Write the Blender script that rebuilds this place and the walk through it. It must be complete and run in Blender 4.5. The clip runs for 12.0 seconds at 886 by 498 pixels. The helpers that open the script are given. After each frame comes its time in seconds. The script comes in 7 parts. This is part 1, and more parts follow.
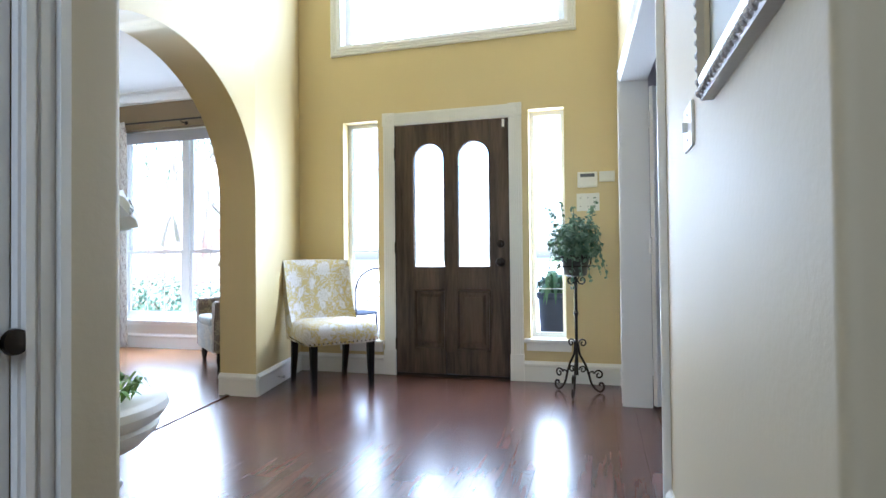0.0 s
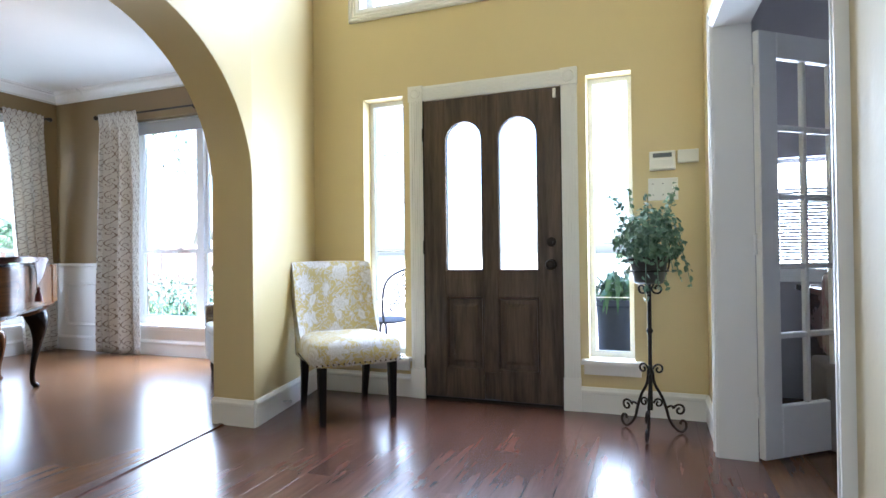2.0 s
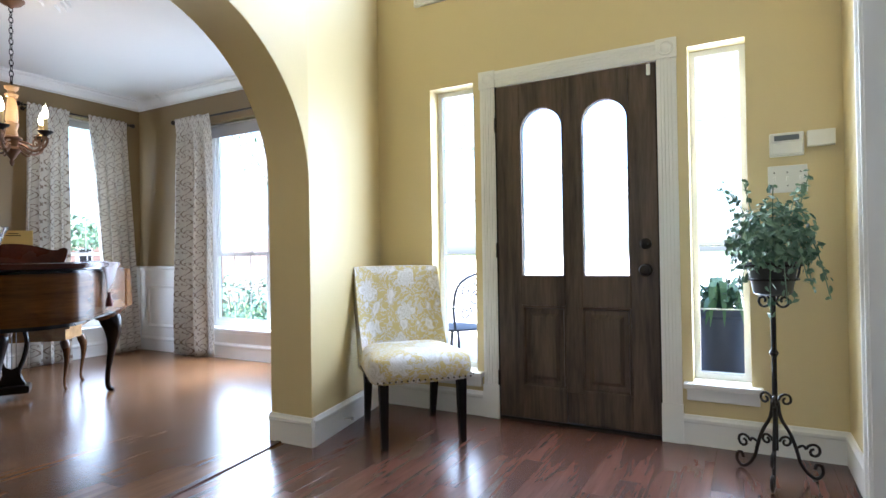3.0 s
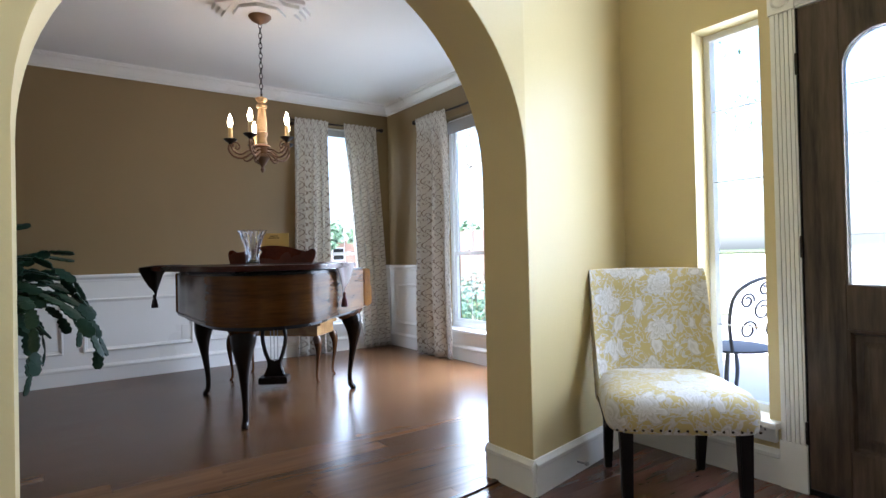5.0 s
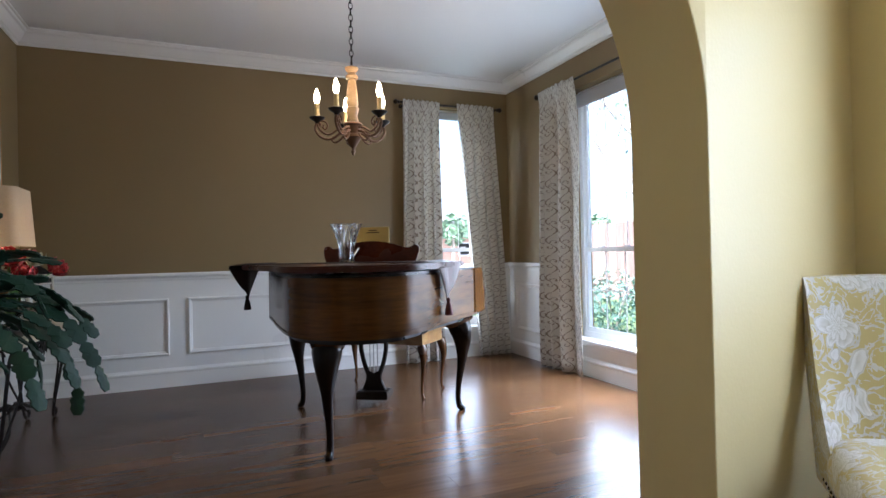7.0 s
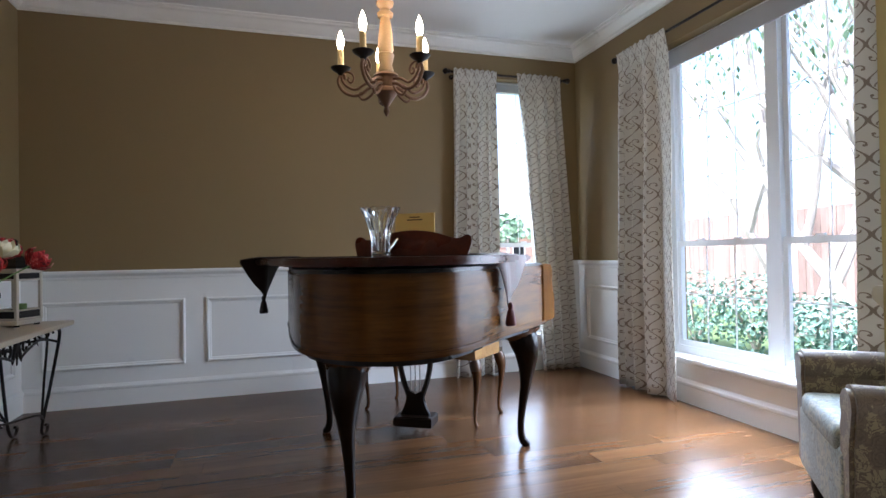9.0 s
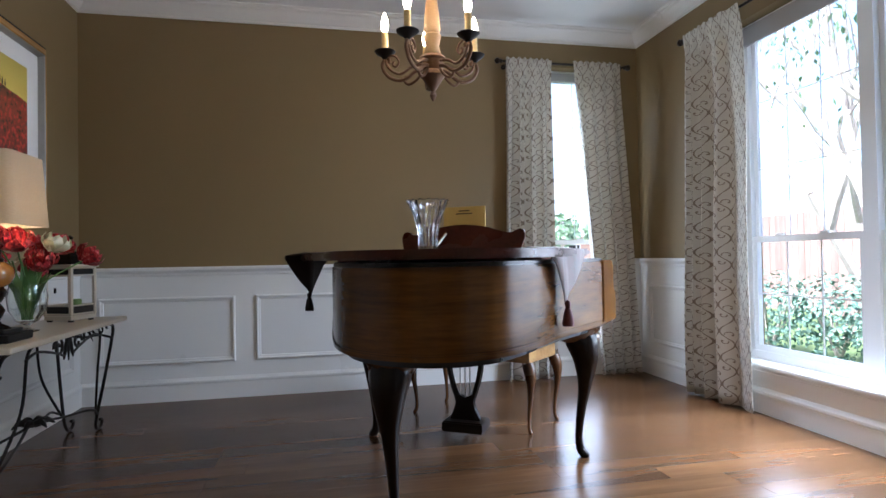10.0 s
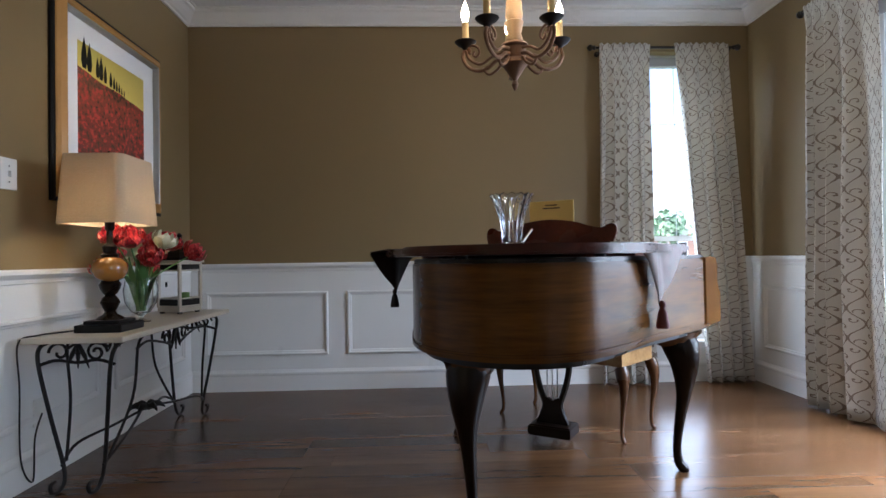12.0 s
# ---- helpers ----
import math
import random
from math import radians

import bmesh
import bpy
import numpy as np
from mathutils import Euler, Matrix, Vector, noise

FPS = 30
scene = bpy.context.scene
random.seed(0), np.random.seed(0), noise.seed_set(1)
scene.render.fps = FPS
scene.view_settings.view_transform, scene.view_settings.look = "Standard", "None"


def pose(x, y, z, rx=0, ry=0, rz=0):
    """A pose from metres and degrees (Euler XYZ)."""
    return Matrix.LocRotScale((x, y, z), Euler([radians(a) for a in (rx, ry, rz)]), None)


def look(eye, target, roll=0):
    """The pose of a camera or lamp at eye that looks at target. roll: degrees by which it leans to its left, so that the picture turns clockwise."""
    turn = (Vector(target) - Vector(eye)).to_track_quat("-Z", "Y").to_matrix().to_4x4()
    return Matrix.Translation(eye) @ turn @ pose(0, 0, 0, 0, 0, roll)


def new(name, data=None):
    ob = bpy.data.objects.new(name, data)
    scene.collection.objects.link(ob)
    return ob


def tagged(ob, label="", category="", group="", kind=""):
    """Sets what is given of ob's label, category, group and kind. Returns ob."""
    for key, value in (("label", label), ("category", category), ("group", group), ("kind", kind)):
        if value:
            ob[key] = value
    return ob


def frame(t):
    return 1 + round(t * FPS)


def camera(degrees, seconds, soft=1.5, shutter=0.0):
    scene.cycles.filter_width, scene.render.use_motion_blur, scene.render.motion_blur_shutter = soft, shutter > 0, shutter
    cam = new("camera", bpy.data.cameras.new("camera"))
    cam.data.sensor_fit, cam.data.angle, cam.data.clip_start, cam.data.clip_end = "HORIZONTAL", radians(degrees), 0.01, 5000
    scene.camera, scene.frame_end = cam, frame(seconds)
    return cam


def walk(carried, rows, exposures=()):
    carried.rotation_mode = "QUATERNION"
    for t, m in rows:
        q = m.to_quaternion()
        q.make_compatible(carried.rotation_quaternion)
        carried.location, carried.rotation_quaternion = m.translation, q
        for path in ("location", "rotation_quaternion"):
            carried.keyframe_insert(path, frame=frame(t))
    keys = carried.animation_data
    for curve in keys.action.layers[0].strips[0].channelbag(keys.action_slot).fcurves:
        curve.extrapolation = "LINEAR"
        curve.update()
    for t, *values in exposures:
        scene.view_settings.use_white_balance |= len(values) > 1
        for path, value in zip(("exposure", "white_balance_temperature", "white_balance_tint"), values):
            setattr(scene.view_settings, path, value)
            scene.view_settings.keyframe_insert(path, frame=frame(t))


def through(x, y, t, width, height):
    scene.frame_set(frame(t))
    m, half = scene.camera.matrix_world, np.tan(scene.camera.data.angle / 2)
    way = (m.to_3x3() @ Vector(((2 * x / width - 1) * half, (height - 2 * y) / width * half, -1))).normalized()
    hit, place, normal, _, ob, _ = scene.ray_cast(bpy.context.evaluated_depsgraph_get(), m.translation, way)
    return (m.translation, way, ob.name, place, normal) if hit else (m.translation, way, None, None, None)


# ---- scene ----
cam = camera(76.9, 12.0)
PATH = [
    (0, (0.347, 0.228, 0.934), (-0.194, 2.153, 0.967), -0.6),
    (0.5, (0.329, 0.38, 0.938), (-0.223, 2.303, 0.971), -0.5),
    (1, (0.302, 0.559, 0.951), (-0.271, 2.475, 0.976), -0.6),
    (1.5, (0.252, 0.777, 0.963), (-0.367, 2.679, 0.985), -0.6),
    (2, (0.202, 0.97, 0.971), (-0.499, 2.843, 0.99), -0.7),
    (2.5, (0.153, 1.153, 0.982), (-0.66, 2.981, 1.003), -0.8),
    (3, (0.088, 1.326, 0.999), (-0.867, 3.083, 1.019), -0.9),
    (3.2, (0.054, 1.396, 1.014), (-0.976, 3.11, 1.027), -1.0),
    (5, (-0.231, 1.91, 1.018), (-1.856, 3.076, 1.041), -1.3),
    (5.5, (-0.356, 2.037, 1.029), (-2.082, 3.047, 1.051), -1.4),
    (6, (-0.502, 2.141, 1.037), (-2.289, 3.04, 1.057), -1.1),
    (6.5, (-0.659, 2.253, 1.037), (-2.483, 3.074, 1.054), -1.2),
    (8.5, (-1.421, 2.559, 0.995), (-3.307, 3.224, 1.013), -1.0),
    (9, (-1.563, 2.619, 0.986), (-3.473, 3.211, 1.008), -1.0),
    (9.5, (-1.673, 2.646, 0.971), (-3.607, 3.153, 0.996), -1.0),
    (10, (-1.72, 2.679, 0.955), (-3.678, 3.086, 0.986), -1.0),
    (10.5, (-1.742, 2.699, 0.95), (-3.718, 3.005, 0.985), -0.9),
    (11, (-1.76, 2.719, 0.953), (-3.749, 2.932, 0.985), -0.9),
    (11.5, (-1.773, 2.736, 0.953), (-3.769, 2.871, 0.983), -0.9),
    (12, (-1.784, 2.75, 0.946), (-3.783, 2.815, 0.976), -0.9),
]
walk(cam, [(t, look(eye, target, roll)) for t, eye, target, roll in PATH], exposures=[(0.0, 2.90, 5250, 13), (2.5, 2.80, 5350, 14), (5.5, 2.40, 5550, 14), (6.5, 2.32, 5550, 14), (8.5, 2.33, 5550, 14), (12.0, 2.26, 5550, 14)])
# ---- world, sun, daylight and fill ----
world = bpy.data.worlds.new("overcast_day")
scene.world = world
world.use_nodes = True
wn = world.node_tree
sky = wn.nodes.new("ShaderNodeTexSky")
sky.sky_type, sky.sun_disc = 'NISHITA', False
sky.sun_elevation, sky.sun_rotation = radians(58), radians(160)
sky.air_density, sky.dust_density, sky.ozone_density = 1.0, 3.0, 1.0
wn.nodes["Background"].inputs["Strength"].default_value = 0.15
wn.links.new(sky.outputs[0], wn.nodes["Background"].inputs["Color"])


def sun_lamp(energy, elevation, heading):
    d = bpy.data.lights.new("sun", 'SUN')
    d.energy, d.angle, d.color = energy, radians(6), (1.0, 0.95, 0.88)
    ob = new("sun", d)
    e, h = radians(elevation), radians(heading)
    way = Vector((-math.sin(h) * math.cos(e), -math.cos(h) * math.cos(e), -math.sin(e)))
    ob.matrix_world = Matrix.Translation((0, -10, 20)) @ way.to_track_quat("-Z", "Y").to_matrix().to_4x4()
    return ob


def light_panel(name, centre, facing, width, height, energy, color=(0.84, 0.93, 1.0), spread=180):
    """An area lamp: daylight that enters by a window's opening, and one added fill."""
    d = bpy.data.lights.new(name, 'AREA')
    d.shape, d.size, d.size_y, d.energy, d.color = 'RECTANGLE', width, height, energy, color
    d.spread = radians(spread)
    ob = new(name, d)
    ob.matrix_world = Matrix.Translation(centre) @ Vector(facing).to_track_quat("-Z", "Y").to_matrix().to_4x4()
    return ob


def bulb_lamp(name, place, energy, radius=0.015, color=(1.0, 0.62, 0.3)):
    d = bpy.data.lights.new(name, 'POINT')
    d.energy, d.shadow_soft_size, d.color = energy, radius, color
    ob = new(name, d)
    ob.location = place
    return ob


sun_lamp(5.0, 58, 160)
light_panel("daylight_transom", (-0.8, 4.56, 3.36), (0, -1, -0.2), 1.7, 1.15, 7.6)
light_panel("daylight_door_side", (-1.55, 4.575, 1.17), (0, -1, 0), 0.22, 1.66, 2.0)
light_panel("daylight_other_side", (-0.03, 4.575, 1.2), (0, -1, 0), 0.18, 1.6, 3.2)
light_panel("daylight_pane", (-0.960, 4.487, 1.32), (0, -1, 0), 0.22, 0.85, 2.7)
light_panel("daylight_pane", (-0.596, 4.487, 1.32), (0, -1, 0), 0.22, 0.85, 2.7)
for z in (0.55, 0.98, 1.41, 1.84):
    light_panel("daylight_wide_window", (-3.975, 5.125, z), (0, -1, -1.3), 1.05, 0.28, 2.9, spread=120)
light_panel("daylight_wide_window", (-3.96, 5.258, 1.30), (0, -1, 0), 1.5, 1.7, 4.6)
light_panel("daylight_narrow_window", (-5.948, 4.575, 1.25), (1, 0, 0), 0.7, 1.8, 5.0)
light_panel("daylight_study", (1.6, 5.268, 1.2), (0, -1, 0), 1.2, 0.7, 9)
# Added fill lamp behind the camera; the back hall has no window.
light_panel("fill_back_hall", (0.0, -1.9, 1.5), (0, 1, 0), 0.9, 1.5, 3.2)

# ---- materials ----


def nodes_of(name):
    m = bpy.data.materials.new(name)
    m.use_nodes = True
    return m, m.node_tree, m.node_tree.nodes["Principled BSDF"]


def mixed(nt, fac, a, b, blend='MIX'):
    n = nt.nodes.new("ShaderNodeMix")
    n.data_type, n.blend_type = 'RGBA', blend
    for key, v in (("Factor", fac), ("A", a), ("B", b)):
        sock = [s for s in n.inputs if s.name == key and (s.type == ('VALUE' if key == "Factor" else 'RGBA'))][0]
        if isinstance(v, (int, float)):
            sock.default_value = v
        elif isinstance(v, tuple):
            sock.default_value = (*v[:3], 1)
        else:
            nt.links.new(v, sock)
    return [s for s in n.outputs if s.type == 'RGBA'][0]


def maths(nt, op, a, b=None, c=None):
    n = nt.nodes.new("ShaderNodeMath")
    n.operation = op
    for i, v in enumerate((a, b, c)):
        if v is None:
            continue
        if isinstance(v, (int, float)):
            n.inputs[i].default_value = v
        else:
            nt.links.new(v, n.inputs[i])
    return n.outputs[0]


def coords(nt, scale=(1, 1, 1), shift=None, source="Object"):
    tc = nt.nodes.new("ShaderNodeTexCoord")
    mp = nt.nodes.new("ShaderNodeMapping")
    mp.inputs["Scale"].default_value = scale
    nt.links.new(tc.outputs[source], mp.inputs["Vector"])
    if shift is not None:
        nt.links.new(shift, mp.inputs["Location"])
    return mp.outputs[0]


def noise_tex(nt, vec, scale, detail=4.0, rough=0.55, distort=0.0):
    n = nt.nodes.new("ShaderNodeTexNoise")
    n.inputs["Scale"].default_value, n.inputs["Detail"].default_value = scale, detail
    n.inputs["Roughness"].default_value, n.inputs["Distortion"].default_value = rough, distort
    nt.links.new(vec, n.inputs["Vector"])
    return n.outputs["Fac"]


def ramp(nt, fac, stops):
    n = nt.nodes.new("ShaderNodeValToRGB")
    while len(n.color_ramp.elements) < len(stops):
        n.color_ramp.elements.new(0.5)
    for e, (p, c) in zip(n.color_ramp.elements, stops):
        e.position, e.color = p, (*c, 1)
    nt.links.new(fac, n.inputs[0])
    return n.outputs[0]


def bump(nt, bsdf, height, strength=0.2, distance=0.002):
    n = nt.nodes.new("ShaderNodeBump")
    n.inputs["Strength"].default_value, n.inputs["Distance"].default_value = strength, distance
    nt.links.new(height, n.inputs["Height"])
    nt.links.new(n.outputs[0], bsdf.inputs["Normal"])


def painted(name, color, rough=0.5, grain=60.0, relief=0.15, vary=0.06, metal=0.0, coat=0.0):
    """Paint, plaster, lacquer or metal with faint clouding, scuffs and relief."""
    m, nt, b = nodes_of(name)
    v = coords(nt)
    big, small = noise_tex(nt, v, 1.3), noise_tex(nt, v, grain, 3)
    dark = tuple(c * (1 - vary) for c in color)
    light = tuple(min(1, c * (1 + vary)) for c in color)
    base = mixed(nt, big, dark, light)
    base = mixed(nt, maths(nt, 'MULTIPLY', small, vary), base, tuple(c * 0.7 for c in color))
    nt.links.new(base, b.inputs["Base Color"])
    nt.links.new(maths(nt, 'MULTIPLY_ADD', big, 0.16, rough - 0.08), b.inputs["Roughness"])
    b.inputs["Metallic"].default_value, b.inputs["Coat Weight"].default_value = metal, coat
    bump(nt, b, small, relief)
    return m


def timber(name, dark, light, rough=0.3, along=1, ring=14.0, coat=0.0, pieces=False, relief=0.15, spec=0.5, spread=0.55):
    """Wood with grain along one axis of the object."""
    m, nt, b = nodes_of(name)
    sc = [1.0, 1.0, 1.0]
    for i in ((0, 1) if along == 3 else (along,)):
        sc[i] = 0.09
    shift = None
    if pieces:
        info = nt.nodes.new("ShaderNodeObjectInfo")
        cx = nt.nodes.new("ShaderNodeCombineXYZ")
        for i, k in enumerate((37.0, 91.0, 13.0)):
            nt.links.new(maths(nt, 'MULTIPLY', info.outputs["Random"], k), cx.inputs[i])
        shift = cx.outputs[0]
    v = coords(nt, tuple(sc), shift)
    g1 = noise_tex(nt, v, ring, 5, 0.6, 0.6)
    g2 = noise_tex(nt, v, ring * 7, 4, 0.6)
    g = maths(nt, 'ADD', maths(nt, 'MULTIPLY', g1, 0.7), maths(nt, 'MULTIPLY', g2, 0.3))
    base = ramp(nt, g, [(0.3, dark), (0.7, light)])
    if pieces:
        tone = maths(nt, 'MULTIPLY_ADD', info.outputs["Random"], spread, 1.0 - spread / 2)
        cc = nt.nodes.new("ShaderNodeCombineColor")
        for i in range(3):
            nt.links.new(tone, cc.inputs[i])
        base = mixed(nt, 1.0, base, cc.outputs[0], 'MULTIPLY')
    nt.links.new(base, b.inputs["Base Color"])
    smear = noise_tex(nt, coords(nt), 2.3, 4)
    nt.links.new(maths(nt, 'MULTIPLY_ADD', smear, 0.14, rough - 0.07), b.inputs["Roughness"])
    b.inputs["Coat Weight"].default_value = coat
    b.inputs["Coat Roughness"].default_value = 0.12
    b.inputs["Specular IOR Level"].default_value = spec
    if relief:
        bump(nt, b, g, relief)
    return m


def glassy(name, tint=(1, 1, 1), rough=0.0, thin=True):
    m, nt, b = nodes_of(name)
    b.inputs["Base Color"].default_value = (*tint, 1)
    b.inputs["Roughness"].default_value = rough
    b.inputs["Transmission Weight"].default_value = 1.0
    b.inputs["IOR"].default_value = 1.02 if thin else 1.5
    return m


def glowing(name, color, strength):
    m, nt, b = nodes_of(name)
    b.inputs["Base Color"].default_value = (*color, 1)
    b.inputs["Emission Color"].default_value = (*color, 1)
    b.inputs["Emission Strength"].default_value = strength
    return m


YELLOW = painted("yellow_wall_paint", (0.65, 0.535, 0.285), 0.42, 90, 0.25, 0.04)
TAUPE = painted("taupe_wall_paint", (0.235, 0.165, 0.074), 0.5, 90, 0.22, 0.06)
HALLPAINT = painted("cream_wall_paint", (0.53, 0.46, 0.31), 0.6, 55, 0.35, 0.04)
TRIM = painted("white_trim_paint", (0.80, 0.79, 0.76), 0.3, 40, 0.05, 0.03)
CEIL = painted("ceiling_paint", (0.78, 0.78, 0.77), 0.75, 120, 0.3, 0.03)
SUB = painted("subfloor", (0.05, 0.03, 0.02), 0.8)
STUDYPAINT = painted("grey_violet_paint", (0.42, 0.40, 0.43), 0.6, 90, 0.2, 0.05)
PLANK_DARK = timber("hardwood_plank", (0.060, 0.025, 0.010), (0.138, 0.067, 0.027), 0.24, 1, 6, 0.0, True, 0.0, 0.26, 0.5)
PLANK_FOYER = timber("laminate_plank", (0.060, 0.025, 0.017), (0.150, 0.070, 0.049), 0.25, 1, 7, 0.0, True, 0.0, 0.55, 0.16)
DOORWOOD = timber("weathered_oak", (0.012, 0.008, 0.006), (0.135, 0.092, 0.066), 0.42, 2, 11, 0.0, False, 0.4, 0.3)
GLASS = glassy("window_glass")
SASH = painted("white_sash", (0.78, 0.79, 0.80), 0.35, 40, 0.05, 0.02)
BRONZE = painted("dark_bronze", (0.03, 0.024, 0.02), 0.38, 80, 0.1, 0.2, 0.85)
IRON = painted("wrought_iron", (0.010, 0.008, 0.007), 0.45, 120, 0.4, 0.25, 0.0)
IRON.node_tree.nodes["Principled BSDF"].inputs["Specular IOR Level"].default_value = 0.3
BLACKWOOD = painted("black_lacquer", (0.004, 0.0035, 0.0035), 0.4, 60, 0.05, 0.1, 0, 0.0)
BLACKWOOD.node_tree.nodes["Principled BSDF"].inputs["Specular IOR Level"].default_value = 0.25
EXTWALL = painted("outside_brick_wall", (0.32, 0.2, 0.15), 0.8)
PLASTIC = painted("white_plastic", (0.78, 0.77, 0.72), 0.35, 60, 0.05, 0.02)

# ---- mesh helpers ----


def box(bm, x0, x1, y0, y1, z0, z1):
    m = Matrix.LocRotScale(((x0 + x1) / 2, (y0 + y1) / 2, (z0 + z1) / 2), None, (abs(x1 - x0), abs(y1 - y0), abs(z1 - z0)))
    return bmesh.ops.create_cube(bm, size=1, matrix=m)["verts"]


def rbox(x0, x1, y0, y1, z0, z1, r=0.005, seg=2, bm=None):
    bm = bm or bmesh.new()
    vs = box(bm, x0, x1, y0, y1, z0, z1)
    es = list({e for v in vs for e in v.link_edges})
    bmesh.ops.bevel(bm, geom=es, offset=r, segments=seg, affect='EDGES', profile=0.6)
    return bm


def prism(bm, pts, axis, a, b):
    """A closed outline in the two other axes (in order), drawn out along axis from a to b."""
    def at(p, h):
        q = list(p)
        q.insert(axis, h)
        return bm.verts.new(q)
    lo, hi = [at(p, a) for p in pts], [at(p, b) for p in pts]
    n = len(pts)
    fs = [bm.faces.new(lo[::-1]), bm.faces.new(hi)]
    for i in range(n):
        fs.append(bm.faces.new((lo[i], lo[(i + 1) % n], hi[(i + 1) % n], hi[i])))
    bmesh.ops.recalc_face_normals(bm, faces=fs)
    return lo, hi


def tube(bm, pts, r, n=8, cap=True):
    """A round bar along pts; r a number or one for each point."""
    pts = [Vector(p) for p in pts]
    rs = r if isinstance(r, (list, tuple)) else [r] * len(pts)
    t0 = (pts[1] - pts[0]).normalized()
    nrm = t0.orthogonal().normalized()
    rings = []
    for i, p in enumerate(pts):
        t = (pts[min(i + 1, len(pts) - 1)] - pts[max(i - 1, 0)]).normalized()
        nrm = (nrm - t * nrm.dot(t)).normalized()
        bi = t.cross(nrm)
        rings.append([bm.verts.new(p + (nrm * math.cos(2 * math.pi * k / n) + bi * math.sin(2 * math.pi * k / n)) * rs[i]) for k in range(n)])
    for a, b in zip(rings, rings[1:]):
        for k in range(n):
            bm.faces.new((a[k], a[(k + 1) % n], b[(k + 1) % n], b[k]))
    if cap:
        bm.faces.new(rings[0][::-1])
        bm.faces.new(rings[-1])
    return bm


def lathe(bm, prof, n=24, at=(0, 0, 0), ends=True):
    """A turned body: prof is (radius, height) from the bottom up."""
    c = Vector(at)
    rings = [[bm.verts.new(c + Vector((r * math.cos(2 * math.pi * k / n), r * math.sin(2 * math.pi * k / n), z))) for k in range(n)] for r, z in prof]
    for a, b in zip(rings, rings[1:]):
        for k in range(n):
            bm.faces.new((a[k], a[(k + 1) % n], b[(k + 1) % n], b[k]))
    if ends:
        bm.faces.new(rings[0][::-1])
        bm.faces.new(rings[-1])
    return bm


def spline(pts, n=8, closed=False):
    """A smooth line through pts."""
    P = [Vector(p) for p in pts]
    m = len(P)
    out = []
    for i in range(m if closed else m - 1):
        p0, p1, p2, p3 = (P[(i + k) % m] if closed else P[min(max(i + k, 0), m - 1)] for k in (-1, 0, 1, 2))
        for j in range(n):
            t = j / n
            out.append(0.5 * (2 * p1 + (p2 - p0) * t + (2 * p0 - 5 * p1 + 4 * p2 - p3) * t * t + (3 * p1 - p0 - 3 * p2 + p3) * t ** 3))
    if not closed:
        out.append(P[-1])
    return out


def part(name, bm, material, parent=None, label="", smooth=False):
    me = bpy.data.meshes.new(name)
    bm.normal_update()
    bm.to_mesh(me)
    bm.free()
    me.materials.append(material)
    if smooth:
        for p in me.polygons:
            p.use_smooth = True
        me.set_sharp_from_angle(angle=radians(40))
    ob = new(name, me)
    if parent:
        ob.parent = parent
    return tagged(ob, label) if label else ob


def thing(name, label, category, m=None, group=""):
    ob = new(name)
    ob.empty_display_size = 0.1
    if m is not None:
        ob.matrix_world = m
    return tagged(ob, label, category, group)


def struct(name, bm, material, label, category, smooth=False):
    return tagged(part(name, bm, material, None, "", smooth), label, category, "", "structure")


def wall_boxes(bm, axis, a0, a1, z0, z1, d0, d1, holes):
    """A wall along axis ('x' or 'y') between the faces d0 and d1, with rectangular openings (a0, a1, z0, z1)."""
    cuts = sorted({a0, a1, *[h[0] for h in holes], *[h[1] for h in holes]})
    for p, q in zip(cuts, cuts[1:]):
        levels = [z0]
        for h in sorted((h for h in holes if h[0] <= p and h[1] >= q), key=lambda h: h[2]):
            levels += [h[2], h[3]]
        levels.append(z1)
        for lo, hi in zip(levels[::2], levels[1::2]):
            if hi - lo > 1e-4:
                if axis == 'x':
                    box(bm, p, q, d0, d1, lo, hi)
                else:
                    box(bm, d0, d1, p, q, lo, hi)
    bmesh.ops.remove_doubles(bm, verts=bm.verts, dist=1e-5)
    return bm


# ---- the large structure ----
TOP, CEILING = 5.2, 2.76
ARCH_Y0, ARCH_Y1, SPRING = 1.85, 3.57, 1.37
FX, RX = -1.93, -2.22          # foyer and room faces of the arch wall
WX, NY, SY = -5.88, 5.20, 1.05  # west, north and south walls of the piano room
DY = 4.48                       # front wall of the foyer


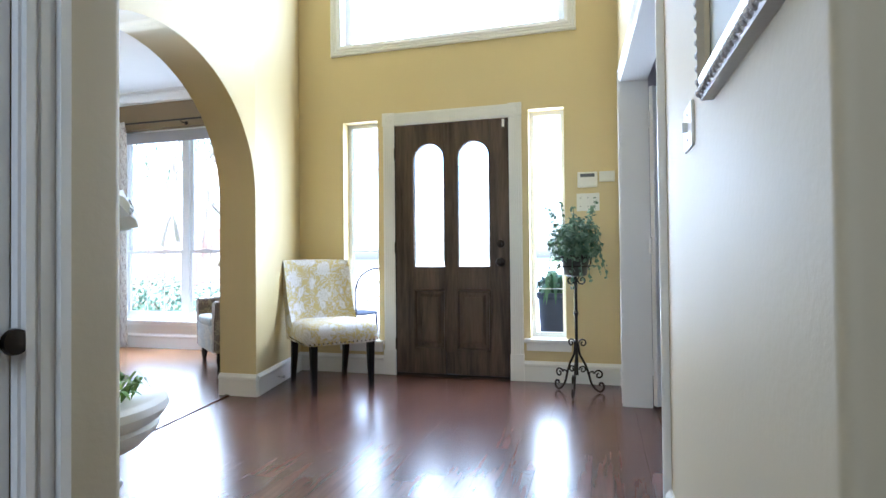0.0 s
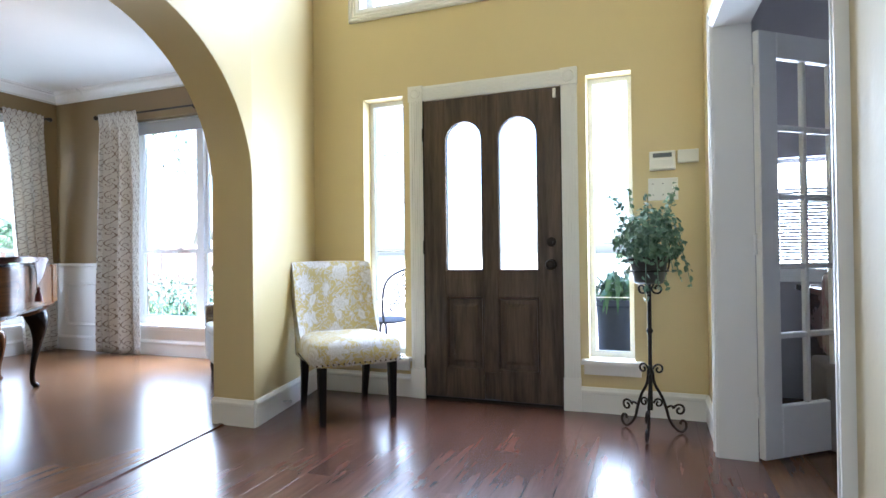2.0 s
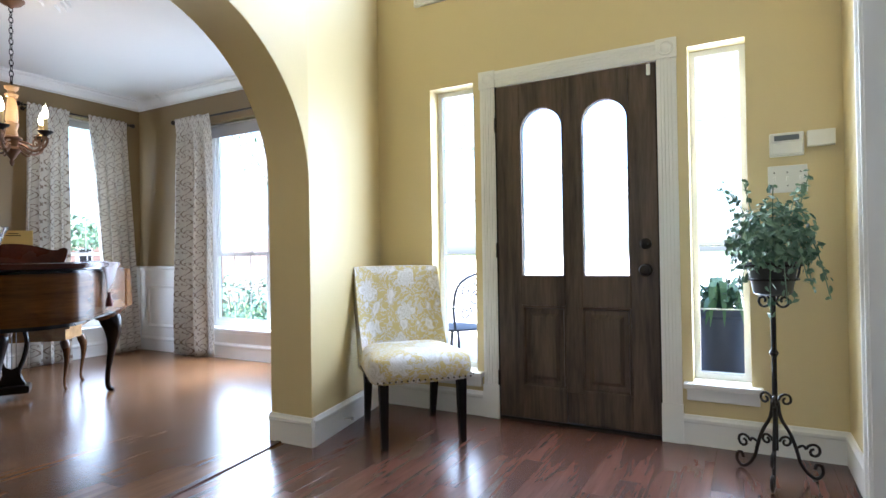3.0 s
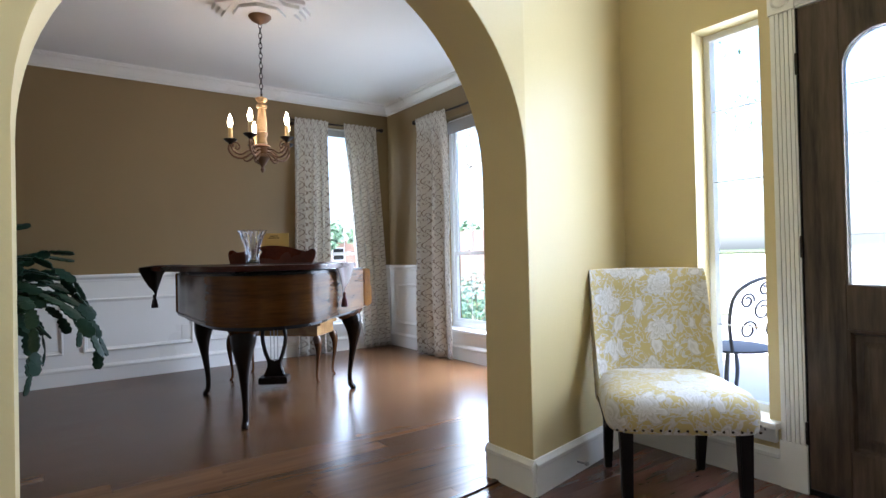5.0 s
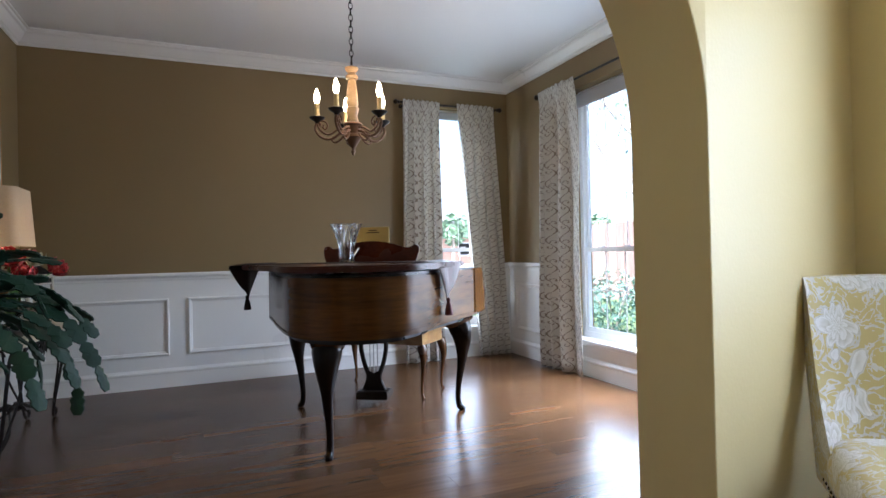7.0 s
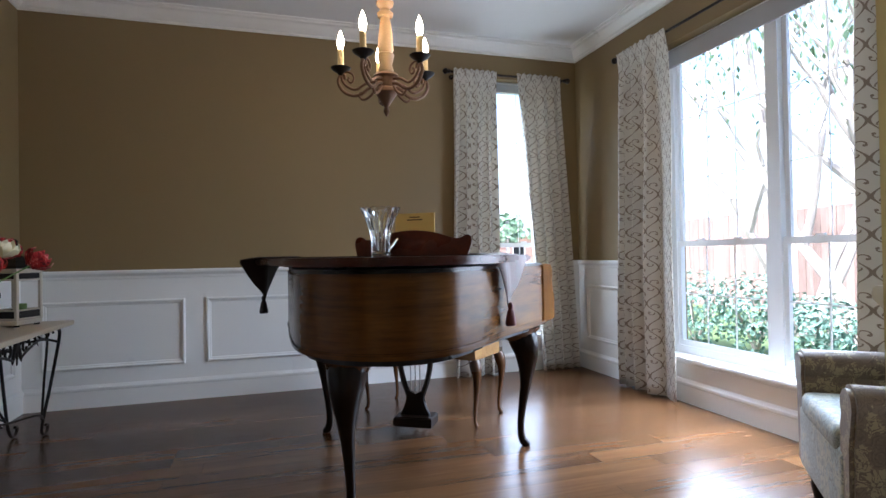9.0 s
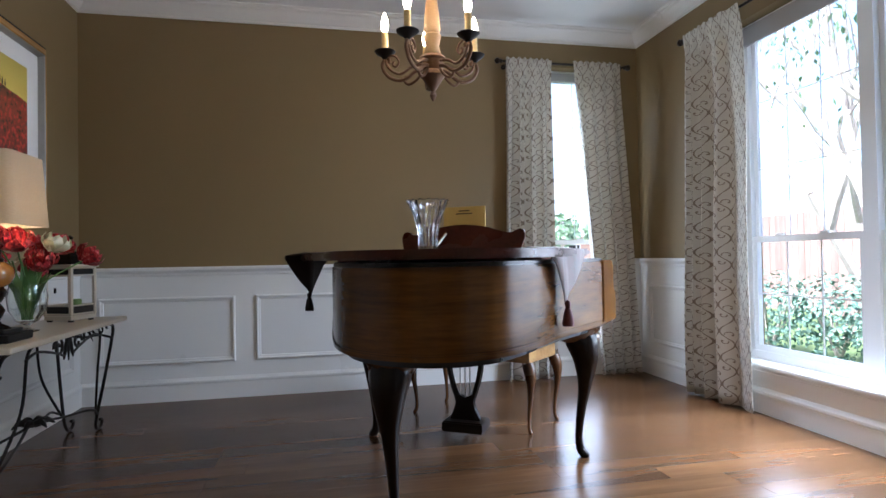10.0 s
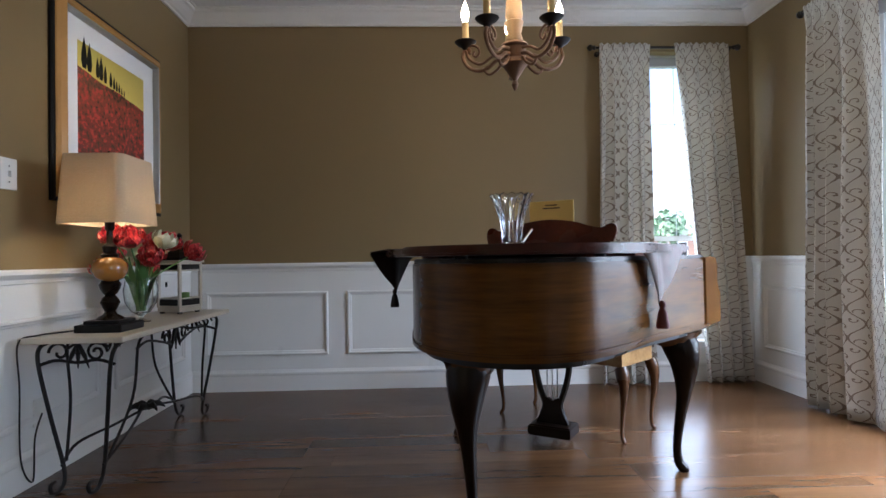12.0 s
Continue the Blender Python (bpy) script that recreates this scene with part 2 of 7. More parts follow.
def arch_wall():
    bm = bmesh.new()
    c, r = (ARCH_Y0 + ARCH_Y1) / 2, (ARCH_Y1 - ARCH_Y0) / 2
    curve = [(c - r * math.cos(a), SPRING + r * math.sin(a)) for a in [math.pi * k / 40 for k in range(41)]]
    left = [(SY - 0.15, 0), (ARCH_Y0, 0)] + curve[:21] + [(c, TOP), (SY - 0.15, TOP)]
    right = curve[20:] + [(ARCH_Y1, 0), (ARCH_Y1 + 0.002, 0), (ARCH_Y1 + 0.002, TOP), (c, TOP)]
    prism(bm, left, 0, RX, FX)
    prism(bm, right, 0, RX, FX)
    # the pier runs a little out of square to the front wall
    a, b = [], []
    for (x, y) in ((FX, ARCH_Y1 + 0.002), (-2.115, DY), (-2.115, NY + 0.2), (RX, NY + 0.2), (RX, ARCH_Y1 + 0.002)):
        a.append(bm.verts.new((x, y, 0)))
        b.append(bm.verts.new((x, y, TOP)))
    fs = [bm.faces.new(a[::-1]), bm.faces.new(b)]
    fs += [bm.faces.new((a[i], a[(i + 1) % 5], b[(i + 1) % 5], b[i])) for i in range(5)]
    bmesh.ops.recalc_face_normals(bm, faces=fs)
    bmesh.ops.remove_doubles(bm, verts=bm.verts, dist=1e-4)
    def on_opening(v):
        y, z = v.co.y, v.co.z
        if z > SPRING:
            return abs(math.hypot(y - c, z - SPRING) - r) < 2e-3
        return min(abs(y - ARCH_Y0), abs(y - ARCH_Y1)) < 3e-3
    es = [e for e in bm.edges if all(on_opening(v) for v in e.verts) and abs(e.verts[0].co.x - e.verts[1].co.x) < 1e-4
          and e.calc_length() > 0.01 and len(e.link_faces) == 2 and e.calc_face_angle(0) > 0.5]
    bmesh.ops.bevel(bm, geom=es, offset=0.022, segments=4, affect='EDGES', clamp_overlap=True)
    return bm


struct("wall_arch", arch_wall(), YELLOW, "yellow painted wall with a wide round arch and soft corners", "wall", True)

SIDE_L = (-1.705, -1.395, 0.27, 2.07)
SIDE_R = (-0.165, 0.10, 0.32, 2.06)
DOOR = (-1.245, -0.315, 0.0, 2.015)
TRANSOM = (-1.72, 0.115, 2.715, 4.0)
bm = bmesh.new()
wall_boxes(bm, 'x', -2.115, 0.66, 0, TOP, DY, DY + 0.2, [SIDE_L, SIDE_R, DOOR, TRANSOM])
struct("wall_front", bm, YELLOW, "yellow painted front wall round the entrance door", "wall")

WIN_N = (-4.79, -3.13, 0.30, 2.38)
WIN_W = (4.18, 4.97, 0.30, 2.46)
for nm, ax, a0, a1, d0, d1, hs in (("wall_north", 'x', WX - 0.2, RX, NY, NY + 0.2, [WIN_N]), ("wall_west", 'y', SY - 0.2, NY, WX - 0.2, WX, [WIN_W]),
                                   ("wall_south", 'x', WX, RX, SY - 0.2, SY, [])):
    bm = bmesh.new()
    wall_boxes(bm, ax, a0, a1, 0, CEILING + 0.1, d0, d1, hs)
    struct(nm, bm, TAUPE, "taupe painted wall of the piano room", "wall")
bm = bmesh.new()
prism(bm, [(SY, 0), (ARCH_Y0 - 0.03, 0), (ARCH_Y0 - 0.03, CEILING), (SY, CEILING)], 0, RX - 0.004, RX + 0.0)
prism(bm, [(ARCH_Y1 + 0.03, 0), (NY, 0), (NY, CEILING), (ARCH_Y1 + 0.03, CEILING)], 0, RX - 0.004, RX + 0.0)
struct("wall_east_lining", bm, TAUPE, "taupe painted side of the arch wall", "wall")
bm = bmesh.new()
box(bm, WX, RX, SY, NY, CEILING, CEILING + 0.1)
struct("ceiling_room", bm, CEIL, "flat white painted ceiling", "ceiling")
bm = bmesh.new()
box(bm, -2.3, 0.8, 0.9, DY + 0.2, TOP, TOP + 0.1)
struct("ceiling_foyer", bm, CEIL, "high white foyer ceiling", "ceiling")

# entrance hall, study side and passage
EX, HX, LX = 0.495, 0.57, -0.495
FD = (2.33, 3.885, 0.0, 2.03)
bm = bmesh.new()
box(bm, EX, 0.64, FD[1], DY, 0, TOP)
prism(bm, [(EX, FD[1]), (HX, FD[0]), (0.70, FD[0]), (0.64, FD[1])], 2, FD[3], TOP)
struct("wall_east", bm, YELLOW, "yellow wall over the opening with glazed doors", "wall")
bm = rbox(HX, 0.70, 0.85, FD[0], -0.1, TOP, 0.02, 3)
struct("wall_passage", bm, HALLPAINT, "cream wall with textured paint and a rounded corner", "wall", True)
bm = bmesh.new()
box(bm, 0.70, 2.2, 0.85, 0.97, 0, 2.74)
box(bm, 2.2, 2.32, -2.0, 0.97, 0, 2.74)
box(bm, -0.62, 2.32, -2.12, -2.0, 0, 2.74)
box(bm, -0.62, LX, -2.0, 0.0, 0, 2.74)
struct("wall_back_hall", bm, HALLPAINT, "plain cream walls of the back hall", "wall")
bm = rbox(-0.62, LX, 0.86, 1.057, -0.1, 2.74, 0.02, 3)
struct("wall_hall_end", bm, HALLPAINT, "cream wall end with a rounded corner", "wall", True)
bm = bmesh.new()
box(bm, LX - 0.125, LX, 0.0, 0.86, 2.06, 2.74)
struct("wall_hall_head", bm, HALLPAINT, "cream wall above the hall door", "wall")
bm = bmesh.new()
box(bm, RX, -0.62, 0.90, 1.05, 0, TOP)
box(bm, -0.62, 0.70, 0.90, 1.05, 2.74, TOP)
struct("wall_foyer_south", bm, YELLOW, "yellow back wall of the foyer", "wall")
bm = bmesh.new()
box(bm, -0.62, 2.32, -2.12, 0.90, 2.74, 2.84)
struct("ceiling_hall", bm, CEIL, "white hall ceiling", "ceiling")
STUDY_WIN = (0.95, 2.3, 0.85, 1.58)
bm = bmesh.new()
wall_boxes(bm, 'x', 0.66, 4.2, 0, CEILING, NY, NY + 0.2, [STUDY_WIN])
box(bm, 4.0, 4.2, 1.0, NY, 0, CEILING)
box(bm, 0.70, 4.0, 1.0, 1.15, 0, CEILING)
box(bm, 0.60, 0.66, DY + 0.2, NY + 0.2, 0, CEILING)
struct("wall_study", bm, STUDYPAINT, "grey painted study walls", "wall")
bm = bmesh.new()
box(bm, 0.64, 4.2, 1.0, NY + 0.2, CEILING, CEILING + 0.1)
struct("ceiling_study", bm, CEIL, "white study ceiling", "ceiling")
bm = bmesh.new()
box(bm, WX - 0.2, 4.2, -2.12, NY + 0.2, -0.2, -0.014)
struct("floor_base", bm, SUB, "dark floor base under the planks", "floor")

# ---- trim, doors and windows ----


def loops(bm, rings, close=False):
    """Skins closed rings of equal length, one to the next."""
    rows = [[bm.verts.new(p) for p in r] for r in rings]
    n = len(rows[0])
    for a, b in zip(rows, rows[1:]):
        for i in range(n):
            bm.faces.new((a[i], a[(i + 1) % n], b[(i + 1) % n], b[i]))
    if close:
        bm.faces.new(rows[-1])
    bmesh.ops.recalc_face_normals(bm, faces=bm.faces)
    return bm


def moulding(bm, axis, d, sign, a0, a1, z0, z1, prof, fill=False):
    """A mitred rectangular frame on the plane at d that faces sign; prof: (inset, height off the plane)."""
    def pt(a, z, h):
        return (a, d + sign * h, z) if axis == 'x' else (d + sign * h, a, z)
    return loops(bm, [[pt(a0 + i, z0 + i, h), pt(a1 - i, z0 + i, h), pt(a1 - i, z1 - i, h), pt(a0 + i, z1 - i, h)] for i, h in prof], fill)


def run(bm, p, q, nrm, prof):
    """A straight length of trim from p to q (plan points) whose section is prof: (off the wall, z)."""
    n = Vector((*nrm, 0)).normalized()
    ends = []
    for e in (p, q):
        ends.append([bm.verts.new(Vector((*e, 0)) + n * h + Vector((0, 0, z))) for h, z in prof])
    k = len(prof)
    fs = [bm.faces.new(ends[0]), bm.faces.new(ends[1][::-1])]
    for i in range(k):
        fs.append(bm.faces.new((ends[0][i], ends[0][(i + 1) % k], ends[1][(i + 1) % k], ends[1][i])))
    bmesh.ops.recalc_face_normals(bm, faces=fs)


BASE = [(-0.002, 0), (0.016, 0), (0.016, 0.112), (0.022, 0.118), (0.022, 0.132), (0.014, 0.142), (0.008, 0.152), (-0.002, 0.152)]
RAIL = [(-0.002, 0.858), (0.012, 0.862), (0.014, 0.880), (0.024, 0.890), (0.034, 0.900), (0.034, 0.914), (0.028, 0.922), (-0.002, 0.922)]
PANEL = [(0, 0.0), (0, 0.012), (0.006, 0.018), (0.014, 0.018), (0.020, 0.010), (0.028, 0.008), (0.032, 0.0)]


def baseboard(name, runs, label="white painted baseboard with a moulded cap"):
    bm = bmesh.new()
    for p, q, n in runs:
        run(bm, p, q, n, BASE)
    return struct(name, bm, TRIM, label, "baseboard")


skew = Vector((DY - ARCH_Y1, 0.185)).normalized()
baseboard("baseboard_pier", [((FX, ARCH_Y1 - 0.0), (-2.115, DY), skew), ((RX, ARCH_Y1), (FX + 0.012, ARCH_Y1), (0, -1))])
baseboard("baseboard_jamb", [((RX, ARCH_Y0), (FX, ARCH_Y0), (0, 1)), ((FX, SY), (FX, ARCH_Y0), (1, 0))])
baseboard("baseboard_front", [((-2.115, DY), (-1.35, DY), (0, -1)), ((-0.222, DY), (EX, DY), (0, -1))])
baseboard("baseboard_side", [((EX, 3.99), (EX, DY), (-1, 0)), ((HX, 0.87), (HX, 2.25), (-1, 0)), ((-1.93, 1.05), (-0.62, 1.05), (0, 1))])
baseboard("baseboard_room", [((WX, SY), (WX, NY), (1, 0)), ((WX, NY), (RX, NY), (0, -1)), ((WX, SY), (RX, SY), (0, 1)), ((RX - 0.004, ARCH_Y1 + 0.03), (RX - 0.004, NY), (-1, 0))])

# crown moulding of the piano room
bm = bmesh.new()
prof = [(0.0, 2.652), (0.012, 2.652), (0.014, 2.668), (0.030, 2.676), (0.052, 2.70), (0.070, 2.728), (0.086, 2.735), (0.088, 2.75), (0.104, 2.752), (0.104, 2.7601)]
loops(bm, [[(WX + i, SY + i, z), (RX - i, SY + i, z), (RX - i, NY - i, z), (WX + i, NY - i, z)] for i, z in prof])
struct("trim_crown", bm, TRIM, "white crown moulding under the ceiling", "trim")

# panelled wainscot
bm = bmesh.new()
wall_boxes(bm, 'y', SY, NY, 0, 0.86, WX - 0.001, WX + 0.004, [(WIN_W[0] - 0.06, WIN_W[1] + 0.06, 0.27, 0.86)])
wall_boxes(bm, 'x', WX + 0.004, RX, 0, 0.86, NY - 0.004, NY + 0.001, [(WIN_N[0] - 0.06, WIN_N[1] + 0.06, 0.27, 0.86)])
box(bm, WX + 0.004, RX, SY - 0.001, SY + 0.004, 0, 0.86)
box(bm, RX - 0.009, RX - 0.004, ARCH_Y1 + 0.03, NY - 0.004, 0, 0.86)
wains = struct("trim_wainscot", bm, TRIM, "white painted wainscot with moulded panels", "trim")
bm = bmesh.new()
for p, q, n in (((WX, SY), (WX, WIN_W[0] - 0.06), (1, 0)), ((WX, WIN_W[1] + 0.06), (WX, NY), (1, 0)), ((WX, NY), (WIN_N[0] - 0.06, NY), (0, -1)),
                ((WIN_N[1] + 0.06, NY), (RX, NY), (0, -1)), ((WX, SY), (RX, SY), (0, 1)), ((RX - 0.004, ARCH_Y1 + 0.03), (RX - 0.004, NY), (-1, 0))):
    run(bm, p, q, n, RAIL)
part("chair_rail", bm, TRIM, wains)
for axis, d, s, spans in (('y', WX + 0.004, 1, ((1.168, 2.041), (2.18, 3.053), (3.19, 4.06))), ('x', NY - 0.004, -1, ((-5.74, -4.93), (-3.0, -2.3))),
                          ('x', SY + 0.004, 1, ((-5.75, -4.88), (-4.74, -3.87), (-3.73, -2.86), (-2.72, -2.3)))):
    for a0, a1 in spans:
        bm = bmesh.new()
        moulding(bm, axis, d, s, a0, a1, 0.258, 0.715, PANEL)
        part("panel", bm, TRIM, wains)


def sash_window(name, axis, d, a0, a1, z0, z1, out, units, shade_z, label, sill_in=0.06):
    """A double-hung window set back in its opening; out: the way outside along the wall's normal."""
    def bx(bm, p, q, h0, h1, lo, hi):
        u, v = sorted((d + out * h0, d + out * h1))
        return box(bm, p, q, u, v, lo, hi) if axis == 'x' else box(bm, u, v, p, q, lo, hi)
    bm = bmesh.new()
    for p, q, lo, hi in ((a0, a0 + 0.045, z0, z1), (a1 - 0.045, a1, z0, z1), (a0 + 0.045, a1 - 0.045, z0, z0 + 0.05), (a0 + 0.045, a1 - 0.045, z1 - 0.05, z1)):
        bx(bm, p, q, 0.085, 0.15, lo, hi)
    step = (a1 - a0) / units
    for k in range(1, units):
        bx(bm, a0 + k * step - 0.04, a0 + k * step + 0.04, 0.08, 0.15, z0 + 0.05, z1 - 0.05)
    w = struct(name, bm, SASH, label, "window")
    zm = z0 + (z1 - z0) * 0.353
    for k in range(units):
        p = a0 + k * step + (0.045 if k == 0 else 0.04)
        q = a0 + (k + 1) * step - (0.045 if k == units - 1 else 0.04)
        for lo, hi, h in ((z0 + 0.05, zm + 0.018, 0.092), (zm - 0.018, z1 - 0.05, 0.116)):
            bm = bmesh.new()
            for e in ((p, p + 0.03, lo, hi), (q - 0.03, q, lo, hi), (p + 0.03, q - 0.03, lo, lo + 0.036), (p + 0.03, q - 0.03, hi - 0.036, hi)):
                bx(bm, e[0], e[1], h, h + 0.022, e[2], e[3])
            s = part("sash", bm, SASH, w)
            bm = bmesh.new()
            bx(bm, p + 0.03, q - 0.03, h + 0.010, h + 0.013, lo + 0.036, hi - 0.036)
            g = part("pane", bm, GLASS, s)
            g.visible_shadow = False
            bm = bmesh.new()
            rows, cols, hw = (2, 3, 0.004) if h < 0.1 else (3, 3, 0.002)
            for c in range(1, cols):
                m = p + 0.03 + (q - p - 0.06) * c / cols
                bx(bm, m - hw, m + hw, h + 0.004, h + 0.009, lo + 0.036, hi - 0.036)
            for c in range(1, rows):
                m = lo + 0.036 + (hi - lo - 0.072) * c / rows
                bx(bm, p + 0.03, q - 0.03, h + 0.0045, h + 0.0095, m - hw, m + hw)
            part("muntin", bm, SASH, s)
        for f in (0.3, 0.7):
            m = p + (q - p) * f
            bm = bmesh.new()
            bx(bm, m - 0.025, m + 0.025, 0.078, 0.096, zm + 0.0185, zm + 0.030)
            part("sash_lock", bm, SASH, w)
    bm = bmesh.new()
    bx(bm, a0 - 0.05, a1 + 0.05, -0.045, 0.084, z0 - 0.026, z0 + 0.001)
    bmesh.ops.bevel(bm, geom=bm.edges[:], offset=0.006, segments=2, affect='EDGES')
    part("sill", bm, TRIM, w)
    bm = bmesh.new()
    bx(bm, a0 - 0.03, a1 + 0.03, -0.024, 0.0, z0 - 0.085, z0 - 0.0265)
    bx(bm, a0 - 0.035, a1 + 0.035, -0.03, -0.001, z0 - 0.05, z0 - 0.045)
    part("apron", bm, TRIM, w)
    if shade_z:
        bm = bmesh.new()
        bx(bm, a0 + 0.01, a1 - 0.01, 0.045, 0.050, shade_z, z1 - 0.03)
        bx(bm, a0 + 0.01, a1 - 0.01, 0.041, 0.054, shade_z - 0.018, shade_z)
        part("roller_shade", bm, SHADECLOTH, w, "grey roller shade drawn up")
    return w


SHADECLOTH = painted("grey_shade_cloth", (0.38, 0.38, 0.39), 0.8, 200, 0.2, 0.05)
sash_window("window_1", 'x', NY, *WIN_N, 1, 2, 2.25, "white double-hung twin window with a grey roller shade")
sash_window("window_2", 'y', WX, *WIN_W, -1, 1, 2.38, "narrow white double-hung window with a raised shade")
sash_window("window_3", 'x', NY, *STUDY_WIN, 1, 1, 0, "white study window with slatted blinds")


def side_light(name, hole, label):
    a0, a1, z0, z1 = hole
    bm = bmesh.new()
    y0, y1 = DY + 0.105, DY + 0.15
    for p, q, lo, hi in ((a0, a0 + 0.03, z0, z1), (a1 - 0.03, a1, z0, z1), (a0 + 0.03, a1 - 0.03, z0, z0 + 0.035), (a0 + 0.03, a1 - 0.03, z1 - 0.03, z1)):
        box(bm, p, q, y0, y1, lo, hi)
    w = struct(name, bm, SASH, label, "window")
    h = (z1 - z0 - 0.065) / 5
    for k in range(5):
        lo = z0 + 0.035 + k * h
        bm = bmesh.new()
        box(bm, a0 + 0.03, a1 - 0.03, DY + 0.125, DY + 0.128, lo, lo + h - 0.002)
        part("pane", bm, GLASS, w).visible_shadow = False
        if k:
            bm = bmesh.new()
            box(bm, a0 + 0.03, a1 - 0.03, DY + 0.118, DY + 0.124, lo - 0.004, lo + 0.002)
            part("muntin", bm, SASH, w)
    bm = rbox(a0 - 0.045, a1 + 0.05, DY - 0.055, DY + 0.104, z0 - 0.028, z0 + 0.002, 0.007)
    part("sill", bm, TRIM, w)
    bm = rbox(a0 - 0.03, a1 + 0.035, DY - 0.025, DY, z0 - 0.09, z0 - 0.029, 0.005)
    part("apron", bm, TRIM, w)
    return w


side_light("window_4", SIDE_L, "tall narrow sidelight with five panes")
side_light("window_5", SIDE_R, "tall narrow sidelight with five panes and a sill")

# high window over the door
a0, a1, z0, z1 = TRANSOM
bm = bmesh.new()
moulding(bm, 'x', DY, -1, a0 - 0.085, a1 + 0.085, z0 - 0.085, z1 + 0.085,
         [(0, 0), (0, 0.022), (0.012, 0.028), (0.024, 0.018), (0.034, 0.024), (0.046, 0.016), (0.058, 0.022), (0.075, 0.016), (0.085, 0.014), (0.088, 0.010), (0.088, -0.1)])
w = struct("window_6", bm, TRIM, "wide high window with a white fluted casing", "window")
bm = bmesh.new()
for p, q, lo, hi in ((a0, a0 + 0.05, z0, z1), (a1 - 0.05, a1, z0, z1), (a0 + 0.05, a1 - 0.05, z0, z0 + 0.05), (a0 + 0.05, a1 - 0.05, z1 - 0.05, z1)):
    box(bm, p, q, DY + 0.101, DY + 0.15, lo, hi)
part("window_frame", bm, SASH, w)
bm = bmesh.new()
box(bm, a0 + 0.05, a1 - 0.05, DY + 0.125, DY + 0.128, z0 + 0.05, z1 - 0.05)
part("pane", bm, GLASS, w).visible_shadow = False


def entrance_door():
    x0, x1, z0, z1 = DOOR[0] + 0.006, DOOR[1] - 0.006, 0.022, DOOR[3] - 0.006
    ya, yb = DY - 0.008, DY + 0.036
    d = tagged(part("door_1", rbox(x0, x1, DY + 0.012, DY + 0.020, z0, 0.86, 0.001, 1), DOORWOOD), "closed dark stained oak entrance door with two arched panes", "door", "", "structure")
    lights = ((-1.084, -0.836), (-0.720, -0.472))
    panels = ((-1.066, -0.842), (-0.714, -0.480))
    zb, sp, top = 0.868, 1.726, 1.85
    for p, q in ((x0, -1.092), (-0.465, x1)):
        part("stile", rbox(p, q, ya, yb, z0, z1, 0.003, 1), DOORWOOD, d)
    part("middle_stile", rbox(-0.829, -0.727, ya, yb, 0.20, z1, 0.003, 1), DOORWOOD, d)
    for p, q in ((-1.092, -0.829), (-0.727, -0.465)):
        part("bottom_rail", rbox(p, q, ya, yb, z0, 0.21, 0.003, 1), DOORWOOD, d)
        part("lock_rail", rbox(p, q, ya, yb, 0.69, zb, 0.003, 1), DOORWOOD, d)
        c, r = (p + q) / 2, (q - p) / 2 - 0.008
        bm = bmesh.new()
        left = [(p, z1), (p, zb), (c - r, zb), (c - r, sp)] + [(c - r * math.cos(math.pi * k / 16), sp + r * math.sin(math.pi * k / 16)) for k in range(1, 9)] + [(c, z1)]
        right = [(2 * c - x, z) for x, z in left][::-1]
        prism(bm, left, 1, ya, yb)
        prism(bm, right, 1, ya, yb)
        bmesh.ops.remove_doubles(bm, verts=bm.verts, dist=1e-5)
        part("arched_rail", bm, DOORWOOD, d)
        bm = bmesh.new()
        out = [(c - r + 0.0, zb), (c - r, sp)] + [(c - r * math.cos(math.pi * k / 16), sp + r * math.sin(math.pi * k / 16)) for k in range(1, 16)] + [(c + r, sp), (c + r, zb)]
        prism(bm, out, 1, DY + 0.012, DY + 0.016)
        part("glass_light", bm, DOORGLASS, d, "bright leaded glass pane with an arched top").visible_shadow = False
        bm = bmesh.new()
        for k in range(1, 5):
            z = zb + (top - zb) * k / 5
            box(bm, c - r, c + r, DY + 0.008, DY + 0.0115, z - 0.0015, z + 0.0015)
        part("lead_came", bm, SASH, d)
    for p, q in panels:
        bm = bmesh.new()
        moulding(bm, 'x', DY + 0.012, -1, p - 0.026, q + 0.015, 0.209, 0.691, [(0, 0.0), (0, 0.024), (0.010, 0.022), (0.016, 0.008), (0.022, -0.006), (0.034, -0.006), (0.066, 0.013)], True)
        part("raised_panel", bm, DOORWOOD, d)
    for z, r in ((1.04, 0.03), (0.90, 0.033)):
        bm = bmesh.new()
        lathe(bm, [(r, 0), (r, 0.006), (r * 0.8, 0.012), (0.012, 0.014), (0.012, 0.03)] + ([(0.024, 0.036), (0.031, 0.05), (0.026, 0.066), (0.01, 0.072)] if z < 1 else [(0.014, 0.034), (0.008, 0.036)]), 20)
        bmesh.ops.rotate(bm, verts=bm.verts, cent=(0, 0, 0), matrix=Matrix.Rotation(radians(90), 3, 'X'))
        bmesh.ops.translate(bm, verts=bm.verts, vec=(-0.384, ya, z))
        part("door_knob" if z < 1 else "deadbolt", bm, BRONZE, d, "", True)
    for z in (0.25, 1.02, 1.78):
        bm = bmesh.new()
        tube(bm, [(x0 - 0.004, ya - 0.006, z - 0.045), (x0 - 0.004, ya - 0.006, z + 0.045)], 0.007)
        part("hinge", bm, BRONZE, d)
    part("sweep", rbox(x0, x1, ya - 0.004, yb, 0.006, 0.021, 0.002, 1), BLACKWOOD, d)
    bm = rbox(-0.365, -0.345, ya - 0.012, ya, 1.94, 2.0, 0.003)
    part("sensor", bm, PLASTIC, d)
    return d


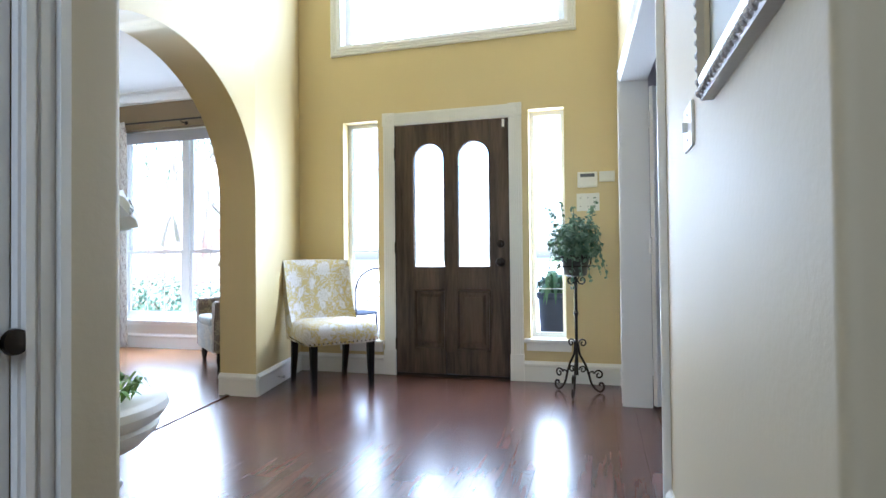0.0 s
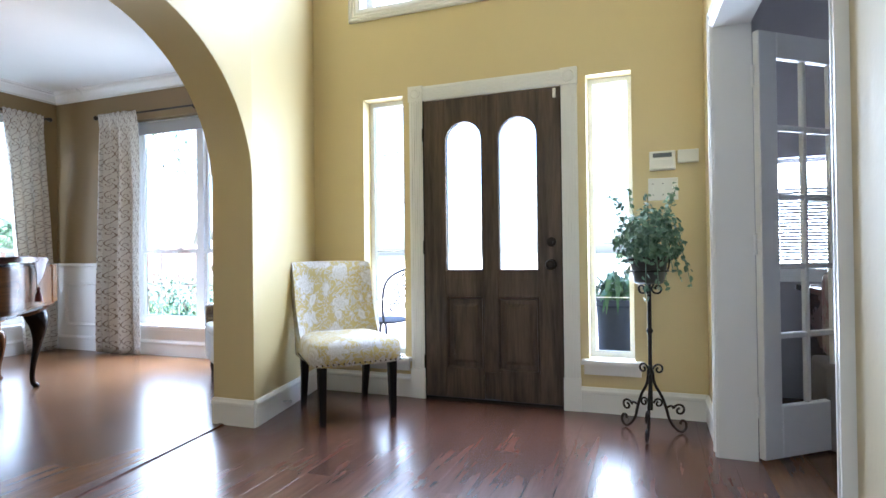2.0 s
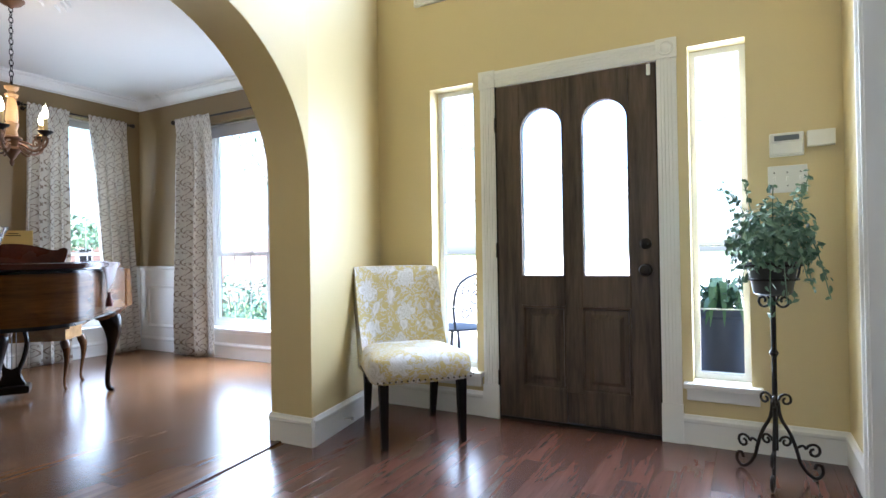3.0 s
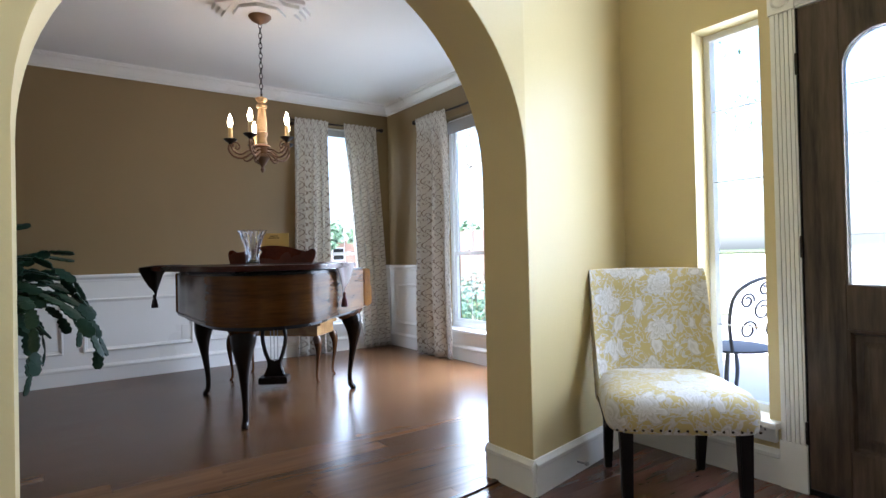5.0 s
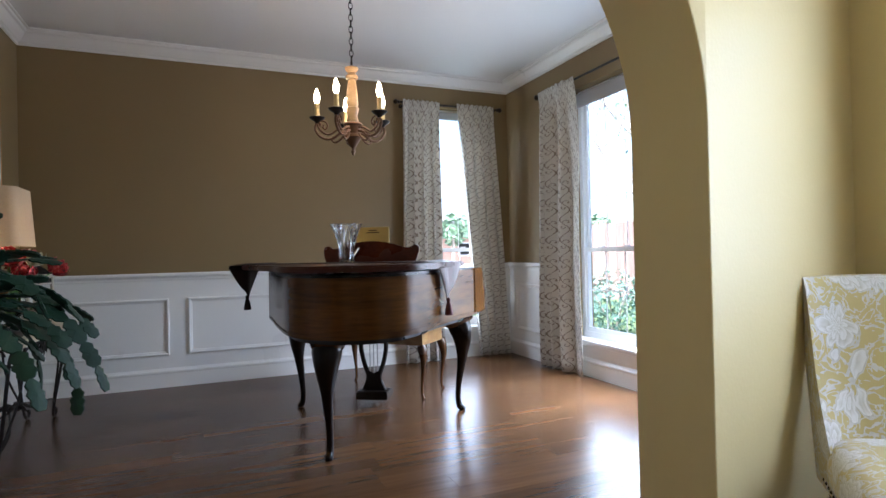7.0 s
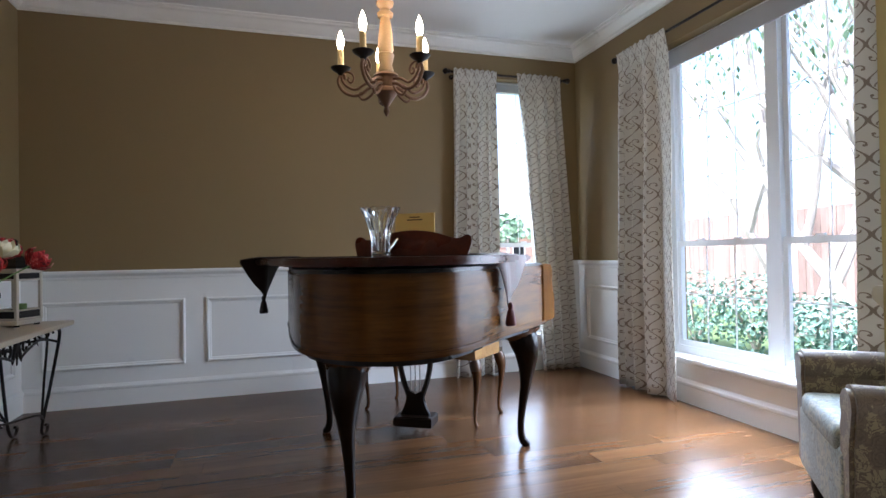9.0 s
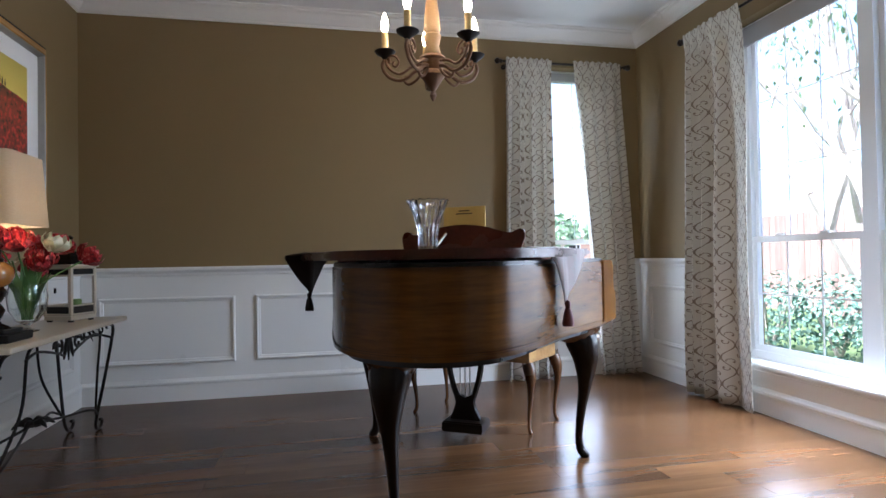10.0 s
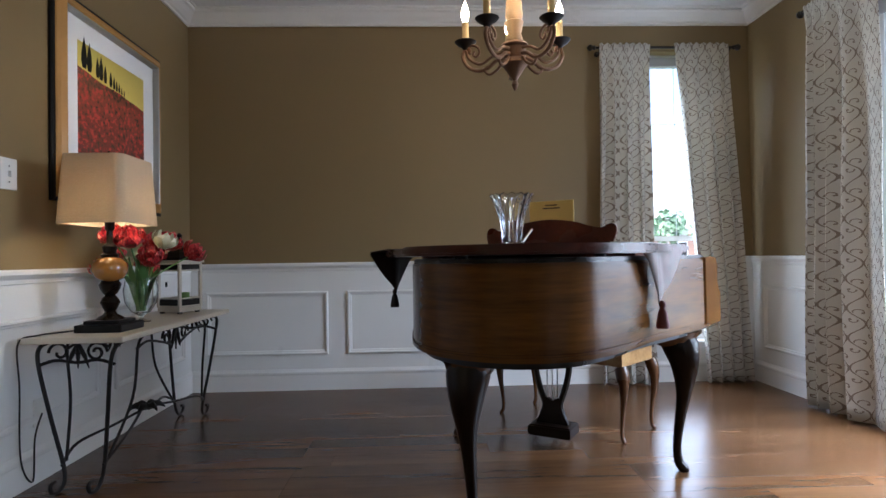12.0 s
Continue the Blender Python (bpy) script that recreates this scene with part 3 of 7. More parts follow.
DOORGLASS = glassy("leaded_glass", (1, 1, 1), 0.45)
entrance_door()


def casing(name, axis, d, sign, a0, a1, z1, w, label, plinth=True):
    """A fluted door casing with corner blocks on the plane at d."""
    def bx(bm, p, q, h, lo, hi):
        u, v = sorted((d - sign * 0.001, d + sign * h))
        return box(bm, p, q, u, v, lo, hi) if axis == 'x' else box(bm, u, v, p, q, lo, hi)
    bm = bmesh.new()
    for p, q in ((a0 - w, a0), (a1, a1 + w)):
        bx(bm, p, q, 0.014, 0.20, z1)
        for k in range(5):
            m = p + 0.006 + (q - p - 0.012) * (k + 0.1) / 5
            bx(bm, m, m + (q - p - 0.012) * 0.8 / 5, 0.021, 0.20, z1)
        bx(bm, p - 0.003, q + 0.003, 0.026, 0, 0.20)
    bx(bm, a0, a1, 0.014, z1, z1 + w)
    for k in range(5):
        m = z1 + 0.006 + (w - 0.012) * (k + 0.1) / 5
        bx(bm, a0, a1, 0.021, m, m + (w - 0.012) * 0.8 / 5)
    s = struct(name, bm, TRIM, label, "trim")
    for p in (a0 - w, a1):
        bm = bmesh.new()
        bx(bm, p - 0.003, p + w + 0.003, 0.028, z1 - 0.003, z1 + w + 0.003)
        c = (p + w / 2, z1 + w / 2)
        n = 20
        rings = []
        for r, h in ((w * 0.40, 0.0282), (w * 0.36, 0.034), (w * 0.28, 0.030), (w * 0.16, 0.036), (w * 0.02, 0.038)):
            rings.append([((c[0] + r * math.cos(6.2832 * k / n), d + sign * h, c[1] + r * math.sin(6.2832 * k / n)) if axis == 'x'
                           else (d + sign * h, c[0] + r * math.cos(6.2832 * k / n), c[1] + r * math.sin(6.2832 * k / n))) for k in range(n)])
        loops(bm, rings, True)
        part("rosette_block", bm, TRIM, s)
    return s


casing("trim_door", 'x', DY, -1, DOOR[0], DOOR[1], DOOR[3], 0.098, "white fluted door casing with rosette corner blocks")
bm = bmesh.new()
for p, q in ((DOOR[0], DOOR[0] + 0.005), (DOOR[1] - 0.005, DOOR[1])):
    box(bm, p, q, DY - 0.012, DY + 0.2, 0, DOOR[3])
box(bm, DOOR[0], DOOR[1], DY - 0.01, DY + 0.2, -0.012, 0.006)
struct("trim_jamb", bm, BLACKWOOD, "dark door jamb and threshold", "trim")

# opening to the study with one glazed door swung open
bm = bmesh.new()
for h, w0, w1 in ((0.014, 0.0, 0.10), (0.024, 0.004, 0.022), (0.019, 0.034, 0.052), (0.026, 0.078, 0.10)):
    box(bm, EX - h, EX + 0.001, FD[1] + w0, FD[1] + w1, 0, FD[3] + w1)
    box(bm, HX - h, HX + 0.001, FD[0] - 0.022 - w1 * 0.4, FD[0] - 0.022 - w0 * 0.4, 0, FD[3] + w1)
box(bm, EX - 0.012, 0.648, FD[1] - 0.004, FD[1] + 0.001, 0, FD[3])
box(bm, HX - 0.012, 0.708, FD[0] - 0.022, FD[0] + 0.003, 0, FD[3])
tilt = Vector((-(FD[1] - FD[0]), -(HX - EX)))
run(bm, (EX, FD[1] + 0.1), (HX, FD[0] - 0.03), tilt, [(-0.001, FD[3]), (0.014, FD[3]), (0.026, FD[3] + 0.012), (0.016, FD[3] + 0.03), (0.024, FD[3] + 0.05), (0.016, FD[3] + 0.075), (0.026, FD[3] + 0.09), (0.02, FD[3] + 0.1), (-0.001, FD[3] + 0.1)])
prism(bm, [(EX - 0.01, FD[1] - 0.004), (HX - 0.01, FD[0]), (0.70, FD[0]), (0.645, FD[1] - 0.004)], 2, FD[3] - 0.004, FD[3] + 0.001)
struct("trim_study_opening", bm, TRIM, "white moulded casing of the study opening", "trim")


def french_door():
    d = thing("glazed_door", "open white glazed door with fifteen small panes", "door", Matrix.Translation((0.650, 3.893, 0)) @ Matrix.Rotation(radians(39), 4, 'Z'))
    w, h, t = 0.745, 1.985, 0.036
    part("hinge_stile", rbox(0, 0.11, -t, 0, 0.012, h, 0.004, 1), TRIM, d)
    part("lock_stile", rbox(w - 0.11, w, -t, 0, 0.012, h, 0.004, 1), TRIM, d)
    part("bottom_rail", rbox(0.11, w - 0.11, -t, 0, 0.012, 0.25, 0.004, 1), TRIM, d)
    part("top_rail", rbox(0.11, w - 0.11, -t, 0, h - 0.12, h, 0.004, 1), TRIM, d)
    cols, rows = 3, 5
    cw, rh = (w - 0.22) / cols, (h - 0.12 - 0.25) / rows
    for i in range(1, cols):
        part("muntin", rbox(0.11 + i * cw - 0.014, 0.11 + i * cw + 0.014, -t + 0.004, -0.004, 0.25, h - 0.12, 0.006, 1), TRIM, d)
    for j in range(1, rows):
        part("muntin", rbox(0.11, w - 0.11, -t + 0.005, -0.005, 0.25 + j * rh - 0.014, 0.25 + j * rh + 0.014, 0.006, 1), TRIM, d)
    for i in range(cols):
        for j in range(rows):
            bm = bmesh.new()
            box(bm, 0.11 + i * cw, 0.11 + (i + 1) * cw, -t / 2 - 0.0015, -t / 2 + 0.0015, 0.25 + j * rh, 0.25 + (j + 1) * rh)
            part("pane", bm, GLASS2, d).visible_shadow = False
    for z in (0.25, 1.0, 1.78):
        part("hinge", rbox(-0.014, 0.012, -0.012, 0.014, z - 0.05, z + 0.05, 0.003, 1), TRIM, d)
    return d


GLASS2 = glassy("door_pane_glass", (1, 1, 1), 0.0, True)
french_door()

# hall door, seen only at its frame
bm = bmesh.new()
for p, q, h in ((0.853, 0.932, 0.012), (0.858, 0.872, 0.022), (0.884, 0.898, 0.018), (0.912, 0.930, 0.024)):
    box(bm, LX - 0.001, LX + h, p, q, 0, 2.12)
box(bm, LX - 0.11, LX - 0.004, 0.838, 0.853, 0, 2.05)
struct("trim_hall_door", bm, TRIM, "white moulded door casing in the hall", "trim")
hd = tagged(part("door_2", rbox(LX - 0.06, LX - 0.022, 0.02, 0.835, 0.01, 2.04, 0.004), TRIM), "closed white hall door with a dark knob", "door", "", "structure")
bm = bmesh.new()
lathe(bm, [(0.03, 0), (0.03, 0.006), (0.012, 0.012), (0.012, 0.03), (0.028, 0.04), (0.03, 0.055), (0.014, 0.066)], 18)
bmesh.ops.rotate(bm, verts=bm.verts, cent=(0, 0, 0), matrix=Matrix.Rotation(radians(90), 3, 'Y'))
bmesh.ops.translate(bm, verts=bm.verts, vec=(LX - 0.022, 0.780, 0.815))
part("knob", bm, BRONZE, hd, "dark bronze knob", True)
bm = bmesh.new()
lathe(bm, [(0.020, 0), (0.019, 0.008), (0.005, 0.010)], 20)
bmesh.ops.rotate(bm, verts=bm.verts, cent=(0, 0, 0), matrix=Matrix.Rotation(radians(90), 3, 'Y'))
bmesh.ops.translate(bm, verts=bm.verts, vec=(LX + 0.013, 0.846, 0.818))
part("door_stop", bm, BRONZE, hd, "round black bumper", True)
# floor strip between the rooms
bm = bmesh.new()
prism(bm, [(-2.175, 3.585), (-2.135, 3.585), (-1.90, 1.84), (-1.94, 1.84)], 2, -0.001, 0.007)
bmesh.ops.bevel(bm, geom=[e for e in bm.edges if all(v.co.z > 0.005 for v in e.verts)], offset=0.005, segments=2, affect='EDGES')
struct("trim_floor_strip", bm, timber("strip_wood", (0.05, 0.02, 0.012), (0.10, 0.045, 0.03), 0.25, 1), "dark wooden floor strip between two rooms", "trim")


def wall_plate(name, label, axis, d, sign, a0, a1, z0, z1, toggles, cat="light switch"):
    def bx(p, q, h0, h1, lo, hi, r):
        u, v = sorted((d + sign * h0, d + sign * h1))
        return rbox(p, q, u, v, lo, hi, r) if axis == 'x' else rbox(u, v, p, q, lo, hi, r)
    ob = part(name, bx(a0, a1, -0.001, 0.007, z0, z1, 0.003), PLASTIC)
    tagged(ob, label, cat)
    for k in range(toggles):
        m = a0 + (a1 - a0) * (k + 0.5) / toggles
        c = (z0 + z1) / 2
        part("toggle", bx(m - 0.005, m + 0.005, 0.006, 0.020, c - 0.012, c + 0.012, 0.002), PLASTIC, ob)
        part("screw", bx(m - 0.003, m + 0.003, 0.0065, 0.008, c + 0.029, c + 0.035, 0.0005), IRON, ob)
        part("screw", bx(m - 0.003, m + 0.003, 0.0065, 0.008, c - 0.035, c - 0.029, 0.0005), IRON, ob)
    return ob


wall_plate("light_switch", "white switch plate with three toggles on the yellow wall", 'x', DY, -1, 0.187, 0.350, 1.272, 1.402, 3)
wall_plate("light_switch", "white switch plate with a single toggle on the cream wall", 'y', HX, -1, 1.675, 1.80, 1.200, 1.310, 1)
wall_plate("light_switch", "white switch plate on the taupe wall", 'x', SY, 1, -4.16, -4.07, 1.25, 1.38, 1)
wall_plate("power_outlet", "white outlet plate low on the wainscot", 'y', WX + 0.004, 1, 2.95, 3.03, 0.31, 0.43, 0, "outlet")
wall_plate("power_outlet", "white outlet plate under the console table", 'x', SY + 0.004, 1, -4.33, -4.25, 0.24, 0.36, 0, "outlet")
kp = part("alarm_keypad", rbox(0.195, 0.338, DY - 0.026, DY + 0.001, 1.445, 1.558, 0.008, 3), PLASTIC)
tagged(kp, "white alarm keypad with a grey display", "keypad")
part("display", rbox(0.215, 0.318, DY - 0.0275, DY - 0.025, 1.52, 1.545, 0.002, 1), painted("lcd_grey", (0.12, 0.13, 0.13), 0.3), kp)
part("cover", rbox(0.202, 0.331, DY - 0.031, DY - 0.0255, 1.452, 1.51, 0.005, 2), PLASTIC, kp)
tagged(part("doorbell_box", rbox(0.350, 0.460, DY - 0.035, DY + 0.001, 1.482, 1.556, 0.004), PLASTIC), "cream plastic box beside the keypad", "sensor box")
bm = bmesh.new()
tube(bm, [(-1.945, 3.86, 0.075), (-1.905, 3.868, 0.075)], 0.005)
tube(bm, [(-1.905, 3.868, 0.075), (-1.893, 3.870, 0.075)], 0.010)
tagged(part("door_stop", bm, painted("steel", (0.5, 0.5, 0.5), 0.3, metal=1.0)), "small spring door stop on the baseboard", "door stop")

# ---- ground outside ----
GRASS = painted("lawn", (0.07, 0.11, 0.035), 0.9, 30, 0.6, 0.3)
PAVING_AND_GLARE = painted("pale_concrete_and_glare", (0.58, 0.57, 0.55), 0.85, 50, 0.3, 0.1)
bm = bmesh.new()
box(bm, -900, 900, -900, 900, -0.6, -0.2)
struct("ground", bm, GRASS, "level green lawn round the house", "ground")
bm = bmesh.new()
box(bm, -3.0, 0.6, DY + 0.2, 7.8, -0.21, -0.06)
struct("pavement_porch", bm, PAVING_AND_GLARE, "pale concrete porch slab", "pavement")
# Added pale sheets: the ground's overexposed glare put into colour, seen through the sidelights.
bm = bmesh.new()
box(bm, -5.4, 6, 7.8, 60, -0.21, -0.17)
box(bm, -60, 40, 60, 120, -0.21, -0.17)
box(bm, -60, -5.4, 12.4, 60, -0.21, -0.17)
struct("pavement_glare", bm, PAVING_AND_GLARE, "added pale ground sheets that whiten the view beyond the porch", "pavement")

# ---- fabrics and fine materials ----


def scroll_cloth(name):
    """Pale woven curtain cloth with a brown scroll chain, laid out by UV in metres."""
    m, nt, b = nodes_of(name)
    v = coords(nt, (1, 1, 1), None, "UV")
    sep = nt.nodes.new("ShaderNodeSeparateXYZ")
    nt.links.new(v, sep.inputs[0])
    u, h = sep.outputs[0], sep.outputs[1]
    W, H = 0.100, 0.165

    def cell(x, size, shift):
        return maths(nt, 'MULTIPLY', maths(nt, 'SUBTRACT', maths(nt, 'FRACT', maths(nt, 'ADD', maths(nt, 'DIVIDE', x, size), shift)), 0.5), size)

    def apart(x, y, px, py):
        dx, dy = maths(nt, 'SUBTRACT', x, px), maths(nt, 'SUBTRACT', y, py)
        return maths(nt, 'SQRT', maths(nt, 'ADD', maths(nt, 'MULTIPLY', dx, dx), maths(nt, 'MULTIPLY', dy, dy)))

    # two mirrored waving stems that meet in a chain of rounded ovals, and curls within each oval
    line = None
    for shift, sway in ((0.0, 1.0), (0.5, -1.0)):
        across, along = cell(u, W, shift), cell(h, H, 0.0 if sway > 0 else 0.5)
        wave = maths(nt, 'SINE', maths(nt, 'MULTIPLY', h, 2 * math.pi / H))
        stem = maths(nt, 'ABSOLUTE', maths(nt, 'SUBTRACT', across, maths(nt, 'MULTIPLY', wave, sway * W * 0.23)))
        thick = maths(nt, 'MULTIPLY_ADD', maths(nt, 'ABSOLUTE', wave), 0.0016, 0.0022)
        mark = maths(nt, 'LESS_THAN', stem, thick)
        for px, py, r, way in ((0.007, 0.022, 0.014, 1), (-0.006, -0.024, 0.011, -1)):
            half = maths(nt, 'GREATER_THAN', maths(nt, 'MULTIPLY', maths(nt, 'SUBTRACT', along, py), way), -0.004)
            ring = maths(nt, 'LESS_THAN', maths(nt, 'ABSOLUTE', maths(nt, 'SUBTRACT', apart(across, along, px, py), r)), 0.0022)
            mark = maths(nt, 'MAXIMUM', mark, maths(nt, 'MULTIPLY', ring, half))
            mark = maths(nt, 'MAXIMUM', mark, maths(nt, 'LESS_THAN', apart(across, along, px + way * r * 0.8, py - 0.005 * way), 0.0052))
        line = mark if line is None else maths(nt, 'MAXIMUM', line, mark)
    weave = noise_tex(nt, coords(nt, (1, 1, 1), None, "UV"), 420, 2)
    big = noise_tex(nt, coords(nt, (1, 1, 1), None, "UV"), 5, 3)
    cloth = mixed(nt, big, (0.66, 0.63, 0.56), (0.76, 0.73, 0.66))
    col = mixed(nt, line, cloth, (0.27, 0.215, 0.165))
    col = mixed(nt, maths(nt, 'MULTIPLY', weave, 0.18), col, (0.4, 0.36, 0.31))
    nt.links.new(col, b.inputs["Base Color"])
    b.inputs["Roughness"].default_value = 0.7
    b.inputs["Sheen Weight"].default_value = 0.2
    bump(nt, b, maths(nt, 'ADD', weave, maths(nt, 'MULTIPLY', line, 0.7)), 0.25, 0.001)
    # daylight glows through the cloth
    tr = nt.nodes.new("ShaderNodeBsdfTranslucent")
    nt.links.new(col, tr.inputs[0])
    mx = nt.nodes.new("ShaderNodeMixShader")
    mx.inputs[0].default_value = 0.22
    nt.links.new(b.outputs[0], mx.inputs[1])
    nt.links.new(tr.outputs[0], mx.inputs[2])
    nt.links.new(mx.outputs[0], nt.nodes["Material Output"].inputs[0])
    return m


def floral(name, ground, petal, line, scale=7.0, cover=0.5):
    """Printed cloth: large scattered blossoms with veined petals, and sprays of leaves between them."""
    m, nt, b = nodes_of(name)
    v = coords(nt)
    warp = nt.nodes.new("ShaderNodeTexNoise")
    warp.inputs["Scale"].default_value, warp.inputs["Detail"].default_value = scale * 1.7, 2.0
    nt.links.new(v, warp.inputs["Vector"])
    bent = nt.nodes.new("ShaderNodeVectorMath")
    bent.operation = 'MULTIPLY_ADD'
    bent.inputs[1].default_value = (0.55 / scale,) * 3
    nt.links.new(warp.outputs["Color"], bent.inputs[0])
    nt.links.new(v, bent.inputs[2])
    vor = nt.nodes.new("ShaderNodeTexVoronoi")
    vor.inputs["Scale"].default_value, vor.inputs["Randomness"].default_value = scale, 0.85
    nt.links.new(bent.outputs[0], vor.inputs["Vector"])
    off = nt.nodes.new("ShaderNodeVectorMath")
    off.operation = 'SUBTRACT'
    nt.links.new(bent.outputs[0], off.inputs[0])
    nt.links.new(vor.outputs["Position"], off.inputs[1])
    sep = nt.nodes.new("ShaderNodeSeparateXYZ")
    nt.links.new(off.outputs[0], sep.inputs[0])
    angle = maths(nt, 'ARCTAN2', sep.outputs[0], maths(nt, 'ADD', sep.outputs[2], sep.outputs[1]))
    lobes = maths(nt, 'ABSOLUTE', maths(nt, 'COSINE', maths(nt, 'MULTIPLY', angle, 3.5)))
    reach = maths(nt, 'MULTIPLY_ADD', lobes, 0.16, cover - 0.08)
    dist = vor.outputs["Distance"]
    bloom = maths(nt, 'LESS_THAN', dist, reach)
    # rows of petals darken towards their roots; veins run outwards
    rows = maths(nt, 'FRACT', maths(nt, 'ADD', maths(nt, 'MULTIPLY', maths(nt, 'SUBTRACT', dist, maths(nt, 'MULTIPLY', lobes, 0.16)), 6.5), 0.1))
    veins = maths(nt, 'MULTIPLY', maths(nt, 'ABSOLUTE', maths(nt, 'SINE', maths(nt, 'MULTIPLY', angle, 13.0))), 0.35)
    shade = maths(nt, 'MINIMUM', maths(nt, 'ADD', rows, veins), 1.0)
    tone = mixed(nt, shade, line, petal)
    n1 = noise_tex(nt, v, scale * 2.3, 2.0, 0.5, 1.8)
    leaf = maths(nt, 'LESS_THAN', maths(nt, 'ABSOLUTE', maths(nt, 'SUBTRACT', n1, 0.52)), 0.042)
    spray = mixed(nt, noise_tex(nt, v, scale * 9, 2), line, petal)
    col = mixed(nt, leaf, ground, spray)
    col = mixed(nt, bloom, col, tone)
    weave = noise_tex(nt, v, 350, 2)
    col = mixed(nt, maths(nt, 'MULTIPLY', weave, 0.2), col, tuple(c * 0.7 for c in ground))
    nt.links.new(col, b.inputs["Base Color"])
    b.inputs["Roughness"].default_value = 0.55
    b.inputs["Sheen Weight"].default_value = 0.25
    bump(nt, b, maths(nt, 'ADD', weave, maths(nt, 'MULTIPLY', n1, 0.5)), 0.2, 0.001)
    return m


def leafy(name, dark, light, rough=0.45, through=0.15):
    m, nt, b = nodes_of(name)
    geo = nt.nodes.new("ShaderNodeNewGeometry")
    v = coords(nt)
    g = maths(nt, 'ADD', maths(nt, 'MULTIPLY', geo.outputs["Random Per Island"], 0.6), maths(nt, 'MULTIPLY', noise_tex(nt, v, 14, 3), 0.4))
    nt.links.new(ramp(nt, g, [(0.15, dark), (0.8, light)]), b.inputs["Base Color"])
    b.inputs["Roughness"].default_value = rough
    b.inputs["Subsurface Weight"].default_value = through * 0.3
    b.inputs["Subsurface Radius"].default_value = (0.01, 0.01, 0.005)
    return m


CURTAIN = scroll_cloth("scroll_curtain_cloth")
YFLORAL = floral("yellow_floral_cloth", (0.52, 0.42, 0.17), (0.70, 0.69, 0.71), (0.44, 0.42, 0.38), 7.5, 0.42)
AFLORAL = floral("teal_floral_cloth", (0.50, 0.50, 0.40), (0.40, 0.47, 0.46), (0.13, 0.12, 0.09), 9, 0.52)
ABROWN = floral("brown_medallion_cloth", (0.36, 0.29, 0.16), (0.20, 0.14, 0.09), (0.08, 0.055, 0.04), 16, 0.54)
WALNUT = timber("piano_walnut", (0.036, 0.011, 0.002), (0.16, 0.066, 0.013), 0.22, 3, 15, 0.0, False, 0.0, 0.16)
WALNUT_UP = timber("piano_walnut_upright", (0.03, 0.012, 0.005), (0.12, 0.05, 0.018), 0.26, 2, 9, 0.0, False, 0.0)
MAHOG = timber("dark_mahogany", (0.020, 0.004, 0.002), (0.085, 0.018, 0.008), 0.28, 0, 8, 0.0, False, 0.0, 0.25)
EBONY = painted("dark_stained_wood", (0.007, 0.003, 0.0015), 0.28, 50, 0.0, 0.25)
EBONY.node_tree.nodes["Principled BSDF"].inputs["Specular IOR Level"].default_value = 0.25
BENCHWOOD = timber("bench_wood", (0.20, 0.10, 0.035), (0.42, 0.25, 0.10), 0.25, 0, 9, 0.4)
BROCADE = floral("brocade", (0.20, 0.185, 0.17), (0.27, 0.19, 0.18), (0.16, 0.12, 0.11), 30, 0.5)
DARKRED = painted("dark_red_cloth", (0.014, 0.004, 0.004), 0.7, 200, 0.3, 0.2)
CRYSTAL = glassy("cut_crystal", (0.97, 0.99, 1.0), 0.02, False)
CLEAR = glassy("clear_vase_glass", (0.93, 0.98, 0.96), 0.01, False)
CANDLEWAX = painted("ivory_candle_sleeve", (0.72, 0.55, 0.26), 0.5, 60, 0.1, 0.1)
AGED = painted("aged_gilt_iron", (0.16, 0.085, 0.045), 0.5, 90, 0.5, 0.4, 0.45)
PALEWOOD = painted("distressed_cream_column", (0.32, 0.21, 0.11), 0.5, 45, 0.4, 0.4)
BULB = glowing("lit_bulb", (1.0, 0.80, 0.50), 14.0)
LEAF_IVY = leafy("ivy_leaf", (0.05, 0.11, 0.065), (0.19, 0.30, 0.19))
LEAF_CACTUS = leafy("cactus_segment", (0.003, 0.011, 0.007), (0.016, 0.042, 0.024), 0.5)
LEAF_CACTUS.node_tree.nodes["Principled BSDF"].inputs["Specular IOR Level"].default_value = 0.15
LEAF_TULIP = leafy("tulip_leaf", (0.05, 0.14, 0.03), (0.16, 0.30, 0.08))
RED_PETAL, nt, b = nodes_of("red_tulip_petal")
streak = noise_tex(nt, coords(nt, (1, 1, 0.35)), 95, 4, 0.6, 0.4)
nt.links.new(ramp(nt, streak, [(0.38, (0.10, 0.004, 0.010)), (0.50, (0.42, 0.014, 0.022)), (0.60, (0.58, 0.05, 0.05)), (0.72, (0.80, 0.50, 0.38))]), b.inputs["Base Color"])
b.inputs["Roughness"].default_value = 0.45
CREAM_PETAL = leafy("cream_petal", (0.62, 0.60, 0.36), (0.80, 0.78, 0.62), 0.5)
WHITE_PETAL = leafy("white_petal", (0.74, 0.74, 0.70), (0.84, 0.84, 0.82), 0.5)
DUSTY_LEAF = leafy("dusty_green_leaf", (0.12, 0.17, 0.11), (0.24, 0.29, 0.20), 0.6)
MOSS = leafy("moss_fern", (0.09, 0.20, 0.02), (0.25, 0.42, 0.08), 0.6)
STONE = painted("travertine_top", (0.62, 0.55, 0.43), 0.35, 25, 0.25, 0.14)
LINEN = painted("linen_shade", (0.60, 0.50, 0.36), 0.85, 160, 0.5, 0.1)
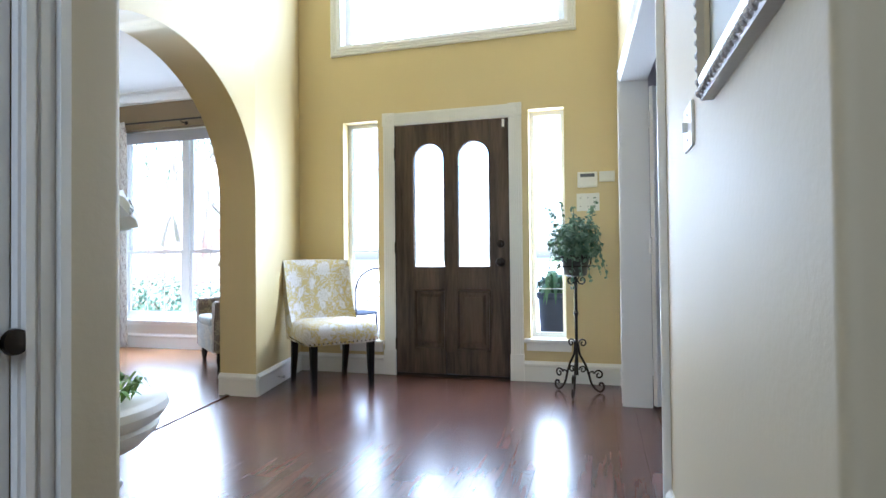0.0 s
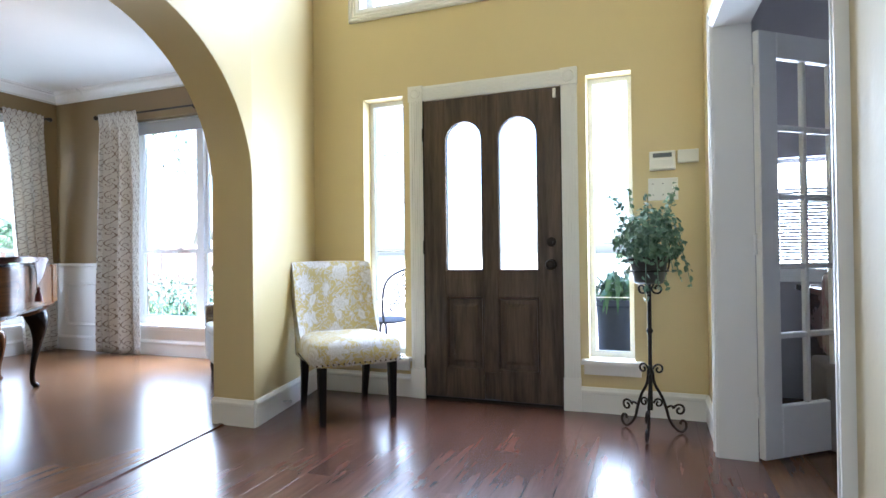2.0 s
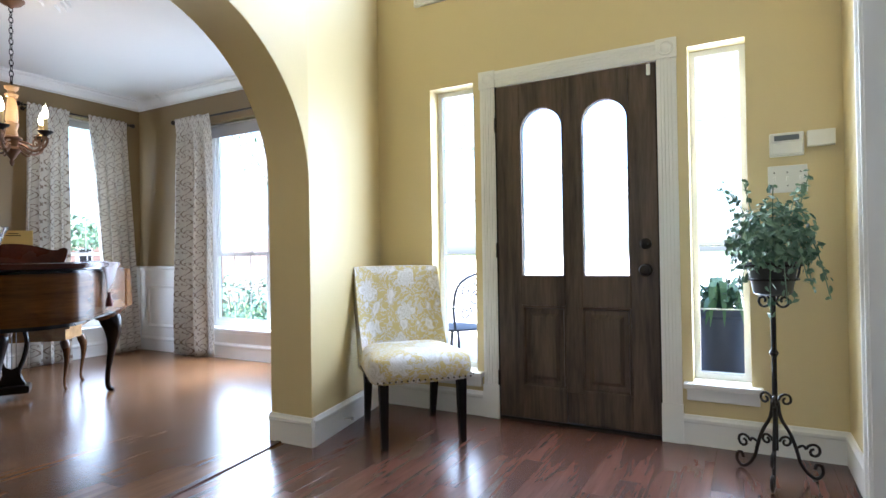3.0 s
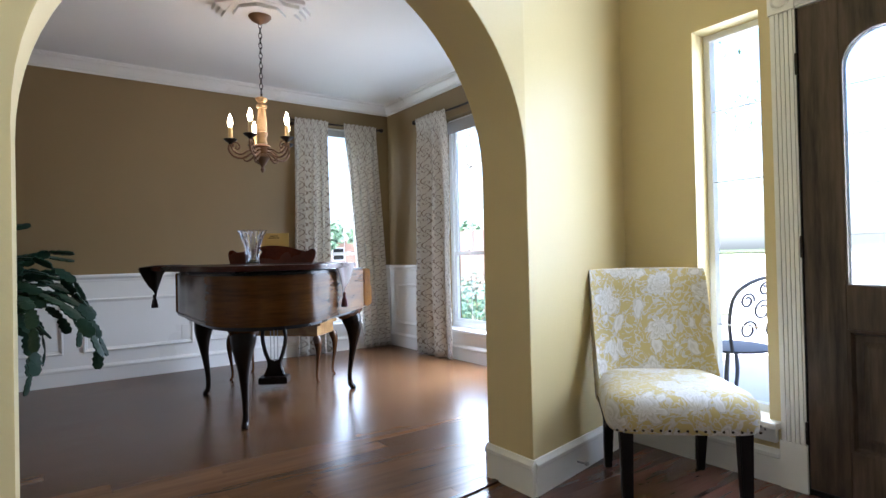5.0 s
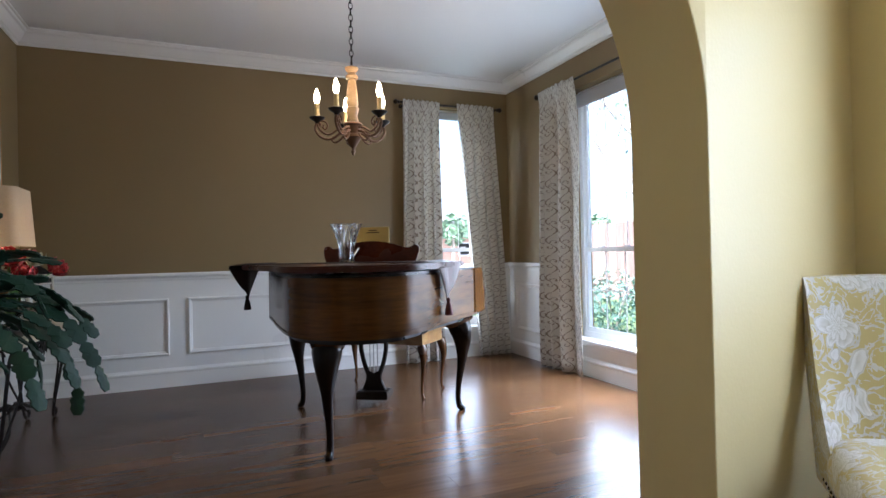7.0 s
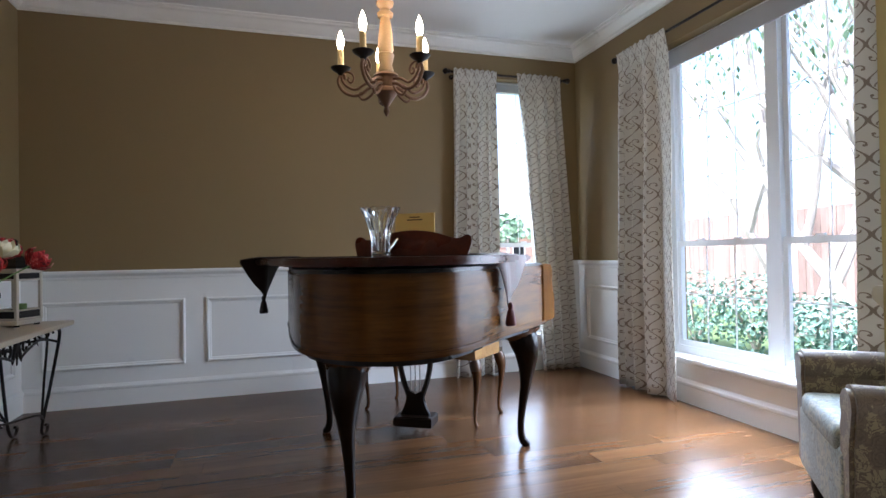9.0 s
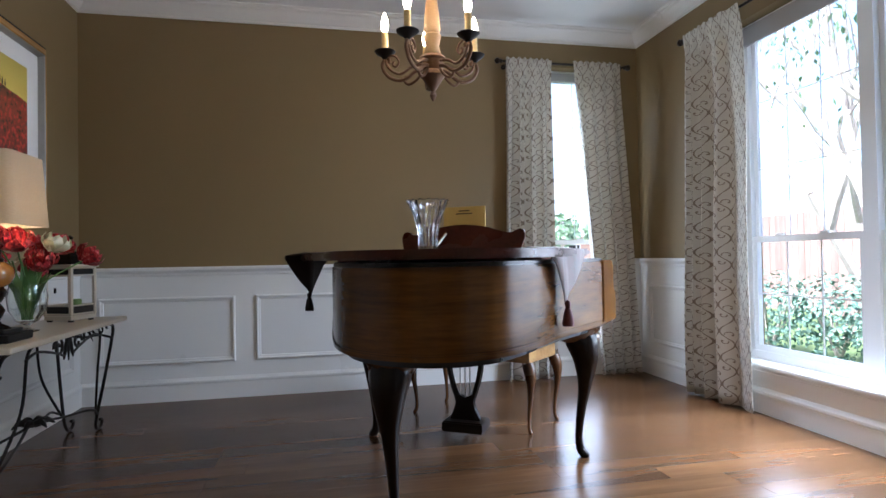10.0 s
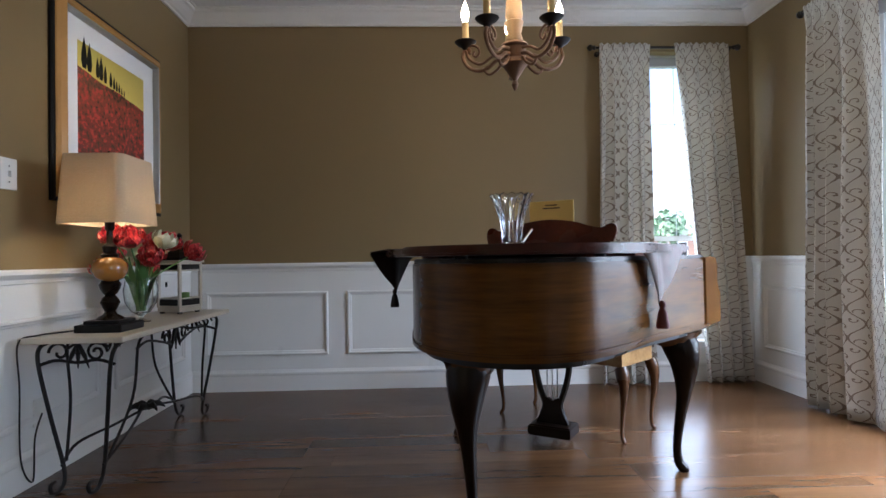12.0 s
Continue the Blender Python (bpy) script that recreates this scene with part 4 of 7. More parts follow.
AMBER = painted("amber_glaze", (0.34, 0.14, 0.025), 0.12, 30, 0.05, 0.35, 0, 0.6)
LANTERNWOOD = painted("whitewashed_wood", (0.58, 0.52, 0.42), 0.6, 40, 0.4, 0.2)
GILT = painted("antique_gilt", (0.36, 0.20, 0.06), 0.38, 50, 0.35, 0.35, 0.6)
MAT_WHITE = painted("picture_mat", (0.70, 0.68, 0.66), 0.8, 90, 0.05, 0.02)
SILVER = painted("antique_silver", (0.42, 0.41, 0.39), 0.38, 60, 0.4, 0.3, 0.7)
ANTIQUE = painted("antique_white", (0.72, 0.69, 0.62), 0.4, 30, 0.2, 0.12)
GREENWAX = painted("green_candle", (0.16, 0.28, 0.08), 0.5)

# ---- curtains on rods ----


def curtain(name, axis, d, sign, top, bottom, folds, seed, label, gather=1.0):
    """A gathered panel: top and bottom are its (start, end) along the wall; d the wall face, sign the way into the room."""
    rnd = random.Random(seed)
    bm = bmesh.new()
    uv = bm.loops.layers.uv.new("UVMap")
    n, m = folds * 10, 36
    z1, z0 = (2.445 if axis == 'x' else 2.478), 0.012
    phase = [rnd.uniform(-0.5, 0.5) for _ in range(folds + 2)]
    grid, us = [], []
    for j in range(m + 1):
        s = j / m
        row = []
        ease = s ** 0.8
        for i in range(n + 1):
            f = i / n
            a = top[0] + (top[1] - top[0]) * f
            bta = bottom[0] + (bottom[1] - bottom[0]) * f
            along = a + (bta - a) * ease
            k = (1 - (1 - f) ** gather) * folds
            deep = 0.010 + 0.034 * min(1, s * 2.2) + 0.008 * phase[int(k) % len(phase)]
            pinch = 1.0 if s > 0.03 else 0.5
            off = 0.085 + 0.022 * max(0, 1 - s / 0.06) + (0.3 if s < 0.045 else 1.0) * pinch * deep * math.sin(2 * math.pi * k + phase[int(k + 0.5) % len(phase)] + 0.5 * s) + 0.006 * math.sin(9 * s + 3 * f)
            along += 0.012 * math.sin(4 * math.pi * k + 1.0) * min(1, s * 3) + 0.012 * math.sin(5 * s + seed) * s
            z = z1 + (z0 - z1) * s + (0.008 * math.sin(6.28 * k * 2) if j == 0 else 0)
            row.append(bm.verts.new((along, d + sign * off, z) if axis == 'x' else (d + sign * off, along, z)))
        grid.append(row)
    wide = abs(bottom[1] - bottom[0]) * 1.2
    for j in range(m):
        for i in range(n):
            fc = bm.faces.new((grid[j][i], grid[j][i + 1], grid[j + 1][i + 1], grid[j + 1][i]))
            for lp, (ii, jj) in zip(fc.loops, ((i, j), (i + 1, j), (i + 1, j + 1), (i, j + 1))):
                lp[uv].uv = (ii / n * wide, (1 - jj / m) * (z1 - z0))
    ob = part(name, bm, CURTAIN, None, "", True)
    so = ob.modifiers.new("cloth", 'SOLIDIFY')
    so.thickness = 0.003
    return tagged(ob, label, "curtain", "window curtains")


def curtain_rod(axis, d, sign, a0, a1, z, brackets, label):
    def pt(a, h, zz):
        return (a, d + sign * h, zz) if axis == 'x' else (d + sign * h, a, zz)
    t = thing("curtain_rod", label, "curtain rod")
    bm = bmesh.new()
    tube(bm, [pt(a0, 0.085, z), pt(a1, 0.085, z)], 0.009, 10)
    part("rod", bm, BRONZE, t, "", True)
    for a, s in ((a0, -1), (a1, 1)):
        bm = bmesh.new()
        q = [(0, 0.009), (0.006, 0.017), (0.012, 0.017), (0.016, 0.010), (0.022, 0.016), (0.034, 0.024), (0.046, 0.022), (0.056, 0.012), (0.062, 0.003)]
        tube(bm, [pt(a + s * x, 0.085, z) for x, _ in q], [r for _, r in q], 14)
        part("finial", bm, BRONZE, t, "", True)
    for a in brackets:
        bm = bmesh.new()
        tube(bm, [pt(a, 0.0, z - 0.02), pt(a, 0.06, z - 0.024), pt(a, 0.085, z - 0.016), pt(a, 0.10, z - 0.002)], 0.006, 8)
        tube(bm, [pt(a, -0.001, z - 0.02), pt(a, 0.006, z - 0.02)], 0.02, 12)
        part("bracket", bm, BRONZE, t, "", True)
    return t


curtain_rod('x', NY, -1, -5.135, -2.45, 2.425, (-5.09, -3.88, -2.52), "dark bronze curtain rod with turned finials")
curtain_rod('y', WX, 1, 4.015, 5.035, 2.458, (4.05, 5.01), "short dark bronze curtain rod with turned finials")
curtain("curtain", 'x', NY, -1, (-5.11, -4.59), (-5.14, -4.56), 4, 1, "pale curtain with brown scrolls beside the wide window", 1.9)
curtain("curtain", 'x', NY, -1, (-3.37, -2.60), (-3.40, -2.58), 6, 4, "pale curtain with brown scrolls near the arch")
curtain("curtain", 'y', WX, 1, (4.04, 4.41), (4.00, 4.40), 4, 2, "pale curtain with brown scrolls on the narrow window")
curtain("curtain", 'y', WX, 1, (4.59, 4.99), (4.77, 5.11), 4, 3, "pale scroll curtain drawn aside near the corner")

# ---- grand piano ----
PO = Vector((-4.485, 3.38))
PU, PV = Vector((0.535, 0.845)), Vector((0.845, -0.535))


def piano_xy(u, v):
    p = PO + PU * u + PV * v
    return (p.x, p.y)


def outline_solid(pts, z0, z1, bev=0.006):
    bm = bmesh.new()
    prism(bm, [(p[0], p[1]) for p in pts], 2, z0, z1)
    es = [e for e in bm.edges if abs(e.verts[0].co.z - e.verts[1].co.z) < 1e-5]
    bmesh.ops.bevel(bm, geom=es, offset=bev, segments=2, affect='EDGES', clamp_overlap=True)
    return bm


def cabriole(bm, x, y, top, reach, heading, r0=0.062, knee=1.0):
    """A curved leg: it swells at the knee and ends in a small scrolled foot."""
    h = Vector((math.cos(heading), math.sin(heading), 0))
    k = top
    keys = [(0.0, 1.00, 1.0 * knee), (0.30, 0.90, 1.05 * knee), (0.50, 0.76, 0.80 * knee), (0.42, 0.56, 0.54), (0.16, 0.34, 0.36), (0.02, 0.16, 0.30), (0.10, 0.06, 0.33), (0.34, 0.02, 0.36), (0.40, 0.0, 0.30)]
    pts = spline([Vector((x, y, 0)) + h * (reach * a) + Vector((0, 0, k * z)) for a, z, _ in keys], 5)
    rs = [p.x for p in spline([(r, 0, 0) for _, _, r in keys], 5)]
    tube(bm, pts, [max(0.010, r0 * r) for r in rs], 10)
    for v in bm.verts:
        v.co.z = max(v.co.z, 0.0)


def grand_piano():
    t = thing("grand_piano", "glossy walnut baby grand piano with curved legs, lid closed", "piano")
    body = spline([(-4.99, 2.845), (-4.74, 2.72), (-4.4, 2.705), (-4.03, 2.70), (-3.74, 2.72), (-3.55, 2.82), (-3.44, 3.0), (-3.45, 3.20), (-3.58, 3.38), (-3.80, 3.58), (-4.00, 3.80), (-4.14, 3.955)], 8)
    body = [(p[0], p[1]) for p in [Vector((*q, 0)) for q in ((-4.99, 2.845),)]] + [(p.x, p.y) for p in body[1:]]
    part("case", outline_solid(body, 0.645, 0.925, 0.007), WALNUT, t, "figured walnut rim", True)
    c = Vector((sum(p[0] for p in body) / len(body), sum(p[1] for p in body) / len(body)))
    def grown(s):
        return [tuple(c + (Vector(p) - c) * s) for p in body]
    part("base_moulding", outline_solid(grown(1.012), 0.626, 0.650, 0.006), WALNUT, t, "", True)
    part("soundboard_base", outline_solid(grown(0.90), 0.598, 0.627, 0.004), EBONY, t)
    lid = spline([(-5.02, 2.76), (-4.90, 2.63), (-4.763, 2.545), (-4.45, 2.585), (-4.03, 2.655), (-3.72, 2.675), (-3.50, 2.79), (-3.39, 2.99), (-3.40, 3.22), (-3.54, 3.42), (-3.77, 3.62), (-3.92, 3.775)], 8)
    part("lid", outline_solid([(p.x, p.y) for p in lid], 0.951, 0.983, 0.008), MAHOG, t, "closed reddish lid", True)
    part("lid_lip", outline_solid(grown(0.985), 0.925, 0.940, 0.004), EBONY, t, "", True)
    for u, v in ((-0.45, 0.3), (0.3, 0.3), (0.0, 0.95)):
        x, y = piano_xy(u, v)
        bm = bmesh.new()
        lathe(bm, [(0.025, 0.9395), (0.025, 0.9515)], 12, (x, y, 0))
        part("lid_buffer", bm, EBONY, t)
    # keyboard end
    def slab(u0, u1, v0, v1, z0, z1, bev=0.004):
        return outline_solid([piano_xy(u0, v0), piano_xy(u1, v0), piano_xy(u1, v1), piano_xy(u0, v1)], z0, z1, bev)
    part("key_bed", slab(-0.72, 0.60, -0.19, 0.02, 0.635, 0.70), WALNUT, t)
    part("fallboard", slab(-0.66, 0.60, 0.005, 0.03, 0.70, 0.90), EBONY, t)
    part("white_keys", slab(-0.64, 0.58, -0.15, 0.0, 0.705, 0.725, 0.002), PLASTIC, t)
    for k in range(36):
        if k % 7 in (2, 6):
            continue
        u = -0.62 + 1.18 * (k + 0.5) / 36
        part("black_key", slab(u - 0.005, u + 0.005, -0.10, 0.0, 0.726, 0.737, 0.001), EBONY, t)
    for u0, u1 in ((-0.745, -0.66), (0.60, 0.69)):
        prof = [(-0.20, 0.632), (-0.20, 0.775), (-0.165, 0.785), (-0.150, 0.830), (-0.160, 0.885), (-0.13, 0.930), (0.06, 0.930), (0.06, 0.632)]
        bm = bmesh.new()
        def outer(v):
            s = (0.06 - v) / 0.26
            return (-4.118 - 0.182 * s, 3.940 + 0.160 * s) if u0 > 0 else piano_xy(u1, v)
        a = [bm.verts.new((*piano_xy(u0, v), z)) for v, z in prof]
        b = [bm.verts.new((*outer(v), z)) for v, z in prof]
        fs = [bm.faces.new(a), bm.faces.new(b[::-1])] + [bm.faces.new((a[i], b[i], b[(i + 1) % 8], a[(i + 1) % 8])) for i in range(8)]
        bmesh.ops.recalc_face_normals(bm, faces=fs)
        bmesh.ops.bevel(bm, geom=bm.edges[:], offset=0.006, segments=2, affect='EDGES')
        part("cheek", bm, WALNUT, t, "", True)
    # music desk with a wavy top
    bm = bmesh.new()
    top = [(-0.36, 0.985), (-0.38, 1.05), (-0.375, 1.085), (-0.35, 1.095), (-0.31, 1.078), (-0.26, 1.085), (-0.18, 1.112), (-0.05, 1.126), (0.08, 1.112), (0.17, 1.085), (0.22, 1.078), (0.26, 1.095), (0.285, 1.085), (0.29, 1.05), (0.27, 0.985)]
    def desk_pt(u, z, v):
        return (*piano_xy(u, v - 0.12 * (1 - (z - 0.98) / 0.15) * -0.3), z)
    pts = [top[0]] + [tuple(p)[:2] for p in spline([(u, z, 0) for u, z in top], 4)[1:]]
    a = [bm.verts.new(desk_pt(u, z, -0.055)) for u, z in pts]
    b = [bm.verts.new(desk_pt(u, z, -0.075)) for u, z in pts]
    n = len(a)
    fs = [bm.faces.new(a), bm.faces.new(b[::-1])] + [bm.faces.new((a[i], b[i], b[(i + 1) % n], a[(i + 1) % n])) for i in range(n)]
    bmesh.ops.recalc_face_normals(bm, faces=fs)
    part("music_desk", bm, MAHOG, t, "wavy-topped mahogany music desk")
    bm = bmesh.new()
    tube(bm, [(*piano_xy(-0.13, -0.045), 1.08), (*piano_xy(-0.16, 0.04), 1.003)], 0.008, 6)
    part("desk_prop", bm, BENCHWOOD, t)
    part("desk_shelf", slab(-0.70, 0.40, -0.14, 0.10, 0.936, 0.984, 0.004), MAHOG, t)
    for (x, y), hd in (((-3.675, 2.885), -0.45), ((-4.185, 3.865), 0.75), ((-4.775, 2.905), -2.5)):
        bm = bmesh.new()
        cabriole(bm, x - 0.035 * math.cos(hd), y - 0.035 * math.sin(hd), 0.605, 0.085, hd, 0.060, 1.22)
        leg = part("leg", bm, EBONY, t, "dark curved leg", True)
        bm = bmesh.new()
        lathe(bm, [(0.072, 0.545), (0.086, 0.565), (0.092, 0.585), (0.108, 0.600), (0.112, 0.612), (0.098, 0.632)], 18, (x - 0.035 * math.cos(hd), y - 0.035 * math.sin(hd), 0))
        part("leg_block", bm, WALNUT_UP, leg, "", True)
    # pedal lyre
    lx, ly = -4.60, 3.385
    lyre = part("pedal_lyre", outline_solid([(lx + PU.x * a + PV.x * b, ly + PU.y * a + PV.y * b) for a, b in ((-0.11, -0.07), (0.11, -0.07), (0.11, 0.07), (-0.11, 0.07))], 0.045, 0.10), EBONY, t, "black pedal lyre")
    for s in (-1, 1):
        bm = bmesh.new()
        k = [(0.070, 0.10), (0.050, 0.15), (0.040, 0.20), (0.070, 0.29), (0.090, 0.40), (0.078, 0.50), (0.085, 0.61)]
        tube(bm, spline([(lx + PU.x * a * s, ly + PU.y * a * s, z) for a, z in k], 5), 0.016, 8)
        part("lyre_post", bm, EBONY, lyre, "", True)
    web = [(-0.085, 0.10), (0.085, 0.10), (0.058, 0.15), (0.045, 0.20), (0.040, 0.235), (0.0, 0.215), (-0.040, 0.235), (-0.045, 0.20), (-0.058, 0.15)]
    bm = bmesh.new()
    a = [bm.verts.new((lx + PU.x * w + PV.x * 0.014, ly + PU.y * w + PV.y * 0.014, z)) for w, z in web]
    b = [bm.verts.new((lx + PU.x * w - PV.x * 0.014, ly + PU.y * w - PV.y * 0.014, z)) for w, z in web]
    fs = [bm.faces.new(a), bm.faces.new(b[::-1])] + [bm.faces.new((a[i], b[i], b[(i + 1) % 9], a[(i + 1) % 9])) for i in range(9)]
    bmesh.ops.recalc_face_normals(bm, faces=fs)
    part("lyre_web", bm, EBONY, lyre)
    for a in (-0.045, 0.0, 0.045):
        bm = bmesh.new()
        tube(bm, [(lx + PU.x * a * 0.6, ly + PU.y * a * 0.6, 0.09), (lx + PU.x * a * 0.6, ly + PU.y * a * 0.6, 0.61)], 0.004, 6)
        part("pedal_rod", bm, SILVER, lyre)
        bm = bmesh.new()
        p = Vector((lx, ly)) + PU * a
        q = p - PV * 0.16
        tube(bm, [(p.x, p.y, 0.06), (q.x, q.y, 0.055)], [0.008, 0.014], 8)
        part("pedal", bm, GILT, lyre)
    return t


grand_piano()


def piano_bench():
    t = thing("piano_bench", "warm wooden piano bench with curved legs", "bench")
    cs = [Vector(p) for p in ((-5.165, 3.195), (-4.56, 3.735), (-4.79, 3.985), (-5.375, 3.44))]
    c = sum(cs, Vector((0, 0))) / 4
    def ring(s):
        return [tuple(c + (p - c) * s) for p in cs]
    part("apron", outline_solid(ring(0.98), 0.375, 0.465, 0.004), BENCHWOOD, t)
    part("seat", outline_solid(ring(1.07), 0.466, 0.495, 0.008), BENCHWOOD, t, "", True)
    for p in cs:
        hd = math.atan2(p.y - c.y, p.x - c.x)
        bm = bmesh.new()
        cabriole(bm, p.x - 0.02 * math.cos(hd), p.y - 0.02 * math.sin(hd), 0.375, 0.045, hd, 0.032)
        part("leg", bm, WALNUT_UP, t, "", True)


piano_bench()
PAPER = painted("yellow_paper", (0.60, 0.44, 0.14), 0.7, 40, 0.1, 0.08)
sm = thing("sheet_music", "yellow music book standing on the music desk", "book")
bm = bmesh.new()
a = [(-0.155, -0.077), (0.075, -0.077), (0.075, -0.085), (-0.155, -0.085)]
outl = [piano_xy(u, v - 0.004) for u, v in a]
bm2 = outline_solid(outl, 0.986, 1.222, 0.001)
part("cover", bm2, PAPER, sm)
bm = bmesh.new()
for z, w in ((1.20, 0.06), (1.185, 0.09)):
    p, q = piano_xy(-0.04 - w / 2, -0.0795), piano_xy(-0.04 + w / 2, -0.0795)
    p2, q2 = piano_xy(-0.04 - w / 2, -0.0803), piano_xy(-0.04 + w / 2, -0.0803)
    prism(bm, [p, q, q2, p2], 2, z - 0.003, z + 0.003)
part("title_bars", bm, IRON, sm)


def crystal_vase(x, y, z):
    t = thing("crystal_vase", "flared cut crystal vase standing on the piano", "vase", Matrix.Translation((x, y, z)))
    bm = bmesh.new()
    n = 16
    prof = [(0.042, 0.0), (0.045, 0.02), (0.044, 0.07), (0.054, 0.13), (0.074, 0.19), (0.098, 0.236)]
    inner = [(0.092, 0.234), (0.068, 0.19), (0.048, 0.13), (0.038, 0.07), (0.036, 0.025), (0.004, 0.022)]
    rings = []
    for i, (r, h) in enumerate(prof + inner):
        ring = []
        for k in range(n * 2):
            a = math.pi * k / n
            rr = r * (1 + (0.06 if k % 2 else -0.02) * (1 if i < len(prof) else 0))
            hh = h + (0.008 * (k % 2) if h > 0.22 else 0)
            ring.append((rr * math.cos(a + 0.25 * h), rr * math.sin(a + 0.25 * h), hh))
        rings.append(ring)
    loops(bm, rings)
    part("bowl", bm, CRYSTAL, t)
    bm = bmesh.new()
    lathe(bm, [(0.047, 0.0005), (0.049, 0.012), (0.042, 0.018)], 24)
    part("foot", bm, CRYSTAL, t)


crystal_vase(-4.352, 3.155, 0.9885)


def piano_runner():
    t = thing("piano_runner", "brocade runner with tasselled points laid over the piano lid", "table runner")
    a, b = Vector((-4.80, 2.60)), Vector((-3.84, 3.555))
    d = (b - a).normalized()
    s = Vector((-d.y, d.x)) * 0.13
    bm = bmesh.new()
    prism(bm, [tuple(a - s), tuple(b - s), tuple(b + s), tuple(a + s)], 2, 0.984, 0.988)
    part("cloth", bm, DARKRED, t)
    e1, e2 = Vector((-4.96, 2.72)), Vector((-4.70, 2.50))
    f1, f2 = Vector((-3.70, 3.465)), Vector((-3.90, 3.695))
    for (p, q), out, mat, nm in (((e1, e2), Vector((-0.6, -0.8)), DARKRED, "dark"), ((f1, f2), Vector((0.75, 0.66)), BROCADE, "pale")):
        bm = bmesh.new()
        n = 10
        top, low = [], []
        for k in range(n + 1):
            f = k / n
            e = p.lerp(q, f)
            w = out * (0.035 + 0.012 * math.sin(f * 9))
            top.append(e - out * 0.08)
            low.append((e + w, 0.989 - 0.012, 0.983 - 0.20 * (1 - abs(2 * f - 1)) - 0.02))
        A = [bm.verts.new((v.x, v.y, 0.990)) for v in top]
        B = [bm.verts.new((v.x, v.y, z)) for v, z, _ in low]
        C = [bm.verts.new((v.x + out.x * 0.004 * math.sin(k * 2), v.y + out.y * 0.004 * math.sin(k * 2), z)) for k, (v, _, z) in enumerate(low)]
        for r0, r1 in ((A, B), (B, C)):
            for k in range(n):
                bm.faces.new((r0[k], r0[k + 1], r1[k + 1], r1[k]))
        fl = part("hanging_point", bm, mat, t, "", True)
        so = fl.modifiers.new("cloth", 'SOLIDIFY')
        so.thickness = 0.004
        m = p.lerp(q, 0.5) + out * 0.036
        bm = bmesh.new()
        lathe(bm, [(0.004, 0.778), (0.010, 0.773), (0.013, 0.763), (0.009, 0.750), (0.015, 0.738), (0.024, 0.690), (0.022, 0.678)], 12, (m.x, m.y, 0))
        part("tassel", bm, TASSEL if nm == "pale" else DARKRED, t, "dark red tassel", True)


TASSEL = painted("wine_red_thread", (0.13, 0.025, 0.022), 0.7, 250, 0.6, 0.3)
piano_runner()

# ---- chandelier and ceiling medallion ----
CX, CY = -3.962, 3.115


